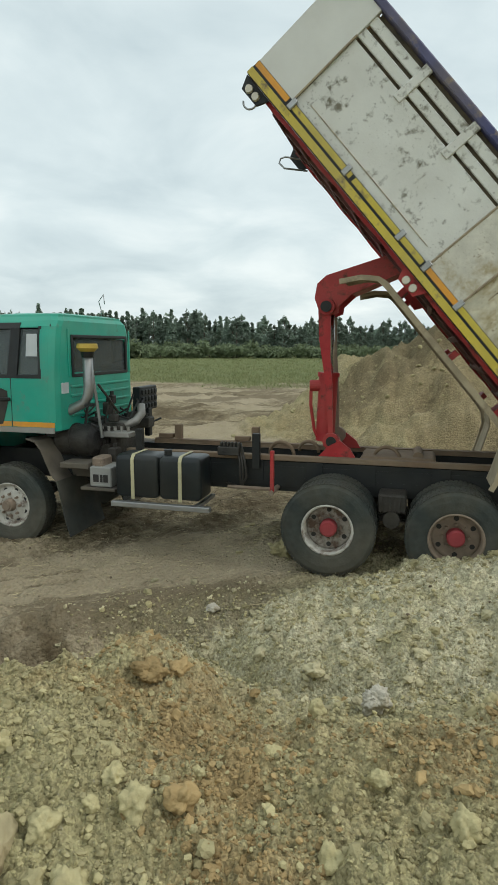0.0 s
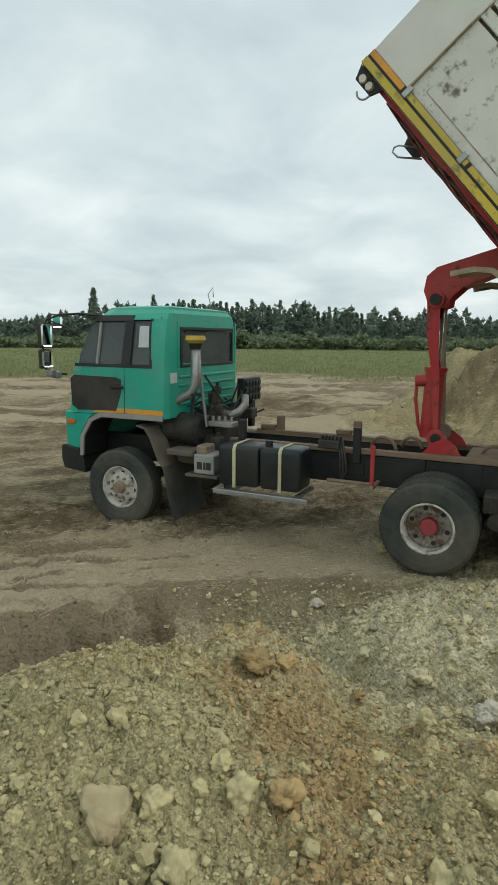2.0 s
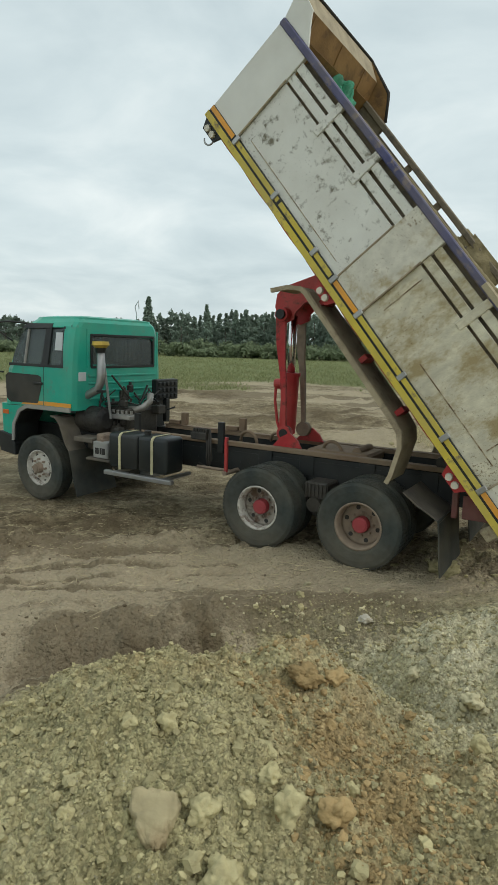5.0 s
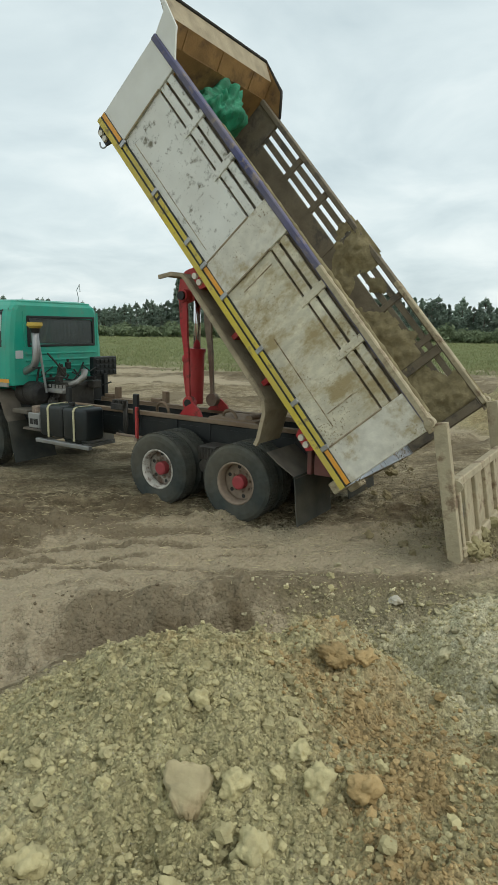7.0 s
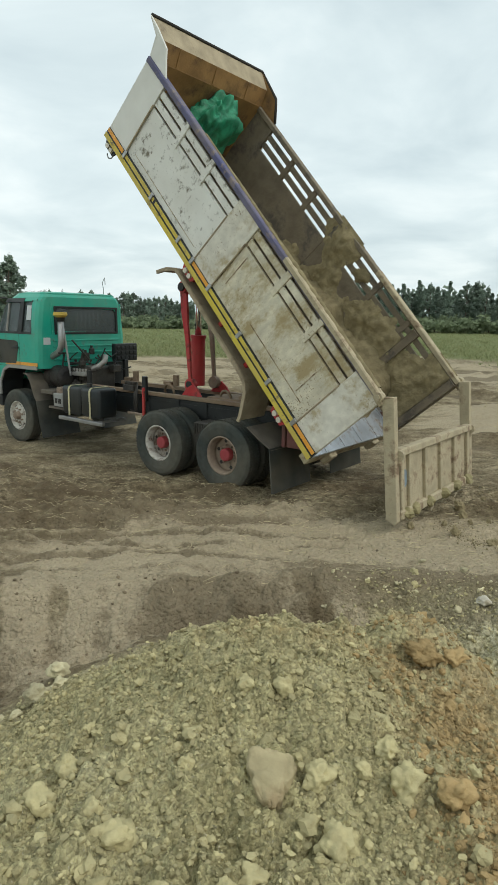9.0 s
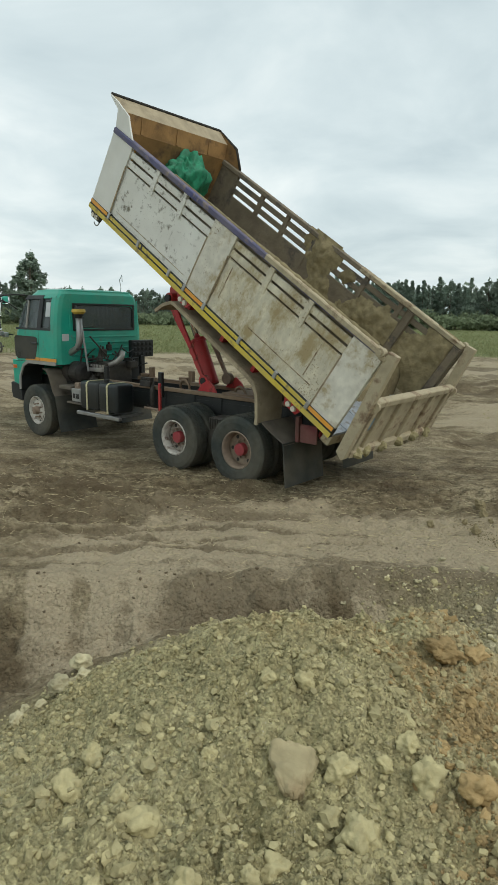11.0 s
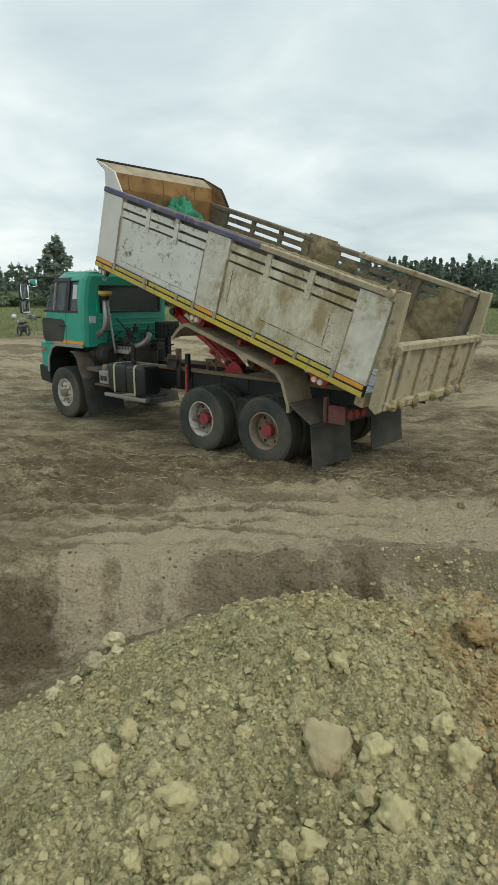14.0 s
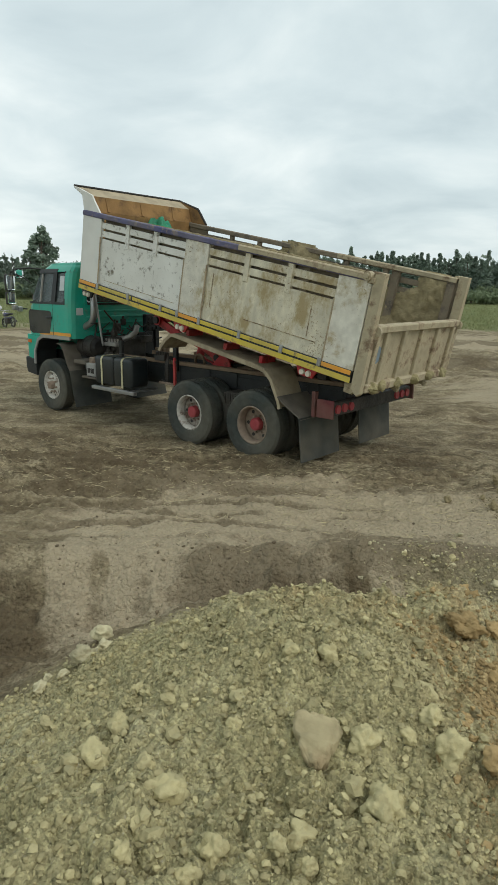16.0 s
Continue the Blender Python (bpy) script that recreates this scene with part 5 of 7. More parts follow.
def build_engine():
    """The bay behind the cab: intake stack, air cleaner, engine and its clutter."""
    bm = B()
    tube(bm, [(3.00, 0.68, 2.32), (3.00, 0.68, 1.95), (3.01, 0.68, 1.84), (3.06, 0.69, 1.74), (3.18, 0.70, 1.68), (3.28, 0.72, 1.63), (3.34, 0.73, 1.55), (3.35, 0.73, 1.42)], 0.062, 16)
    stack = part("intake_pipe", bm, M["steel"], truck, "bent grey air-intake stack", True)
    bm = B(); cyl(bm, (3.0, 0.68, 2.36), (3.0, 0.68, 2.40), 0.085, 0.125, 20); cyl(bm, (3.0, 0.68, 2.40), (3.0, 0.68, 2.455), 0.132, 0.118, 24)
    part("stack_cap", bm, M["capyellow"], stack, "yellow intake cap")
    bm = B(); cyl(bm, (3.0, 0.68, 2.29), (3.0, 0.68, 2.36), 0.07, 0.085, 20)
    part("stack_neck", bm, M["black"], stack)
    bm = B(); cyl(bm, (3.0, 0.68, 1.70), (3.0, 0.68, 1.73), 0.07, None, 16)
    part("stack_clamp", bm, M["black"], stack)
    bm = B(); cyl(bm, (3.35, 0.73, 1.46), (3.35, 0.73, 1.50), 0.072, None, 16)
    part("stack_clamp", bm, M["black"], stack)
    bm = B(); cyl(bm, (2.98, 0.66, 2.3), (2.90, 0.58, 1.3), 0.02, None, 8)
    part("stack_stay", bm, M["steel"], stack)
    bm = B()
    cyl(bm, (3.42, 0.62, 1.27), (2.98, 0.62, 1.27), 0.20, None, 28)
    cyl(bm, (2.98, 0.62, 1.27), (2.94, 0.62, 1.27), 0.19, 0.12, 28)
    cyl(bm, (3.24, 0.62, 1.27), (3.22, 0.62, 1.27), 0.21, None, 28)
    part("air_cleaner", bm, M["grime"], truck, "dusty round air cleaner drum")
    rng = random.Random(3)
    bm = B(); box(bm, 2.75, 3.55, -0.36, 0.36, 0.85, 1.45, 0.05, 0, 2)
    for k in range(6):
        box(bm, 2.80 + k * 0.11, 2.88 + k * 0.11, 0.30, 0.42, 1.2, 1.42, 0.01)
    part("engine_block", bm, M["grime"], truck, "grimy diesel engine block")
    bm = B(); box(bm, 2.55, 3.05, 0.35, 0.55, 1.30, 1.37, 0.012)
    for k in range(5):
        cyl(bm, (2.6 + k * 0.09, 0.46, 1.37), (2.6 + k * 0.09, 0.46, 1.43), 0.022, None, 8)
    part("manifold", bm, M["alu"], truck, "dull aluminium manifold")
    bm = B(); tube(bm, [(2.95, 0.2, 1.42), (2.75, 0.18, 1.42), (2.66, 0.12, 1.46), (2.63, 0.0, 1.55), (2.66, -0.05, 1.66)], 0.055, 12)
    part("coolant_pipe", bm, M["alu"], truck, "bent metal coolant pipe", True)
    # radiator-like cooler block by the far corner
    bm = B(); box(bm, 2.86, 2.98, -1.02, -0.45, 1.52, 1.86, 0.015)
    for i in range(3):
        for k in range(5):
            box(bm, 2.835, 2.865, -0.98 + k * 0.105, -0.905 + k * 0.105, 1.55 + i * 0.1, 1.62 + i * 0.1, 0.012)
    part("oil_cooler", bm, M["black"], truck, "black ribbed cooler block")
    bm = B(); box(bm, 2.82, 2.9, -0.75, -0.65, 1.15, 1.55, 0.01); box(bm, 3.05, 3.1, -0.9, -0.4, 1.0, 1.5, 0.01)
    part("cooler_bracket", bm, M["black"], truck)
    for k in range(16):
        x0, y0, z0 = rng.uniform(2.75, 3.15), rng.uniform(-0.5, 0.6), rng.uniform(1.25, 1.75)
        x1, y1, z1 = x0 + rng.uniform(-0.25, 0.3), y0 + rng.uniform(-0.4, 0.4), rng.uniform(1.15, 1.80)
        bm = B(); tube(bm, [(x0, y0, z0), ((x0 + x1) / 2, (y0 + y1) / 2, min(z0, z1) - 0.06), (x1, y1, z1)], rng.uniform(0.008, 0.02), 6)
        part("engine_hose", bm, M["grime"] if k % 3 else M["black"], truck)
    for x, y, z, sx, sy, sz in ((3.05, 0.12, 1.62, .10, .14, .16), (3.08, -0.05, 1.72, .08, .10, .12), (2.85, 0.35, 1.52, .12, .10, .10), (2.95, 0.45, 1.12, .2, .12, .16), (2.72, 0.6, 1.1, .12, .14, .18), (3.12, 0.3, 1.5, .1, .3, .05), (2.7, -0.3, 1.4, .15, .2, .14)):
        bm = B(); box(bm, x - sx / 2, x + sx / 2, y - sy / 2, y + sy / 2, z - sz / 2, z + sz / 2, 0.015)
        cyl(bm, (x, y, z), (x, y, z + sz / 2 + 0.05), 0.025, None, 8)
        part("engine_fitting", bm, M["grime"], truck)
    bm = B(); tube(bm, [(3.0, 0.45, 1.95), (2.93, 0.3, 1.75), (2.9, 0.15, 1.58)], 0.016)
    part("stay_bar", bm, M["grime"], truck)
    bm = B(); cyl(bm, (2.74, 0.98, 1.02), (2.74, 0.80, 1.02), 0.05, None, 12); box(bm, 2.7, 2.85, 0.7, 0.95, 1.0, 1.12, 0.02)
    part("coupling", bm, M["rimbrown"], truck, "rusty air coupling")
    # front wheel rear fender and its rubber flap
    for s in (1, -1):
        bm = B()
        strip(bm, [(3.62, 1.33), (3.50, 1.30), (3.42, 1.20), (3.36, 1.06), (3.30, 0.92), (3.22, 0.82)], s * 0.76, s * 1.12, 0.012)
        part("front_fender", bm, M["fenderdark"], truck, "dusty curved front mudguard")
        bm = B(); box(bm, 2.86, 3.24, s * 0.72, s * 1.02, 0.98, 1.05, 0.01); prism(bm, [(2.84, 0.82), (3.25, 0.82), (3.30, 1.02), (2.86, 1.06)], s * 0.68, s * 0.70)
        part("fender_plate", bm, M["fenderdark"], truck, "dusty dark inner guard plate")
        bm = B()
        a = [(3.22, 0.84), (3.17, 0.62), (3.13, 0.40), (3.06, 0.17)]
        strip(bm, a, s * 0.30, s * 1.13, 0.012)
        part("mud_flap", bm, M["flap"], truck, "dusty black rubber flap behind the front wheel")


def build_rear():
    for s in (1, -1):
        bm = B()
        strip(bm, [(-1.80, 0.98), (-1.88, 0.92), (-1.96, 0.86), (-2.05, 0.81), (-2.16, 0.745), (-2.20, 0.71)], s * 0.30, s * 1.18, 0.012)
        part("rear_fender", bm, M["fenderdark"], truck, "mud-crusted rear mudguard plate")
        bm = B()
        pts = [(-2.19, 0.74), (-2.21, 0.55), (-2.225, 0.35), (-2.25, 0.14)]
        strip(bm, pts, s * 0.28, s * 1.20, 0.014)
        part("mud_flap", bm, M["flap"], truck, "dusty black rubber flap behind the rear wheels")
        bm = B(); box(bm, -2.34, -2.28, s * 0.98, s * 1.06, 0.76, 1.10, 0.008)
        part("fender_bracket", bm, M["dullred"], truck)
    bm = B(); box(bm, -2.62, -2.50, -1.08, 1.08, 0.80, 0.98, 0.012)
    box(bm, -2.5, -2.3, -0.45, 0.45, 0.78, 1.0)
    beam = part("tail_beam", bm, M["grime"], truck, "grimy dark tail-lamp beam")
    for s in (1, -1):
        bm = B(); box(bm, -2.66, -2.40, s * 1.085, s * 1.11, 0.78, 1.02, 0.005)
        part("beam_end", bm, M["dullred"], beam)
        for k in range(3):
            bm = B(); cyl(bm, (-2.615, s * (0.95 - k * 0.16), 0.89), (-2.645, s * (0.95 - k * 0.16), 0.89), 0.06, 0.055, 18)
            part("tail_lamp", bm, M["hubred"], beam, "dusty round tail lamp")
        bm = B(); box(bm, -2.46, -2.10, s * 0.30, s * 0.42, 1.0, 1.26, 0.02); cyl(bm, (HINGE[0], s * 0.28, HINGE[1]), (HINGE[0], s * 0.46, HINGE[1]), 0.075, None, 18)
        part("hinge_bracket", bm, M["grime"], truck, "grimy bed hinge bracket")


build_wheels()
build_chassis()
build_tank()
build_cab()
build_engine()
build_rear()


# ---- the tipping bed: its own space has the hinge at the origin, x along the floor to the front ----
X0, X1, HALF = -0.90, 4.76, 1.22
Z0, Z1 = 0.26, 1.53


def build_bed():
    bm = B()
    box(bm, X0, X1, -HALF + 0.05, HALF - 0.05, 0.27, 0.31)
    bed = part("dump_bed", bm, M["floorsteel"], truck, "scoured steel floor of the tipping bed")

    def sub(name, bm, m, label="", smooth=False):
        return part(name, bm, m, bed, label, smooth)
    for x in np.arange(-0.78, -0.1, 0.16):
        bm = B(); box(bm, X0 + 0.01, X0 + 1.2, -1.05 + (x + 0.78) * 2.9, -1.02 + (x + 0.78) * 2.9, 0.31, 0.318)
        sub("floor_rib", bm, M["floorsteel"])
    posts = ((4.25, X1, "white"), (1.75, 2.22, "halfmuddy"), (X0, -0.44, "halfmuddy"))
    for s in (1, -1):
        yo, yi = s * HALF, s * (HALF - 0.05)
        # closed lower sheets
        for xa, xb, m, lab in ((2.22, 4.25, "white", "chipped white side panel"), (-0.44, 1.75, "muddy", "mud-stained white side panel")):
            bm = B(); box(bm, xa + 0.004, xb - 0.004, min(yo, yi) + (0.012 if s < 0 else 0), max(yo, yi) - (0.012 if s > 0 else 0), Z0 + 0.16, 1.165 if s > 0 else 1.125, 0.004)
            sub("side_panel", bm, M[m] if s > 0 else M["inside"], lab)
            # slats above, with open gaps between them
            for za, zb in ((1.195, 1.290), (1.325, 1.420)) if s > 0 else ((1.175, 1.265), (1.320, 1.408)):
                bm = B(); box(bm, xa, xb, min(yo, yi) + 0.01, max(yo, yi) - 0.01, za, zb, 0.006)
                sub("slat", bm, (M["white"] if m == "white" else M["muddy"]) if s > 0 else M["inside"], "painted steel side slat")
            for t in (1 / 3, 2 / 3):
                x = xa + (xb - xa) * t
                bm = B(); box(bm, x - 0.045, x + 0.045, min(yo, yi) + (0 if s < 0 else 0.0), max(yo, yi) + 0.006 * s if s > 0 else max(yo, yi), 1.10, 1.48, 0.006)
                sub("stake", bm, (M["white"] if m == "white" else M["muddy"]) if s > 0 else M["inside"], "short stake across the slats")
            # sheet added inside the near side, stands in for shade in the gaps
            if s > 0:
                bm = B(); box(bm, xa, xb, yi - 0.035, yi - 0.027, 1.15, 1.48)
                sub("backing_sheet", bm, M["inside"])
        for xa, xb, m in posts:
            if m == "white" and s > 0:
                m = "whiteclean"
            bm = B(); box(bm, xa, xb, min(yo, yi) - (0.012 if s < 0 else 0), max(yo, yi) + (0.012 if s > 0 else 0), Z0 + 0.15, 1.50, 0.006)
            sub("side_post", bm, M[m] if s > 0 else M["inside"], "wide welded side post panel")
        for x in (4.25, 2.22, 1.75, -0.44):
            bm = B(); cyl(bm, (x, s * (HALF + 0.012), Z0 + 0.16), (x, s * (HALF + 0.012), 1.19), 0.011, None, 8)
            sub("weld_bead", bm, M["tan"] if s > 0 else M["mudsteel"])
        # top rail
        bm = B(); box(bm, X0 + 0.02, X1, min(yo, yi) - 0.03, max(yo, yi) + 0.03, 1.47, 1.55, 0.012)
        top = sub("top_rail", bm, [M["blue"] if s > 0 else M["inside"]], "dull blue painted top rail" if s > 0 else "rusty top rail")
        bm = B(); box(bm, X0 + 0.02, 1.2, min(yo, yi) - 0.034, max(yo, yi) + 0.034, 1.476, 1.556, 0.014)
        sub("muddy_rail", bm, M["mudsteel"], "mud-caked rear length of the top rail")
        # striped bottom rail
        ya, yb = (HALF - 0.06, HALF + 0.025) if s > 0 else (-HALF - 0.025, -HALF + 0.06)
        bm = B(); box(bm, X0, X1, ya, yb, Z0, Z0 + 0.16, 0.008)
        sub("bottom_rail", bm, M["black"] if s > 0 else M["mudsteel"], "dark bottom rail of the bed side")
        if s > 0:
            bm = B(); box(bm, X0 - 0.002, X1 + 0.002, yb, yb + 0.006, Z0 + 0.005, Z0 + 0.075, 0.002)
            sub("yellow_stripe", bm, M["yellow"], "faded yellow stripe along the bed")
            for xa, xb in ((X0, -0.44), (1.75, 2.24), (2.26, 3.3), (3.32, 4.25), (4.27, X1)):
                bm = B(); box(bm, xa + 0.01, xb - 0.01, yb, yb + 0.004, Z0 + 0.10, Z0 + 0.155, 0.002)
                sub("orange_tape", bm, M["orange"] if xb < 2.3 or xa > 4.2 else M["yellow"], "orange reflective tape")
            bm = B(); box(bm, -0.44, 1.75, yb, yb + 0.004, Z0 + 0.10, Z0 + 0.155, 0.002)
            sub("orange_tape", bm, M["yellow"], "muddied yellow tape")
            for x in (4.22, 3.4, 2.6, 2.22, 1.75, 0.95, 0.2, -0.42):
                bm = B(); box(bm, x - 0.03, x + 0.03, yb, yb + 0.022, Z0 + 0.08, Z0 + 0.19, 0.008)
                sub("tarp_hook", bm, M["steel"], "welded tarpaulin hook")
        # underside: red sill with lamps, crossbearers
        bm = B()
        n = 60
        poly = [(X0 + 0.35, Z0)] + [(X0 + 0.35 + (4.7 - X0 - 0.35) * k / n, Z0 - 0.030 - 0.012 * abs(math.sin(k * 0.42))) for k in range(n + 1)] + [(4.72, Z0)]
        prism(bm, poly, s * (HALF - 0.12), s * (HALF - 0.10))
        sub("sill", bm, M["red"], "red sill plate under the bed side")
        for x in (4.66, 2.25, -0.15):
            bm = B(); prism(bm, [(x + 0.12, Z0 - 0.002), (x - 0.22, Z0 - 0.002), (x - 0.16, Z0 - 0.125), (x + 0.06, Z0 - 0.125)], s * (HALF - 0.08), s * (HALF - 0.045))
            holder = sub("lamp_bracket", bm, M["red"] if x < 4.5 else M["black"], "red bracket with two round lamps")
            for k in range(2):
                bm = B(); cyl(bm, (x - k * 0.10, s * (HALF - 0.045), Z0 - 0.075), (x - k * 0.10, s * (HALF - 0.015), Z0 - 0.075), 0.042, 0.036, 18)
                sub("side_lamp", bm, M["lens"], "cloudy round side lamp")
    bm = B(); tube(bm, [(4.50, -1.0, 0.27), (4.72, -1.0, 0.10), (4.75, -1.0, 0.04), (4.72, -1.0, -0.01), (4.62, -1.0, 0.0), (4.38, -1.0, 0.20)], 0.012)
    sub("hand_loop", bm, M["steel"], "bent steel loop under the bed", True)
    bm = B(); tube(bm, [(4.58 + 0.07 * math.cos(a), 1.15, 0.12 + 0.07 * math.sin(a)) for a in np.linspace(0.4, 5.6, 14)], 0.010)
    sub("front_ring", bm, M["steel"], "", True)
    for x in np.arange(-0.6, 4.7, 0.42):
        bm = B(); box(bm, x - 0.035, x + 0.035, -HALF + 0.40, HALF - 0.40, 0.215, 0.268, 0.006)
        sub("crossbearer", bm, M["dullred"], "dull red crossbearer under the floor")
    for s in (1, -1):
        bm = B(); box(bm, -0.25, 4.5, s * 0.36, s * 0.46, 0.222, 0.262, 0.008)
        sub("bed_longeron", bm, M["dullred"], "dull red longeron under the bed")
    # long mudguards hung under the bed over the rear wheels
    for s in (1, -1):
        bm = B()
        strip(bm, [(2.66, -0.27), (2.56, -0.10), (2.44, 0.02), (2.36, 0.045), (0.62, 0.035), (0.50, 0.02), (0.38, -0.06), (0.20, -0.32), (0.14, -0.42)], s * 0.56, s * 1.12, 0.012)
        strip(bm, [(2.67, -0.30), (2.56, -0.115), (2.44, 0.0), (2.36, 0.015), (0.62, 0.005), (0.50, -0.01), (0.37, -0.09), (0.18, -0.35), (0.14, -0.44)], s * 1.10, s * 1.135, 0.05)
        sub("bed_fender", bm, M["tan"], "dust-coated mudguard hung under the bed")
        for x in (2.2, 1.4, 0.7):
            bm = B(); box(bm, x - 0.03, x + 0.03, s * 0.7, s * 1.0, 0.04, 0.14)
            sub("fender_hanger", bm, M["red"])
    # headboard with a flared hood over the cab
    bm = B(); box(bm, X1 - 0.05, X1, -HALF, HALF, Z0, 1.55, 0.006)
    sub("headboard", bm, M["rust"], "rusty orange-brown inside of the headboard")
    zt, zf, lean = 1.78, 1.885, 0.08
    bm = B()
    prism(bm, [(X1 - 0.045, 1.552), (X1, 1.552), (X1 + lean, zt), (X1 + lean - 0.03, zt)], -HALF + 0.03, HALF - 0.03)
    sub("hood_board", bm, M["rust"], "rusty board raised above the headboard")
    for x in (-0.75, 0.0, 0.75):
        bm = B(); prism(bm, [(X1 - 0.06, 1.56), (X1 - 0.045, 1.56), (X1 + lean - 0.03, zt - 0.01), (X1 + lean - 0.045, zt - 0.01)], x - 0.03, x + 0.03)
        sub("hood_stiffener", bm, M["rust"], "rusty upright stiffener")
    bm = B()
    prism(bm, [(X1 + lean - 0.03, zt), (X1 + lean, zt - 0.02), (X1 + lean + 0.27, zf - 0.02), (X1 + lean + 0.26, zf)], -HALF + 0.02, HALF - 0.02)
    sub("hood_flange", bm, M["tan"], "dust-coated flange flared over the cab")
    for s in (1, -1):
        y0, y1 = sorted((s * (HALF - 0.025), s * (HALF + 0.005)))
        bm = B(); prism(bm, [(X1 - 0.45, 1.552), (X1, 1.552), (X1 + lean, zt), (X1 + lean + 0.27, zf + 0.005), (X1 + lean + 0.05, zf - 0.02), (X1 - 0.20, zt + 0.02), (X1 - 0.26, zt - 0.05)], y0, y1, "y", 0.004)
        sub("hood_cheek", bm, M["whiteclean"] if s > 0 else M["rust"], "white painted hood cheek" if s > 0 else "rusty inner face of the hood cheek")
    bm = B(); tube(bm, [(X1 - 0.45, -HALF + 0.01, 1.56), (X1 - 0.25, -HALF + 0.01, zt - 0.03), (X1 - 0.18, -HALF + 0.01, zt + 0.03), (X1 + lean + 0.27, -HALF + 0.02, zf + 0.01), (X1 + lean + 0.27, HALF - 0.02, zf + 0.01)], 0.022, 8)
    sub("hood_rim", bm, M["gap"], "dark pipe rim of the hood", True)
    # rusted seams of a patch welded into the muddy panel
    for xa, xb, za, zb in ((0.95, -0.28, 0.600, 0.612), (-0.12, -0.132, 0.64, 1.12), (1.62, 1.61, 0.62, 1.10), (4.10, 2.36, 0.512, 0.520)):
        bm = B(); box(bm, min(xa, xb), max(xa, xb), HALF - 0.014, HALF - 0.006, za, zb, 0.001)
        sub("rust_seam", bm, M["rustline"], "thin rust-dark weld seam")
    # gate pivots at the top rear corners
    for s in (1, -1):
        bm = B(); cyl(bm, (X0 + 0.05, s * (HALF - 0.02), 1.53), (X0 + 0.05, s * (HALF + 0.07), 1.53), 0.055, None, 16); cyl(bm, (X0 + 0.05, s * (HALF + 0.07), 1.53), (X0 + 0.05, s * (HALF + 0.085), 1.53), 0.03, None, 12)
        box(bm, X0 - 0.04, X0 + 0.06, s * (HALF - 0.03), s * (HALF + 0.03), 1.45, 1.52, 0.01)
        sub("gate_pivot", bm, M["mudsteel"], "mud-caked gate pivot pin")
        for k in range(2):
            bm = B(); box(bm, X0 + 0.02 + k * 0.9, X0 + 0.14 + k * 0.9, s * (HALF - 0.10), s * (HALF - 0.04), 0.32, 1.47, 0.01)
            sub("inner_stake", bm, M["inside"])
    for y in (-0.6, 0.6):
        bm = B(); box(bm, X0 - 0.06, X0 + 0.16, y - 0.09, y + 0.09, 0.06, 0.24, 0.015)
        sub("gate_latch", bm, M["mudsteel"], "earth-clogged gate latch")
    bm = B(); box(bm, X0 + 0.0, X0 + 0.14, -HALF + 0.1, HALF - 0.1, 0.10, 0.262, 0.01)
    sub("tail_bearer", bm, M["mudsteel"])
    return bed


bed = build_bed()


def build_tarp():
    bm = B()
    bmesh.ops.create_icosphere(bm, subdivisions=5, radius=1.0)
    for v in bm.verts:
        d = v.co.normalized()
        f = 0.8 * noise.noise(d * 1.6) - 0.9 * abs(noise.noise(Vector((d.y * 2.6 + d.z * 1.2, d.x * 1.5, d.z * 0.9 + 3)))) - 0.5 * abs(noise.noise(Vector((d.y * 4.5 - d.z * 2.5, d.x * 2, d.z * 1.5 + 7)))) + 0.10 * noise.noise(d * 7) - 0.35 * abs(noise.noise(Vector((d.y * 7.5 + d.z * 3, d.x * 2, d.z * 1.2 + 11)))) + 0.42
        v.co = Vector((d.x * 0.26, d.y * 0.42, d.z * 0.46)) * (1 + 0.46 * f)
    tarp = part("tarpaulin", bm, M["tarp"], bed, "crumpled green tarpaulin bundle against the headboard", True)
    tarp.matrix_basis = pose(4.50, -0.24, 1.05, 0, 10, 0)


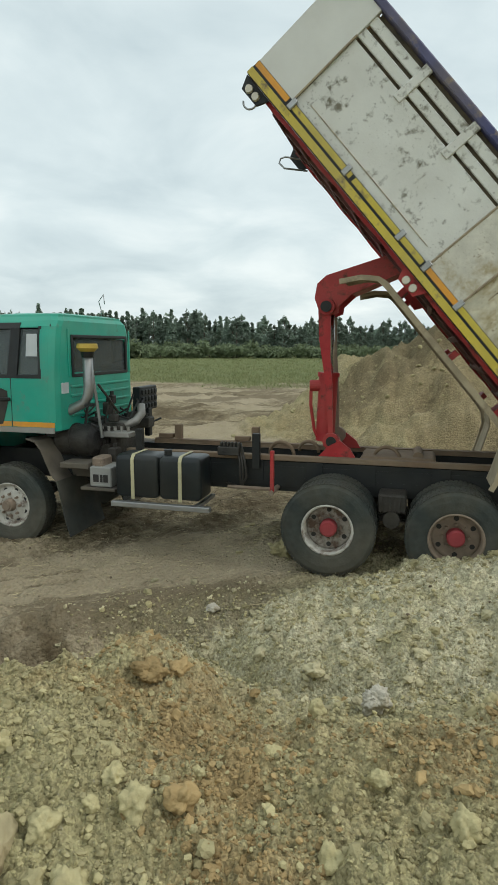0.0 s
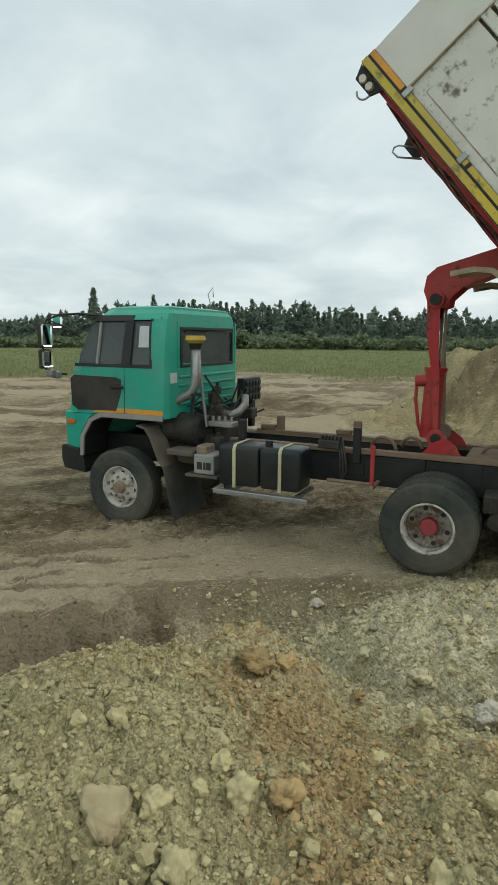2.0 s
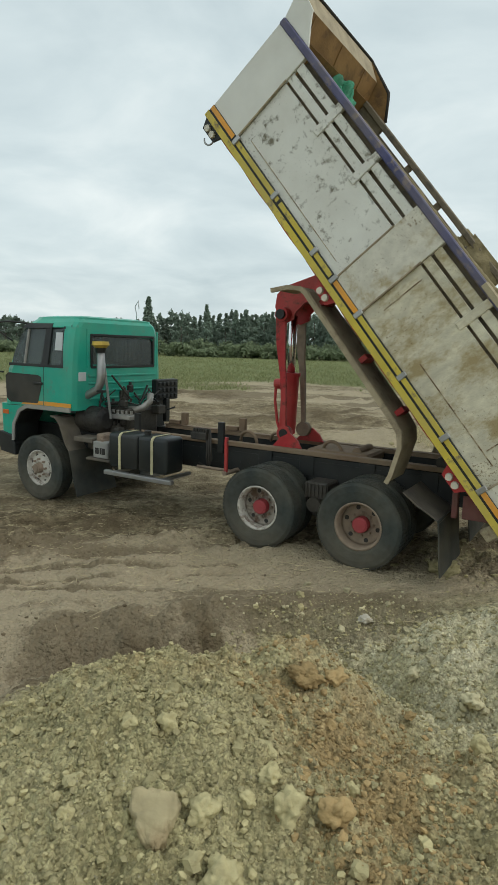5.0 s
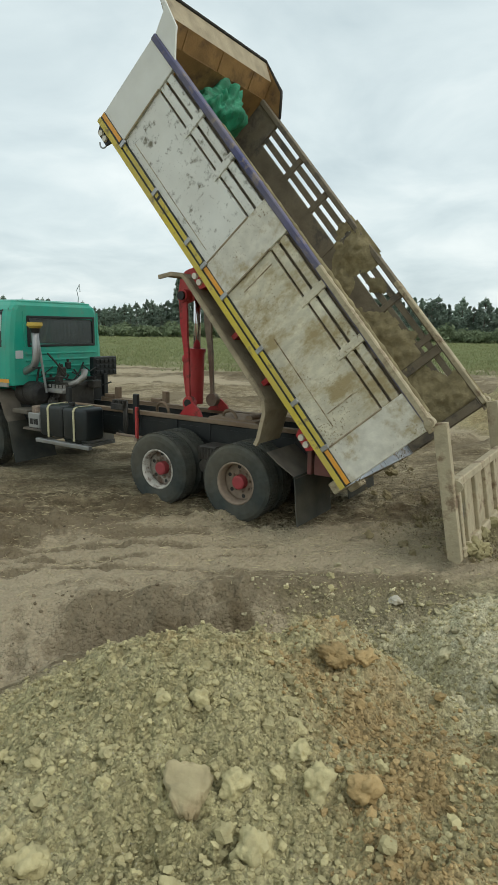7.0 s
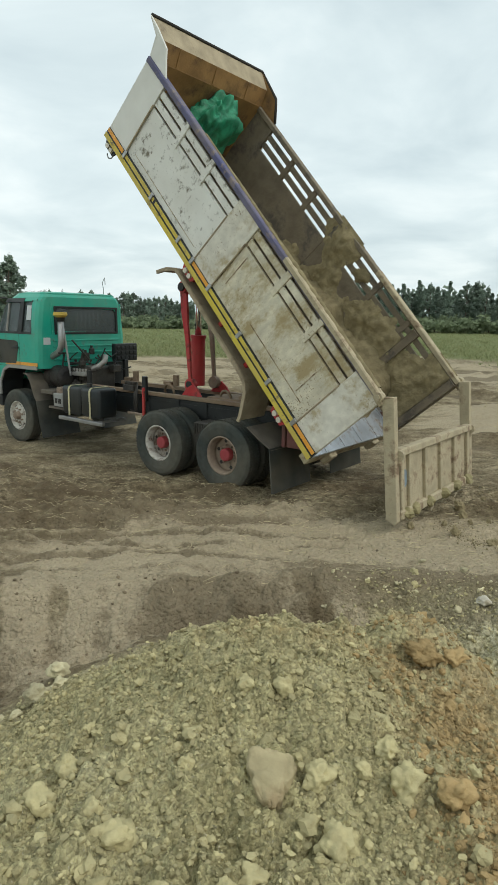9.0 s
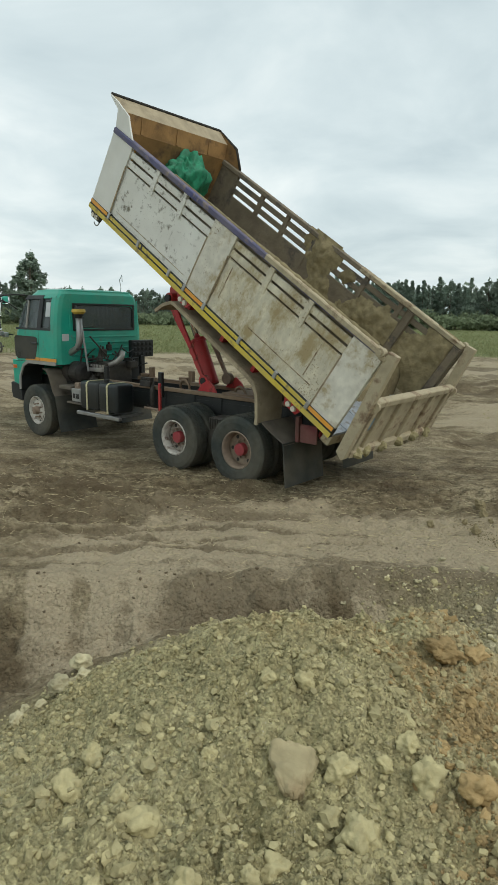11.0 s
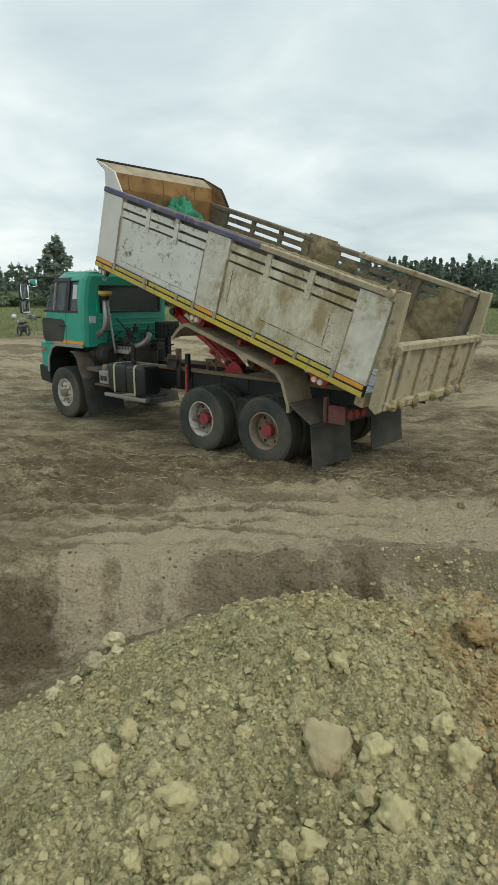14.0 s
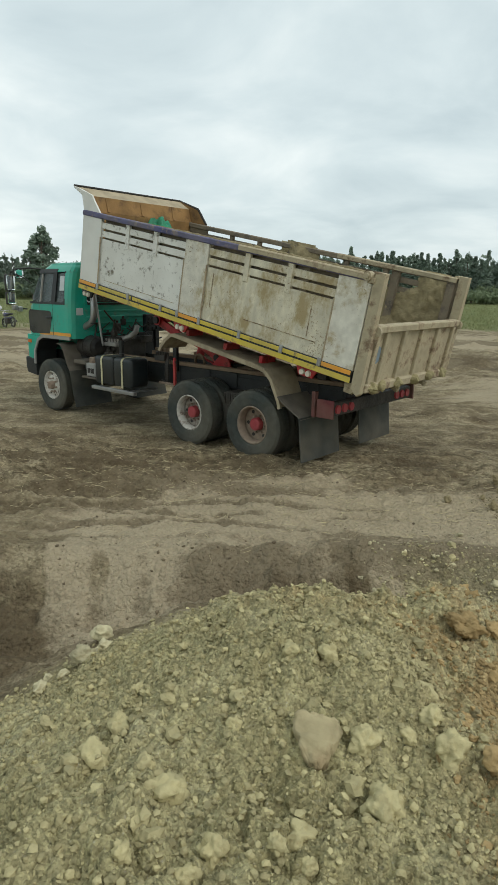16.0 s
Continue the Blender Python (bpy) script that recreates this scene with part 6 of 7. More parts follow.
def build_left_earth():
    """Earth that stays stuck along the far wall of the bed, thickest near the tail."""
    xs, ys = np.linspace(-0.62, 4.2, 110), np.linspace(-HALF + 0.055, 1.10, 50)
    X, Y = np.meshgrid(xs, ys, indexing="ij")
    out = (Y + HALF - 0.055) / 1.5
    along = np.interp(X, [-0.62, -0.35, 0.2, 1.6, 3.2, 4.2], [0.05, 0.40, 0.55, 0.42, 0.22, 0.0])
    top = along * np.clip(1 - out * 1.05, 0, 1) ** 1.3 * (0.8 + 0.6 * fbm(X, Y, 2.3, 4, 300)) + 0.035 + 0.10 * fbm(X, Y, 5.0, 4, 310) + 0.5 * clods(X, Y, 0.11, 312, 0.6)
    top = top * sstep(-0.62, -0.30, X + 0.35 * fbm(X, Y, 1.8, 3, 315))
    Z = 0.285 + np.clip(top, -0.01, None)
    bm = B()
    up = [[bm.verts.new((X[i, j], Y[i, j], Z[i, j])) for j in range(50)] for i in range(110)]
    lo = [[bm.verts.new((X[i, j], Y[i, j], 0.272)) for j in range(50)] for i in range(110)]
    for i in range(109):
        for j in range(49):
            bm.faces.new((up[i][j], up[i + 1][j], up[i + 1][j + 1], up[i][j + 1]))
            bm.faces.new((lo[i][j], lo[i][j + 1], lo[i + 1][j + 1], lo[i + 1][j]))
        for j in (0, 49):
            bm.faces.new((up[i][j], lo[i][j], lo[i + 1][j], up[i + 1][j]))
    for j in range(49):
        for i in (0, 109):
            bm.faces.new((up[i][j], up[i][j + 1], lo[i][j + 1], lo[i][j]))
    bmesh.ops.recalc_face_normals(bm, faces=bm.faces[:])
    part("clinging_earth", bm, M["bedearth"], bed, "damp brown earth left clinging inside the bed", True)


def build_wall_mud():
    """Mud caked on the inner face of the far side, thickest round the middle post and along the tail half."""
    nx, nz = 150, 46
    X, Z = np.meshgrid(np.linspace(-0.80, 2.75, nx), np.linspace(0.30, 1.60, nz), indexing="ij")
    low = np.interp(X, [-0.8, -0.4, 0.4, 1.6, 2.75], [1.42, 1.30, 1.14, 1.0, 0.55]) + 0.45 * fbm(X, Z, 2.2, 4, 330)
    thick = 0.045 * sstep(0.12, -0.12, Z - low) + 0.075 * bump2(X, Z, 1.98, 1.36, 0.30, 0.30) + 0.06 * bump2(X, Z, -0.60, 1.30, 0.22, 0.30)
    thick = thick * (0.75 + 1.3 * fbm(X, Z, 3.6, 4, 340)) + 0.35 * clods(X, Z, 0.09, 350, 0.7) * sstep(0.0, 0.03, thick) - 0.012
    thick = np.where((Z > 1.56) & (np.abs(X - 1.98) > 0.28), -0.02, thick) * sstep(-0.80, -0.72, X)
    hollow = bump2(X, Z, -0.45, 0.42, 0.28, 0.20)
    Y = -HALF + 0.05 + np.clip(thick * (1 - hollow), -0.014, 0.16)
    bm = B()
    g = [[bm.verts.new((X[i, j], Y[i, j], Z[i, j])) for j in range(nz)] for i in range(nx)]
    back = [[bm.verts.new((X[i, j], min(Y[i, j] - 0.006, -HALF + 0.035), Z[i, j])) for j in range(nz)] for i in range(nx)]
    solid = thick * (1 - hollow) > 0.0
    for i in range(nx - 1):
        for j in range(nz - 1):
            if solid[i, j] or solid[i + 1, j] or solid[i, j + 1]:
                bm.faces.new((g[i][j], g[i][j + 1], g[i + 1][j + 1], g[i + 1][j]))
                bm.faces.new((back[i][j], back[i + 1][j], back[i + 1][j + 1], back[i][j + 1]))
    bmesh.ops.delete(bm, geom=[v for v in bm.verts if not v.link_faces], context="VERTS")
    part("caked_mud", bm, M["bedearth"], bed, "grey-brown mud caked on the inner wall", True)
    # a ragged crust along the near top rail
    bm = B()
    rows = []
    for k, x in enumerate(np.linspace(-0.75, 3.3, 170)):
        f = float(np.interp(x, [-0.75, 1.5, 3.3], [1.0, 0.8, 0.15])) * (0.5 + 1.1 * abs(noise.fractal(Vector((x * 5, 0, 3)), 0.8, 2.0, 4)))
        rows.append([bm.verts.new((x, HALF - 0.085 + dy * (0.5 + f), 1.552 + dz * f)) for dy, dz in ((-0.02, -0.10), (-0.015, 0.01), (0.02, 0.035), (0.05, 0.02), (0.06, -0.03))])
    for a, b in zip(rows, rows[1:]):
        for q in range(4):
            bm.faces.new((a[q], a[q + 1], b[q + 1], b[q]))
        bm.faces.new((a[4], a[0], b[0], b[4]))
    part("rail_crust", bm, M["bedearth"], bed, "crumbling earth crust on the top rail", True)


M["bedearth"] = soil_material("damp earth in the bed", (0.185, 0.152, 0.085), (0.285, 0.240, 0.140))
build_tarp()
build_left_earth()
build_wall_mud()


# ---- tailgate: hangs from the pivots; its space has the pivot line as origin, z down is negative ----
def build_gate():
    bm = B()
    box(bm, -0.10, -0.06, -1.12, 1.12, -1.30, -0.60, 0.006)
    gate = part("tailgate", bm, M["mudsteel"], truck, "mud-caked swinging tailgate panel")
    for s in (1, -1):
        bm = B(); prism(bm, [(-0.12, 0.06), (0.02, 0.06), (0.01, -1.34), (-0.10, -1.40), (-0.13, -1.36)], s * 1.14, s * 1.235, "y", 0.008)
        part("gate_arm", bm, M["mudsteel"], gate, "long muddy gate arm")
        bm = B(); cyl(bm, (-0.14, s * 1.13, -0.60), (-0.14, s * 1.17, -0.60), 0.06, None, 12); cyl(bm, (-0.13, s * 1.15, -0.72), (-0.13, s * 1.15, -0.62), 0.02, None, 8)
        part("gate_bolt", bm, M["mudsteel"], gate)
    bm = B(); box(bm, -0.16, -0.05, -1.14, 1.14, -0.62, -0.53, 0.012)
    part("gate_top_bar", bm, M["mudsteel"], gate)
    bm = B(); box(bm, -0.16, -0.05, -1.14, 1.14, -1.36, -1.24, 0.02)
    part("gate_bottom_bar", bm, M["mudsteel"], gate)
    for y in (-1.05, -0.56, -0.08, 0.40, 0.86, 1.08):
        bm = B(); box(bm, -0.145, -0.095, y - 0.04, y + 0.04, -1.26, -0.60, 0.008)
        part("gate_rib", bm, M["mudsteel"], gate)
        bm = B()
        co, f = lump_shape(2, 5 + int(y * 10), 0.4)
        vs = [bm.verts.new(Vector(c) * 0.07 + Vector((-0.16, y * 0.93, -1.29))) for c in co]
        for t in f:
            bm.faces.new([vs[i] for i in t])
        part("mud_lump", bm, M["clod"], gate)
    bm = B(); cyl(bm, (-0.102, 0.98, -0.90), (-0.106, 0.98, -0.90), 0.11, None, 20)
    part("faded_mark", bm, mat("faded blue mark", (0.16, 0.22, 0.26), 0.8, var=0.3, dust=0.7), gate, "faded blue painted mark")
    for y in (-0.55, 0.25):
        bm = B(); cyl(bm, (0.02, y, -1.36), (-0.14, y, -1.42), 0.05, 0.04, 10)
        part("gate_hook", bm, M["mudsteel"], gate)
    return gate


gate = build_gate()


# ---- hoist: cylinder, twin links, lever ----
LINK_FOOT, LINK_LEN = (0.08, 1.25), 1.62
hoist_link = None


def build_hoist():
    bm = B()
    # in its own space the foot is the origin and z runs to the top pin
    cyl(bm, (0.12, 0, 0.05), (0.05, 0, 0.82), 0.115, None, 28)
    cyl(bm, (0.05, 0, 0.82), (0.045, 0, 0.87), 0.13, None, 28)
    cylinder = part("hoist_cylinder", bm, M["red"], truck, "thick red hydraulic cylinder")
    bm = B(); cyl(bm, (0.05, 0, 0.85), (0.0, 0, LINK_LEN), 0.055, None, 24)
    part("piston_rod", bm, M["chrome"], cylinder, "bright piston rod", True)
    bm = B(); cyl(bm, (0.27, 0.02, 0.72), (0.12, 0.02, 0.72), 0.07, None, 16); tube(bm, [(0.26, 0.04, 0.68), (0.27, 0.05, 0.5), (0.24, 0.05, 0.2), (0.2, 0.06, 0.1)], 0.02)
    part("port_block", bm, M["red"], cylinder)
    for s in (1, -1):
        bm = B()
        prism(bm, [(-0.02, 0.10), (0.03, 0.10), (0.05, 0.80), (0.10, 1.25), (0.10, LINK_LEN), (-0.04, LINK_LEN), (-0.02, 1.05), (-0.03, 0.8)], s * 0.27, s * 0.31)
        cyl(bm, (0, s * 0.24, LINK_LEN), (0, s * 0.36, LINK_LEN), 0.09, None, 20)
        cyl(bm, (0.0, s * 0.24, 0.08), (0.0, s * 0.33, 0.08), 0.10, None, 20)
        part("hoist_link", bm, M["red"] if s > 0 else M["rimbrown"], cylinder, "red hoist side link")
        bm = B(); cyl(bm, (0, s * 0.30, LINK_LEN), (0, s * 0.40, LINK_LEN), 0.062, None, 16)
        part("hoist_pin", bm, M["black"], cylinder)
        bm = B(); cyl(bm, (0, s * 0.31, 0.08), (0, s * 0.345, 0.08), 0.06, None, 14)
        part("hoist_pin", bm, M["black"], cylinder)
        bm = B(); prism(bm, [(-0.20, 1.16), (0.22, 1.16), (0.11, 1.28), (-0.02, 1.35), (-0.14, 1.26)], s * 0.33, s * 0.36)
        part("hoist_foot", bm, M["red"], truck, "red hoist foot bracket")
    bm = B()
    for s in (1, -1):
        # lever: a bent pair of cheek plates; its own origin is the top pin, x runs to the bed
        prism(bm, [(-0.11, -0.04), (-0.11, 0.15), (-0.03, 0.29), (0.10, 0.34), (0.95, 0.28), (0.95, 0.06), (0.62, 0.05), (0.30, 0.04), (0.13, -0.03), (0.09, -0.10), (-0.05, -0.10)], s * 0.21, s * 0.24)
    prism(bm, [(-0.11, 0.15), (-0.03, 0.29), (0.10, 0.34), (0.95, 0.28), (0.95, 0.26), (0.10, 0.32), (-0.02, 0.27), (-0.09, 0.14)], -0.21, 0.21)
    prism(bm, [(0.30, 0.04), (0.62, 0.05), (0.95, 0.06), (0.95, 0.08), (0.62, 0.07), (0.30, 0.06)], -0.21, 0.21)
    lever = part("hoist_lever", bm, M["red"], truck, "red bent hoist lever under the bed")
    bm = B(); cyl(bm, (0.08, 0.19, 0.22), (0.08, 0.262, 0.22), 0.07, None, 20)
    part("lever_boss", bm, M["black"], lever)
    return cylinder, lever


hoist, lever = build_hoist()


# ---- stones in the heap ----
M["tanstone"] = mat("tan weathered stone", (0.360, 0.305, 0.175), 0.9, var=0.2, scale=9, stain=(0.29, 0.225, 0.125), stain_amt=0.3, stain_scale=4, bump=0.35, bump_scale=30)
M["whitestone"] = mat("chalky white stone", (0.47, 0.44, 0.36), 0.9, var=0.15, scale=9, stain=(0.33, 0.29, 0.2), stain_amt=0.25, stain_scale=6, bump=0.5, bump_scale=35)


def slab_stone():
    """The flat heart-shaped stone that lies on the near slope."""
    bm = B()
    poly = [(0.88 * px, 0.88 * py) for px, py in ((-0.115, 0.07), (-0.085, 0.105), (-0.03, 0.112), (0.035, 0.09), (0.09, 0.085), (0.105, 0.05), (0.085, -0.02), (0.06, -0.075), (0.035, -0.115), (0.005, -0.122), (-0.03, -0.095), (-0.075, -0.02))]
    prism(bm, poly, -0.05, 0.05, "z", 0.018)
    bmesh.ops.triangulate(bm, faces=bm.faces[:])
    bmesh.ops.subdivide_edges(bm, edges=bm.edges[:], cuts=2, use_grid_fill=True)
    for v in bm.verts:
        v.co += v.co.normalized() * 0.014 * noise.fractal(v.co * 26, 0.8, 2.0, 4) + Vector((0, 0, 0.026 * noise.fractal(v.co * 9, 0.8, 2.0, 4)))
    ob = part("flat_stone", bm, M["tanstone"], None, "", True)
    ob.matrix_world = pose(-0.90, 1.87, float(ground_h(np.array([-0.90]), np.array([1.87]))[0]) + 0.035, 24, -6, 14)
    tagged(ob, "flat heart-shaped tan stone lying on the spoil heap", "stone", group="stones in the heap")


slab_stone()
stone("round_stone", (0.055, 0.05, 0.045), 3, (-0.74, 1.95), (10, 5, 40), M["clod"], "rounded earth-coated stone beside the flat stone")
stone("brown_stone", (0.085, 0.065, 0.06), 7, (-0.53, 3.06), (0, 15, 20), M["ochreclod"], "brown clay boulder on the spur of the heap", 0.2)
stone("brown_stone", (0.075, 0.05, 0.04), 12, (-0.38, 3.15), (0, 5, 70), M["ochreclod"], "flat tan stone by the brown boulder", 0.2)
stone("white_rock", (0.085, 0.075, 0.075), 21, (0.77, 3.40), (0, 0, 15), M["whitestone"], "chalky white rock in the hollow", 0.12)
stone("clay_block", (0.06, 0.05, 0.06), 25, (-0.26, 2.12), (20, 10, 60), M["ochreclod"], "square-edged brown clay block in the heap", 0.3)
stone("clay_block", (0.075, 0.06, 0.05), 29, (-1.32, 1.45), (0, 0, 50), M["clod"], "crumbling grey clay block in the heap", 0.45)
for k, (x, y, s) in enumerate(((-2.92, 2.95, 0.075), (-2.72, 2.55, 0.085), (-2.70, 2.72, 0.05), (-2.85, 2.30, 0.05), (-2.78, 2.42, 0.04), (-2.95, 2.45, 0.035))):
    stone("foot_stone", (s, s * 0.85, s * 0.75), 33 + k, (x, y), (0, 10 * k, 40 * k), M["palestone"], "pale clod at the foot of the heap", 0.15)
for k, (x, y, s) in enumerate(((-1.65, 1.46, 0.06), (-0.82, 1.52, 0.055), (-0.60, 1.76, 0.075), (-0.99, 2.22, 0.05), (-1.14, 2.17, 0.04), (-1.42, 1.48, 0.04), (-0.44, 2.09, 0.07), (-0.85, 1.41, 0.035), (-0.74, 1.41, 0.03), (-1.03, 1.32, 0.05), (-1.26, 1.15, 0.035), (-1.21, 1.78, 0.03), (-0.59, 2.06, 0.03), (-1.81, 1.94, 0.035), (-0.54, 2.19, 0.05), (-1.69, 1.66, 0.05), (-1.07, 1.22, 0.04), (0.3, 1.9, 0.06), (0.55, 2.3, 0.05), (0.1, 2.5, 0.045), (-0.15, 1.6, 0.05), (0.8, 2.0, 0.06), (0.6, 1.6, 0.045), (1.3, 3.0, 0.06), (0.35, 2.9, 0.05), (-0.2, 2.35, 0.04))):
    stone("earth_clod", (s, s * 0.85, s * 0.8), 70 + k, (x, y), (7 * k, 11 * k, 47 * k), M["clod"], "crumbling lump of yellow-grey spoil half sunk in the heap", 0.40)
stone("load_block", (0.15, 0.12, 0.11), 41, (0.42, 6.86), (0, 0, 25), M["clod"], "grey earth block fallen from the load", 0.2)
stone("load_block", (0.055, 0.05, 0.045), 44, (-0.35, 5.55), (0, 0, 25), M["whitestone"], "small pale rock on the pit floor", 0.15)
for k, (x, y) in enumerate(((0.9, 4.9), (1.3, 4.3), (0.5, 4.35), (1.9, 4.6), (0.1, 4.7), (2.3, 4.1), (0.2, 4.2))):
    s = 0.04 + 0.012 * (k % 3)
    stone("rubble_stone", (s * 1.2, s, s * 0.8), 50 + k, (x, y), (0, 9 * k, 51 * k), M["palestone"], "pale rubble stone on the heap", 0.2)


def build_straw():
    rng = np.random.default_rng(12)
    x, y = rng.uniform(-12, 3, 30000), rng.uniform(4.2, 12, 30000)
    w = bump2(x, y, -2.4, 6.3, 3.4, 0.9, 16) + 0.7 * bump2(x, y, -5.2, 6.3, 3.5, 1.3, 24) + 0.08
    keep = (rng.uniform(size=30000) < w * 0.55) & (y > rim_line(x) - 0.3)
    x, y = x[keep][:6000], y[keep][:6000]
    n = len(x)
    a, ln, wd = rng.uniform(0, math.tau, n), rng.uniform(0.03, 0.13, n), rng.uniform(0.0012, 0.0028, n)
    d = np.stack([np.cos(a), np.sin(a), rng.uniform(-0.05, 0.22, n)], 1) * ln[:, None] / 2
    s = np.stack([-np.sin(a), np.cos(a), 0 * a], 1) * wd[:, None]
    up = np.stack([0 * a, 0 * a, wd * 1.5], 1)
    c = np.stack([x, y, ground_h(x, y) + 0.006 + np.abs(d[:, 2])], 1)
    vs = np.stack([c - d - s, c - d + s, c - d + up, c + d - s, c + d + s, c + d + up], 1).reshape(-1, 3)
    base = np.arange(n)[:, None] * 6
    fs = [f for q in ((0, 1, 4, 3), (1, 2, 5, 4), (2, 0, 3, 5), (0, 2, 1), (3, 4, 5)) for f in (base + np.array(q)).tolist()]
    me = bpy.data.meshes.new("straw")
    me.from_pydata(vs.tolist(), [], fs)
    me.materials.append(M["straw"])
    tagged(new("straw", me), "scattered dry straw on the trampled earth", "straw", kind="stuff")


build_straw()


# ---- field grass, shrubs, trees ----
def leaf_material(name, dark, light, hue=0.5):
    m = bpy.data.materials.new(name)
    m.use_nodes = True
    nt = m.node_tree
    N, L = nt.nodes.new, nt.links.new
    b = nt.nodes["Principled BSDF"]
    b.inputs["Roughness"].default_value = 0.7
    b.inputs["Specular IOR Level"].default_value = 0.2
    g, o = N("ShaderNodeNewGeometry"), N("ShaderNodeObjectInfo")
    r = N("ShaderNodeMixRGB")
    r.inputs[1].default_value, r.inputs[2].default_value = (*dark, 1), (*light, 1)
    L(g.outputs["Random Per Island"], r.inputs[0])
    h = N("ShaderNodeHueSaturation")
    mr = N("ShaderNodeMapRange")
    mr.inputs[3].default_value, mr.inputs[4].default_value = 0.75, 1.25
    L(o.outputs["Random"], mr.inputs[0]); L(mr.outputs[0], h.inputs["Value"])
    L(r.outputs[0], h.inputs["Color"]); L(h.outputs[0], b.inputs["Base Color"])
    # leaves let light through
    tl, mx = N("ShaderNodeBsdfTranslucent"), N("ShaderNodeMixShader")
    mx.inputs[0].default_value = 0.42
    L(h.outputs[0], tl.inputs[0]); L(b.outputs[0], mx.inputs[1]); L(tl.outputs[0], mx.inputs[2])
    L(mx.outputs[0], nt.nodes["Material Output"].inputs[0])
    return m


# tree and conifer colours are lightened to carry the distance haze
M["leaf"] = leaf_material("haze-paled tree leaves", (0.200, 0.258, 0.205), (0.265, 0.330, 0.255))
M["needle"] = leaf_material("haze-paled conifer needles", (0.185, 0.245, 0.195), (0.250, 0.312, 0.242))
M["shrub"] = leaf_material("shrub leaves", (0.150, 0.190, 0.112), (0.210, 0.255, 0.146))
M["grass"] = leaf_material("field grass blades", (0.150, 0.175, 0.075), (0.250, 0.250, 0.130))
M["bark"] = mat("grey bark", (0.15, 0.125, 0.10), 0.9, var=0.25)


def leaf_cloud(rng, blobs, count, size):
    """Small leaf sprays spread through lobes; each lobe is (centre, radii)."""
    cen, rad = np.array([q[0] for q in blobs]), np.array([q[1] for q in blobs])
    k = rng.integers(len(blobs), size=count)

    def unit(v):
        return v / np.linalg.norm(v, axis=1, keepdims=True)
    p = cen[k] + unit(rng.normal(size=(count, 3))) * rad[k] * rng.uniform(0.35, 1.05, (count, 1))
    # sprays face out and up, as leaves do
    face = unit((p - cen[k]) / rad[k] * 0.8 + np.array([0, 0, 0.7]) + rng.normal(0, 0.7, (count, 3)))
    a = unit(np.cross(face, rng.normal(size=(count, 3))))
    b = np.cross(face, a)
    s = size * rng.uniform(0.6, 1.3, (count, 1))
    vs = np.stack([p - a * s * 0.6 - b * s * 0.45, p + a * s, p - a * s * 0.3 + b * s * 0.55], 1).reshape(-1, 3)
    return vs.tolist(), np.arange(count * 3).reshape(-1, 3).tolist()


def tree_kind(kind, seed):
    rng = np.random.default_rng(seed)
    h = 10.0
    top = tagged(new({"cone": "conifer_tree", "broad": "broadleaf_tree", "tall": "broadleaf_tree"}[kind]))
    bm = B()
    tube(bm, [(0, 0, -0.2), (0.05, 0.02, 3), (-0.05, 0.1, 6), (0.05, 0, 8.8)], 0.16, 7)
    for v in bm.verts:
        f = 1 - 0.085 * max(0, v.co.z)
        v.co.x *= f; v.co.y *= f
    blobs = []
    if kind == "cone":
        for z in np.arange(1.2, 9.6, 0.55):
            r = 2.3 * (1 - (z / 10.2) ** 1.1) + 0.12
            for k in range(4):
                a = rng.uniform(0, math.tau)
                blobs.append(((r * 0.55 * math.cos(a), r * 0.55 * math.sin(a), z + rng.uniform(-.2, .2)), (r * 0.6, r * 0.6, 0.42)))
        n, s, m = 2600, 0.32, M["needle"]
    else:
        wide = 2.5 if kind == "broad" else 1.9
        for k in range(54):
            z = rng.uniform(1.0, 9.2)
            r = wide * (1 - (abs(z - 4.0) / 6.2) ** 1.6) * rng.uniform(0.35, 1.0)
            a = rng.uniform(0, math.tau)
            c = (r * math.cos(a), r * math.sin(a), z)
            q = rng.uniform(0.40, 0.85) * (1.0 - 0.035 * z)
            blobs.append((c, (q, q, q * 0.9)))
            if k % 3 == 0:
                tube(bm, [(0, 0, max(1.0, z - 1.6)), (c[0] * 0.5, c[1] * 0.5, z - 0.7), (c[0] * 0.9, c[1] * 0.9, z)], 0.05, 4)
        blobs.append(((0.1, 0, 9.3), (0.45, 0.45, 0.8)))
        n, s, m = 2600, 0.34, M["leaf"]
    part("trunk", bm, M["bark"], top)
    vs, fs = leaf_cloud(rng, blobs, n, s)
    me = bpy.data.meshes.new("crown")
    me.from_pydata(vs, [], fs)
    me.materials.append(m)
    cr = new("crown", me)
    cr.parent = top
    return top


def skyline(az):
    """Height of the wood, in metres at 130 m, by direction (degrees to the left of ahead)."""
    return float(np.interp(az, [-40, -16, -5, 3, 9, 16, 22, 25, 30, 40, 50, 70], [7.0, 7.0, 7.8, 8.8, 9.6, 9.6, 9.0, 7.2, 6.2, 6.8, 7.6, 8.0]))


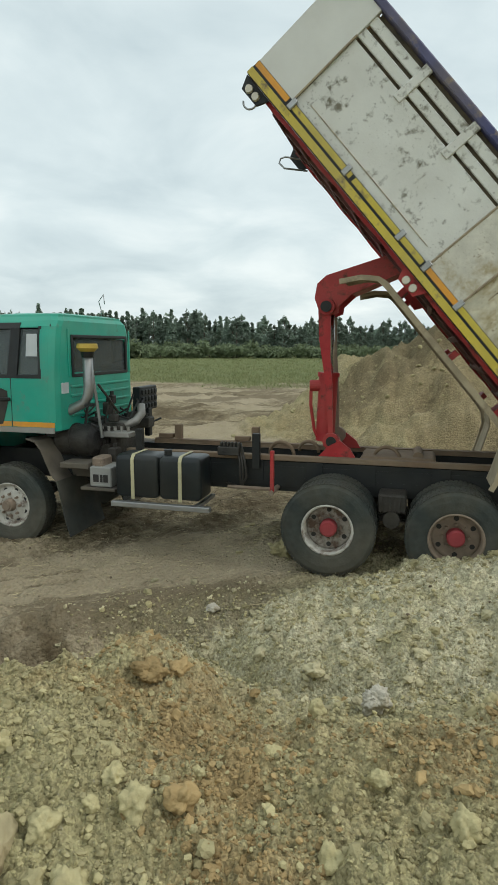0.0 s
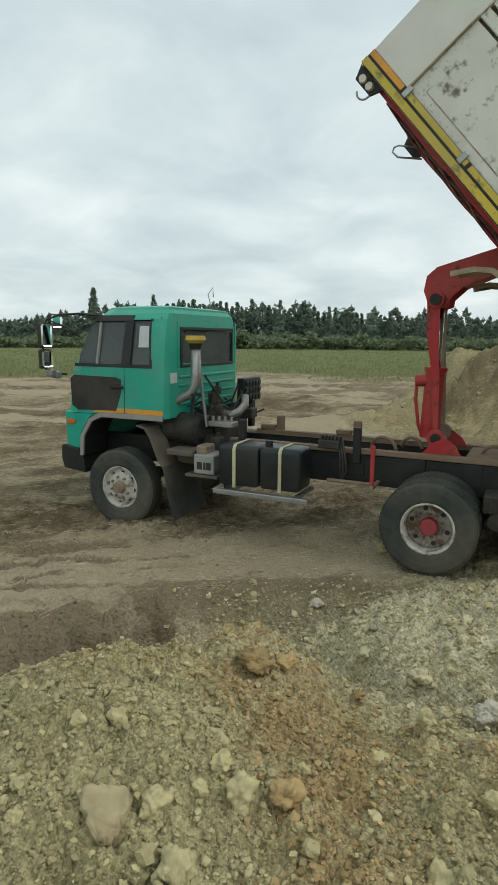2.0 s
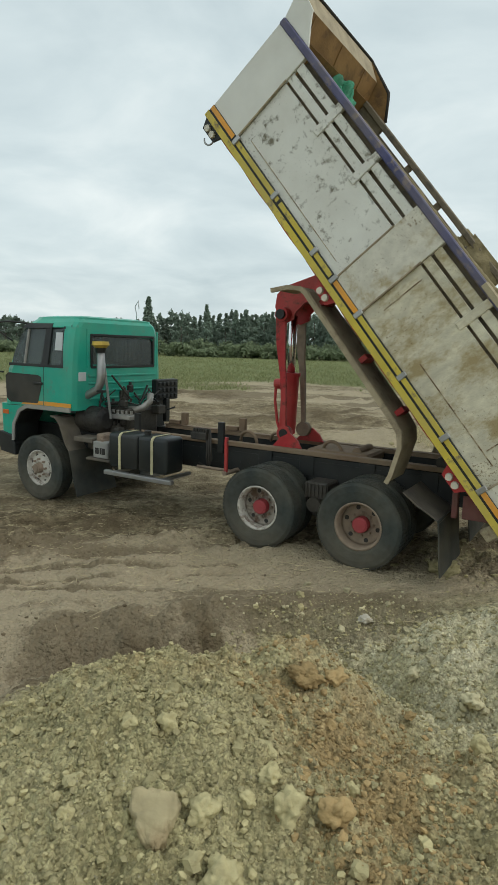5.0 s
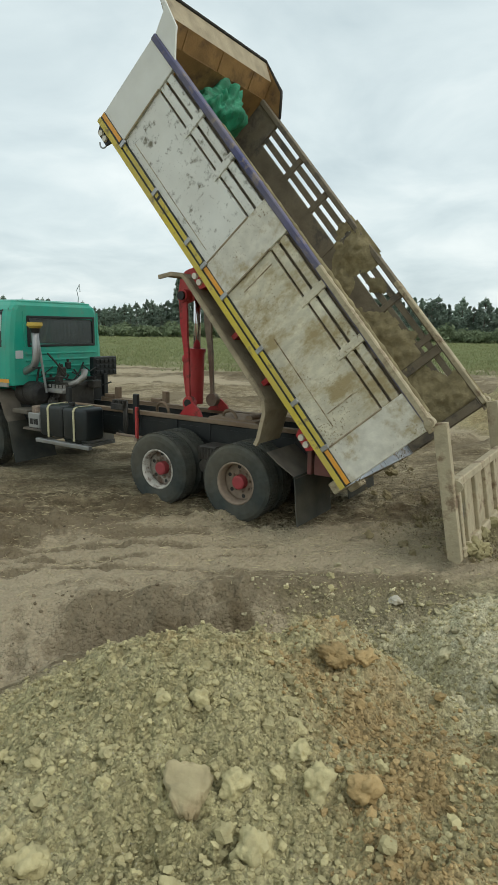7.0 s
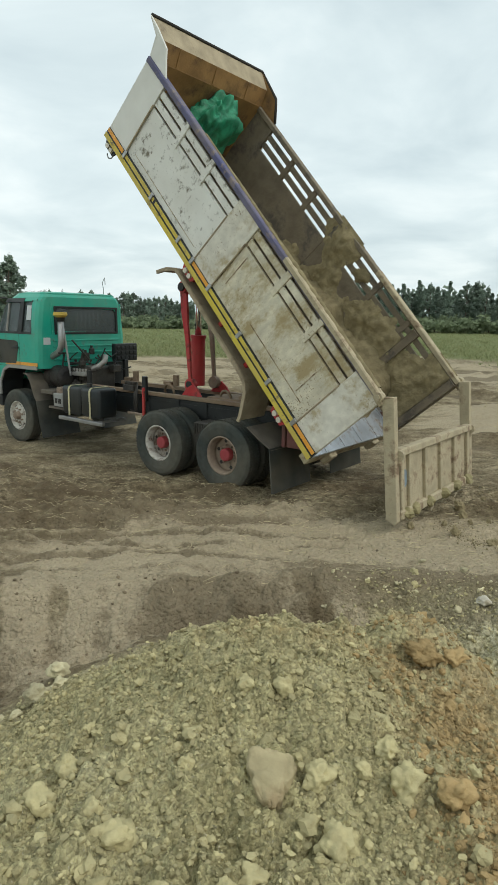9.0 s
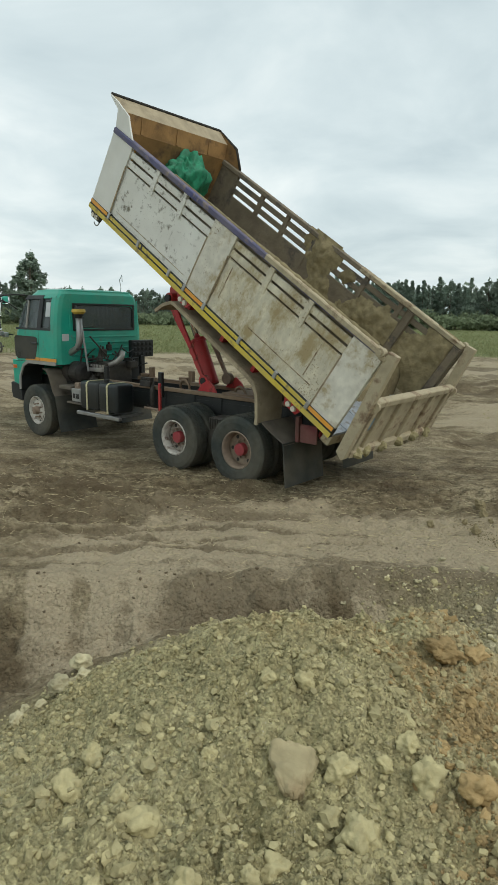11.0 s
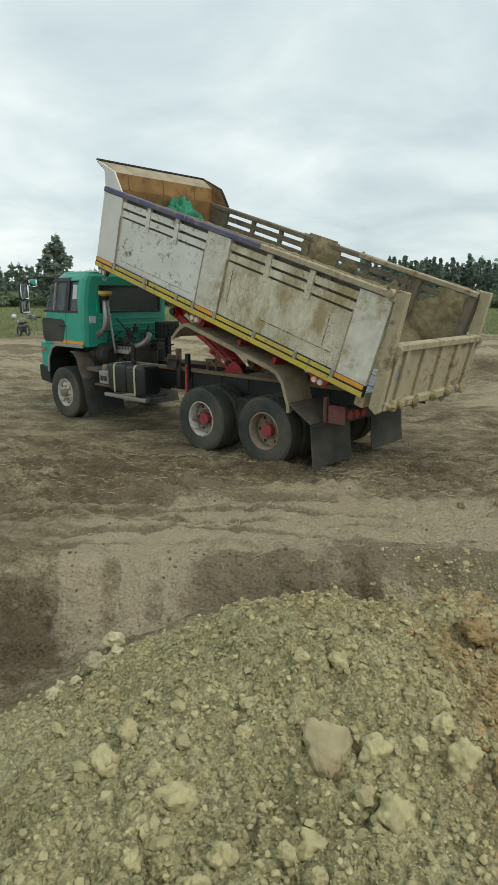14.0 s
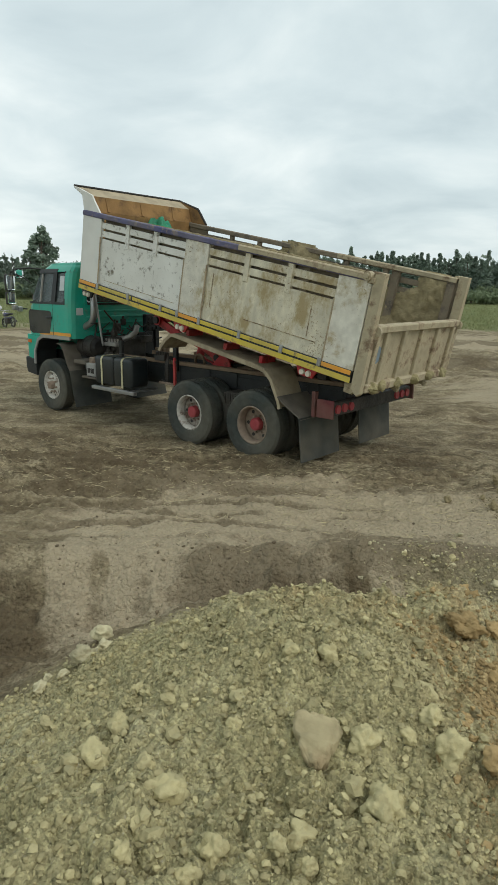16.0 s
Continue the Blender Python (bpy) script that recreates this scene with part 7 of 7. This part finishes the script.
def build_trees():
    rng = np.random.default_rng(77)
    kinds = [tree_kind("broad", 1), tree_kind("broad", 2), tree_kind("cone", 3), tree_kind("cone", 4), tree_kind("tall", 5)]
    labels = ["dark green broadleaf tree in the wood's edge", "bushy dark green tree in the wood's edge", "slim dark conifer rising in the wood's edge", "pointed dark conifer in the wood's edge", "tall slender tree in the wood's edge"]
    for k, l in zip(kinds, labels):
        tagged(k, l, "tree", group="trees along the field")
    used = set()

    def put(i, az, r, h, wide=1.0):
        m = pose(-r * math.sin(radians(az)), r * math.cos(radians(az)), 0, 0, 0, rng.uniform(0, 360))
        s = h / 10.0
        if i in used:
            ob = copy_thing(kinds[i], m)
        else:
            ob = kinds[i]; used.add(i); ob.matrix_basis = m
        ob.scale = (s * wide, s * wide, s)
    az = -42.0
    while az < 68:
        h = skyline(az)
        conif = 6 < az < 20 or -3 < az < 4 or 44 < az < 56
        i = int(rng.choice([2, 3] if conif and rng.uniform() < 0.65 else [0, 1, 4]))
        put(i, az, rng.uniform(124, 136), h * rng.uniform(0.82, 1.10), rng.uniform(0.85, 1.2))
        az += rng.uniform(0.34, 0.62)
    put(4, 45.6, 108, 11.8, 1.25)
    put(0, 45.2, 110, 10.6, 1.0)
    put(0, 46.6, 109, 8.5, 1.1)
    put(3, 23.9, 126, 11.6, 0.9)
    put(3, 18.6, 128, 10.6, 0.9)
    # the depth of the wood behind, and the thicket at its foot
    for name, lo, hi, n, size, hmul, m, lab in (("far_woods", 136, 170, 900, 0.75, 0.95, M["leaf"], "dense dark green wood behind the field"), ("thicket", 116, 126, 900, 0.5, 0.36, M["shrub"], "thicket of shrubs at the foot of the wood")):
        blobs = []
        for k in range(n):
            a, r = rng.uniform(-48, 74), rng.uniform(lo, hi)
            h = skyline(a) * hmul * rng.uniform(0.6, 1.05)
            blobs.append(((-r * math.sin(radians(a)), r * math.cos(radians(a)), h * rng.uniform(0.25, 0.85)), (1.5, 1.5, h * 0.2 + 0.3)))
        vs, fs = leaf_cloud(rng, blobs, 56000, size)
        me = bpy.data.meshes.new(name)
        me.from_pydata(vs, [], fs)
        me.materials.append(m)
        tagged(new(name, me), lab, "wood", kind="stuff")


build_trees()


def build_grass():
    rng = np.random.default_rng(9)
    a, r = np.radians(rng.uniform(-46, 72, 26000)), 33 + 85 * rng.uniform(size=26000) ** 1.6
    x, y = -r * np.sin(a), r * np.cos(a)
    keep = sstep(34, 40, r + 14 * fbm(x, y, 0.10, 4, 111)) > rng.uniform(size=26000)
    x, y = np.repeat(x[keep], 6), np.repeat(y[keep], 6)
    n = len(x)
    tall = np.repeat(rng.uniform(0.08, 0.30, n // 6), 6) * rng.uniform(0.6, 1.2, n)
    x, y = x + rng.normal(0, 0.25, n), y + rng.normal(0, 0.25, n)
    z = ground_h(x, y, False) - 0.02
    t, w = rng.uniform(0, math.tau, n), rng.uniform(0.02, 0.05, n)
    vs = np.stack([np.stack([x - w * np.cos(t), y - w * np.sin(t), z], 1), np.stack([x + w * np.cos(t), y + w * np.sin(t), z], 1),
                   np.stack([x + rng.normal(0, 0.12, n), y + rng.normal(0, 0.12, n), z + tall], 1)], 1).reshape(-1, 3)
    me = bpy.data.meshes.new("grass")
    me.from_pydata(vs.tolist(), [], np.arange(n * 3).reshape(-1, 3).tolist())
    me.materials.append(M["grass"])
    tagged(new("field_grass", me), "rough green field grass with dry yellow tips", "grass", kind="stuff")


build_grass()


def motorbike():
    """The small motorcycle parked out on the field."""
    top = tagged(new("motorcycle"), "small dark motorcycle parked on the field's edge", "motorcycle")
    for x in (0.62, -0.62):
        part("wheel", lathe(B(), [(0.30, -0.04), (0.31, 0.0), (0.30, 0.04), (0.25, 0.045), (0.25, -0.045)], 28), M["rubber"], top).matrix_basis = pose(x, 0, 0.31)
        bm = B()
        for k in range(8):
            a = k * math.tau / 8
            cyl(bm, (0, 0, 0), (0.26 * math.cos(a), 0, 0.26 * math.sin(a)), 0.008, None, 5)
        part("spokes", bm, M["steel"], top).matrix_basis = pose(x, 0, 0.31)
    bm = B(); tube(bm, [(0.62, 0, 0.31), (0.45, 0, 0.85), (0.40, 0, 1.0)], 0.03); tube(bm, [(0.40, -0.33, 1.02), (0.43, 0, 1.0), (0.40, 0.33, 1.02)], 0.015)
    part("fork", bm, M["steel"], top)
    bm = B(); box(bm, -0.55, 0.12, -0.11, 0.11, 0.70, 0.80, 0.04, 0, 2)
    part("seat", bm, M["black"], top)
    bm = B(); box(bm, 0.08, 0.42, -0.13, 0.13, 0.66, 0.86, 0.06, 0, 2); box(bm, -0.6, 0.5, -0.05, 0.05, 0.5, 0.62, 0.02)
    part("fuel_tank", bm, M["blue"], top)
    bm = B(); box(bm, -0.18, 0.22, -0.15, 0.15, 0.24, 0.56, 0.05, 0, 2); cyl(bm, (-0.8, -0.14, 0.34), (0.1, -0.14, 0.28), 0.045)
    part("engine", bm, M["grime"], top)
    bm = B(); bmesh.ops.create_uvsphere(bm, u_segments=16, v_segments=10, radius=0.14, matrix=pose(0.36, 0.3, 1.16))
    part("helmet", bm, M["paper"], top, "white helmet hung on the mirror", True)
    bm = B(); cyl(bm, (0.50, 0, 0.88), (0.58, 0, 0.88), 0.085, 0.09, 16)
    part("headlamp", bm, M["lens"], top)
    top.matrix_basis = pose(-28.6, 25.0, 0, 0, 6, 160)


motorbike()


# ---- what moves ----
TRUCK_ROWS = [  # seconds, x, y, heading past due left
    (0.0, 1.121, 7.324, -15.38), (1.5, 1.121, 7.324, -15.38), (2.0, 1.020, 7.401, -15.33), (2.5, 0.619, 7.597, -15.39), (3.0, 0.051, 7.669, -16.20),
    (3.5, -0.273, 7.650, -17.4), (6.0, -2.276, 8.449, -15.7), (6.5, -2.852, 8.380, -16.3), (7.0, -3.426, 8.522, -15.63), (7.5, -3.828, 8.634, -15.50),
    (8.0, -4.126, 8.697, -15.62), (8.5, -4.579, 8.745, -15.9), (9.0, -4.989, 8.881, -13.9), (9.6, -5.121, 8.955, -13.53), (11.5, -5.121, 8.955, -13.53), (16.0, -5.121, 8.955, -13.53)]
BED_ROWS = [(0.0, 49.9), (3.5, 49.9), (6.0, 51.3), (6.5, 50.6), (7.2, 49.9), (8.5, 49.9), (9.0, 49.2), (9.5, 46.6), (11.5, 29.58), (12.0, 26.07), (12.5, 22.64), (13.0, 19.36), (13.5, 17.5), (14.6, 17.4), (15.0, 16.2), (15.5, 14.2), (16.0, 10.88)]
GATE_ROWS = [  # seconds, lean of the gate's foot towards the cab from plumb
    (0.0, -42), (6.2, -46), (6.5, -44), (6.7, -32), (6.9, -18), (7.0, -10), (7.1, 6), (7.3, 38), (7.5, 48), (7.7, 48), (7.9, 36), (8.0, 21), (8.1, 7), (8.3, -22), (8.5, -34), (8.7, -34), (8.9, -19), (9.0, -5),
    (9.1, 9), (9.2, 24), (9.4, 44), (9.6, 42), (9.9, 15), (10.2, -22), (10.45, -24), (10.8, 10), (11.0, 27), (11.3, 20), (11.5, 8.6), (11.7, -5), (12.0, -8), (12.2, -4), (12.5, 12), (12.7, 18), (12.9, 14), (13.3, -4), (13.5, -3), (13.7, 1),
    (14.1, 14), (14.5, 12), (15.1, 5), (15.5, 7), (15.9, 11), (16.0, 10.8)]


def build_falling():
    """Clods of the load that slide off the bed and drop behind the truck."""
    rng = random.Random(21)
    made = []
    for k in range(26):
        s = rng.uniform(0.025, 0.075)
        co, f = lump_shape(3, 80 + k, 0.4)
        me = bpy.data.meshes.new("falling_clod")
        me.from_pydata((co * np.array((s, s * 0.8, s * 0.75))).tolist(), [], f.tolist())
        me.materials.append(M["bedearth"])
        ob = tagged(new("falling_clod", me), "loose earth clod sliding off the raised bed", "clod", group="clods falling from the bed")
        made.append((ob, s, rng.uniform(5.4, 7.15), rng.uniform(-1.0, 1.0), rng.uniform(0.0, 0.25)))
    return made


def build_streams():
    """Fine earth that pours off the bed's edge, in slim rigid skeins of grains."""
    rng = np.random.default_rng(31)
    made = []
    co, f = lump_shape(1, 3, 0.4)
    for k in range(34):
        n = 100
        u = rng.uniform(-0.5, 0.5, n)
        cen = np.stack([u * 0.62, rng.normal(0, 0.05 + 0.05 * (u + 0.5), n), rng.normal(0, 0.022, n)], 1)
        size = 0.004 + 0.005 * rng.pareto(3.0, n).clip(0, 2)
        v = (cen[:, None, :] + co[None] * size[:, None, None]).reshape(-1, 3)
        fs = (f[None] + (np.arange(n) * len(co))[:, None, None]).reshape(-1, 3)
        me = bpy.data.meshes.new("falling_earth")
        me.from_pydata(v.tolist(), [], fs.tolist())
        me.materials.append(M["bedearth"])
        ob = tagged(new("falling_earth", me), "fine brown earth pouring off the raised bed", "earth", group="earth pouring from the bed", kind="stuff")
        made.append((ob, 5.0 + 2.0 * k / 34, float(rng.choice([-0.75, -0.35, 0.1, 0.7, 0.85])) + float(rng.normal(0, 0.10))))
    return made


falling = build_falling()
streams = build_streams()


def between(rows, t):
    ts = [r[0] for r in rows]
    return [float(np.interp(t, ts, [r[k] for r in rows])) for k in range(1, len(rows[0]))]


def motions():
    steps = sorted({r[0] for r in TRUCK_ROWS} | {4.0, 4.5, 5.0, 5.5})
    walk(truck, [(t, pose(*between(TRUCK_ROWS, t)[:2], 0, 0, 0, 180 + between(TRUCK_ROWS, t)[2])) for t in steps])
    # wheels roll by the way the truck has gone
    gone, roll = 0.0, []
    fine = np.arange(0, 16.01, 0.1)
    last = None
    for t in fine:
        x, y, _ = between(TRUCK_ROWS, t)
        if last:
            gone += math.hypot(x - last[0], y - last[1])
        last = (x, y)
        roll.append((round(float(t), 2), gone / 0.5))
    for w, x, y in spin_wheels:
        rows = [(t, pose(x, y, 0.5, 0, math.degrees(a), 0)) for t, a in roll if abs(t * 2 - round(t * 2)) < 1e-6 and 1.4 < t < 10.1 or t in (0.0, 16.0)]
        walk(w, rows)

    def bed_pose(t):
        return pose(HINGE[0], 0, HINGE[1], 0, -between(BED_ROWS, t)[0], 0)
    walk(bed, [(r[0], bed_pose(r[0])) for r in BED_ROWS])
    walk(gate, [(t, Matrix.Translation(bed_pose(t) @ Vector((X0 - 0.03, 0, 1.53))) @ pose(0, 0, 0, 0, -lean, 0)) for t, lean in GATE_ROWS])
    hr, lr = [], []
    for t in sorted({r[0] for r in BED_ROWS} | {10.0, 10.5, 11.0}):
        tilt = between(BED_ROWS, t)[0]
        fwd = float(np.interp(tilt, [10.9, 17.5, 22.6, 29.6, 49.9], [69, 58, 50, 37, 3.0]))
        hr.append((t, pose(LINK_FOOT[0], 0, LINK_FOOT[1], 0, fwd, 0)))
        a = radians(fwd)
        ex, ez = LINK_FOOT[0] + LINK_LEN * math.sin(a), LINK_FOOT[1] + LINK_LEN * math.cos(a)
        fpt = bed_pose(t) @ Vector((2.45, 0, 0.02))
        ang = math.degrees(math.atan2(fpt.z - ez, -(fpt.x - ex)))
        lr.append((t, pose(ex, 0, ez) @ pose(0, 0, 0, 0, 0, 180) @ pose(0, 0, 0, 0, -ang, 0)))
    walk(hoist, hr)
    walk(lever, lr)
    # clods ride in the bed's mouth, slip off and drop to the ground
    def truck_pose(t):
        x, y, a = between(TRUCK_ROWS, t)
        return pose(x, y, 0, 0, 0, 180 + a)
    for ob, s, t0, y, back in falling:
        rows = [(round(t, 2), Matrix.Translation((truck_pose(t) @ bed_pose(t)) @ Vector((X0 + 0.05 + back, y, 0.315 + s * 0.7)))) for t in np.arange(0, t0, 0.5)]
        p = (truck_pose(t0) @ bed_pose(t0)) @ Vector((X0 - 0.06, y, 0.30))
        q = (truck_pose(t0 + 0.3) @ bed_pose(t0)) @ Vector((X0 - 0.30, y, 0.10))
        land = float(ground_h(np.array([q.x]), np.array([q.y]))[0]) + s * 0.45
        for dt in (0.0, 0.13, 0.26, 0.4):
            u = dt / 0.4
            rows.append((round(t0 + dt, 2), Matrix.Translation((p.x + (q.x - p.x) * u, p.y + (q.y - p.y) * u, p.z + (land - p.z) * u * u)) @ pose(0, 0, 0, 80 * u, 60 * u, 0)))
        rows.append((16.0, rows[-1][1]))
        walk(ob, rows)
    for ob, t0, y in streams:
        rows = [(round(float(t), 2), truck_pose(t) @ bed_pose(t) @ pose(X0 + 0.42, y, 0.325)) for t in np.arange(0, t0 - 0.2, 0.5)]
        for dt, sx in ((-0.2, 0.36), (0.0, 0.0)):
            rows.append((round(t0 + dt, 2), truck_pose(t0 + dt) @ bed_pose(t0 + dt) @ pose(X0 + sx, y, 0.325)))
        p = (truck_pose(t0) @ bed_pose(t0)) @ Vector((X0 - 0.05, y, 0.30))
        turn = math.degrees(truck_pose(t0).to_euler().z)
        for dt, down, tip in ((0.15, 0.30, -66), (0.3, 0.75, -80), (0.42, 1.0, -84), (0.6, 1.0, -20)):
            floor = float(ground_h(np.array([p.x]), np.array([p.y]))[0]) + (0.02 if tip == -20 else 0.20)
            rows.append((round(t0 + dt, 2), pose(p.x + 0.10 * dt, p.y, p.z + (floor - p.z) * down, 0, 0, turn) @ pose(0, 0, 0, 0, tip, 0)))
        rows.append((16.0, rows[-1][1]))
        walk(ob, rows)


motions()
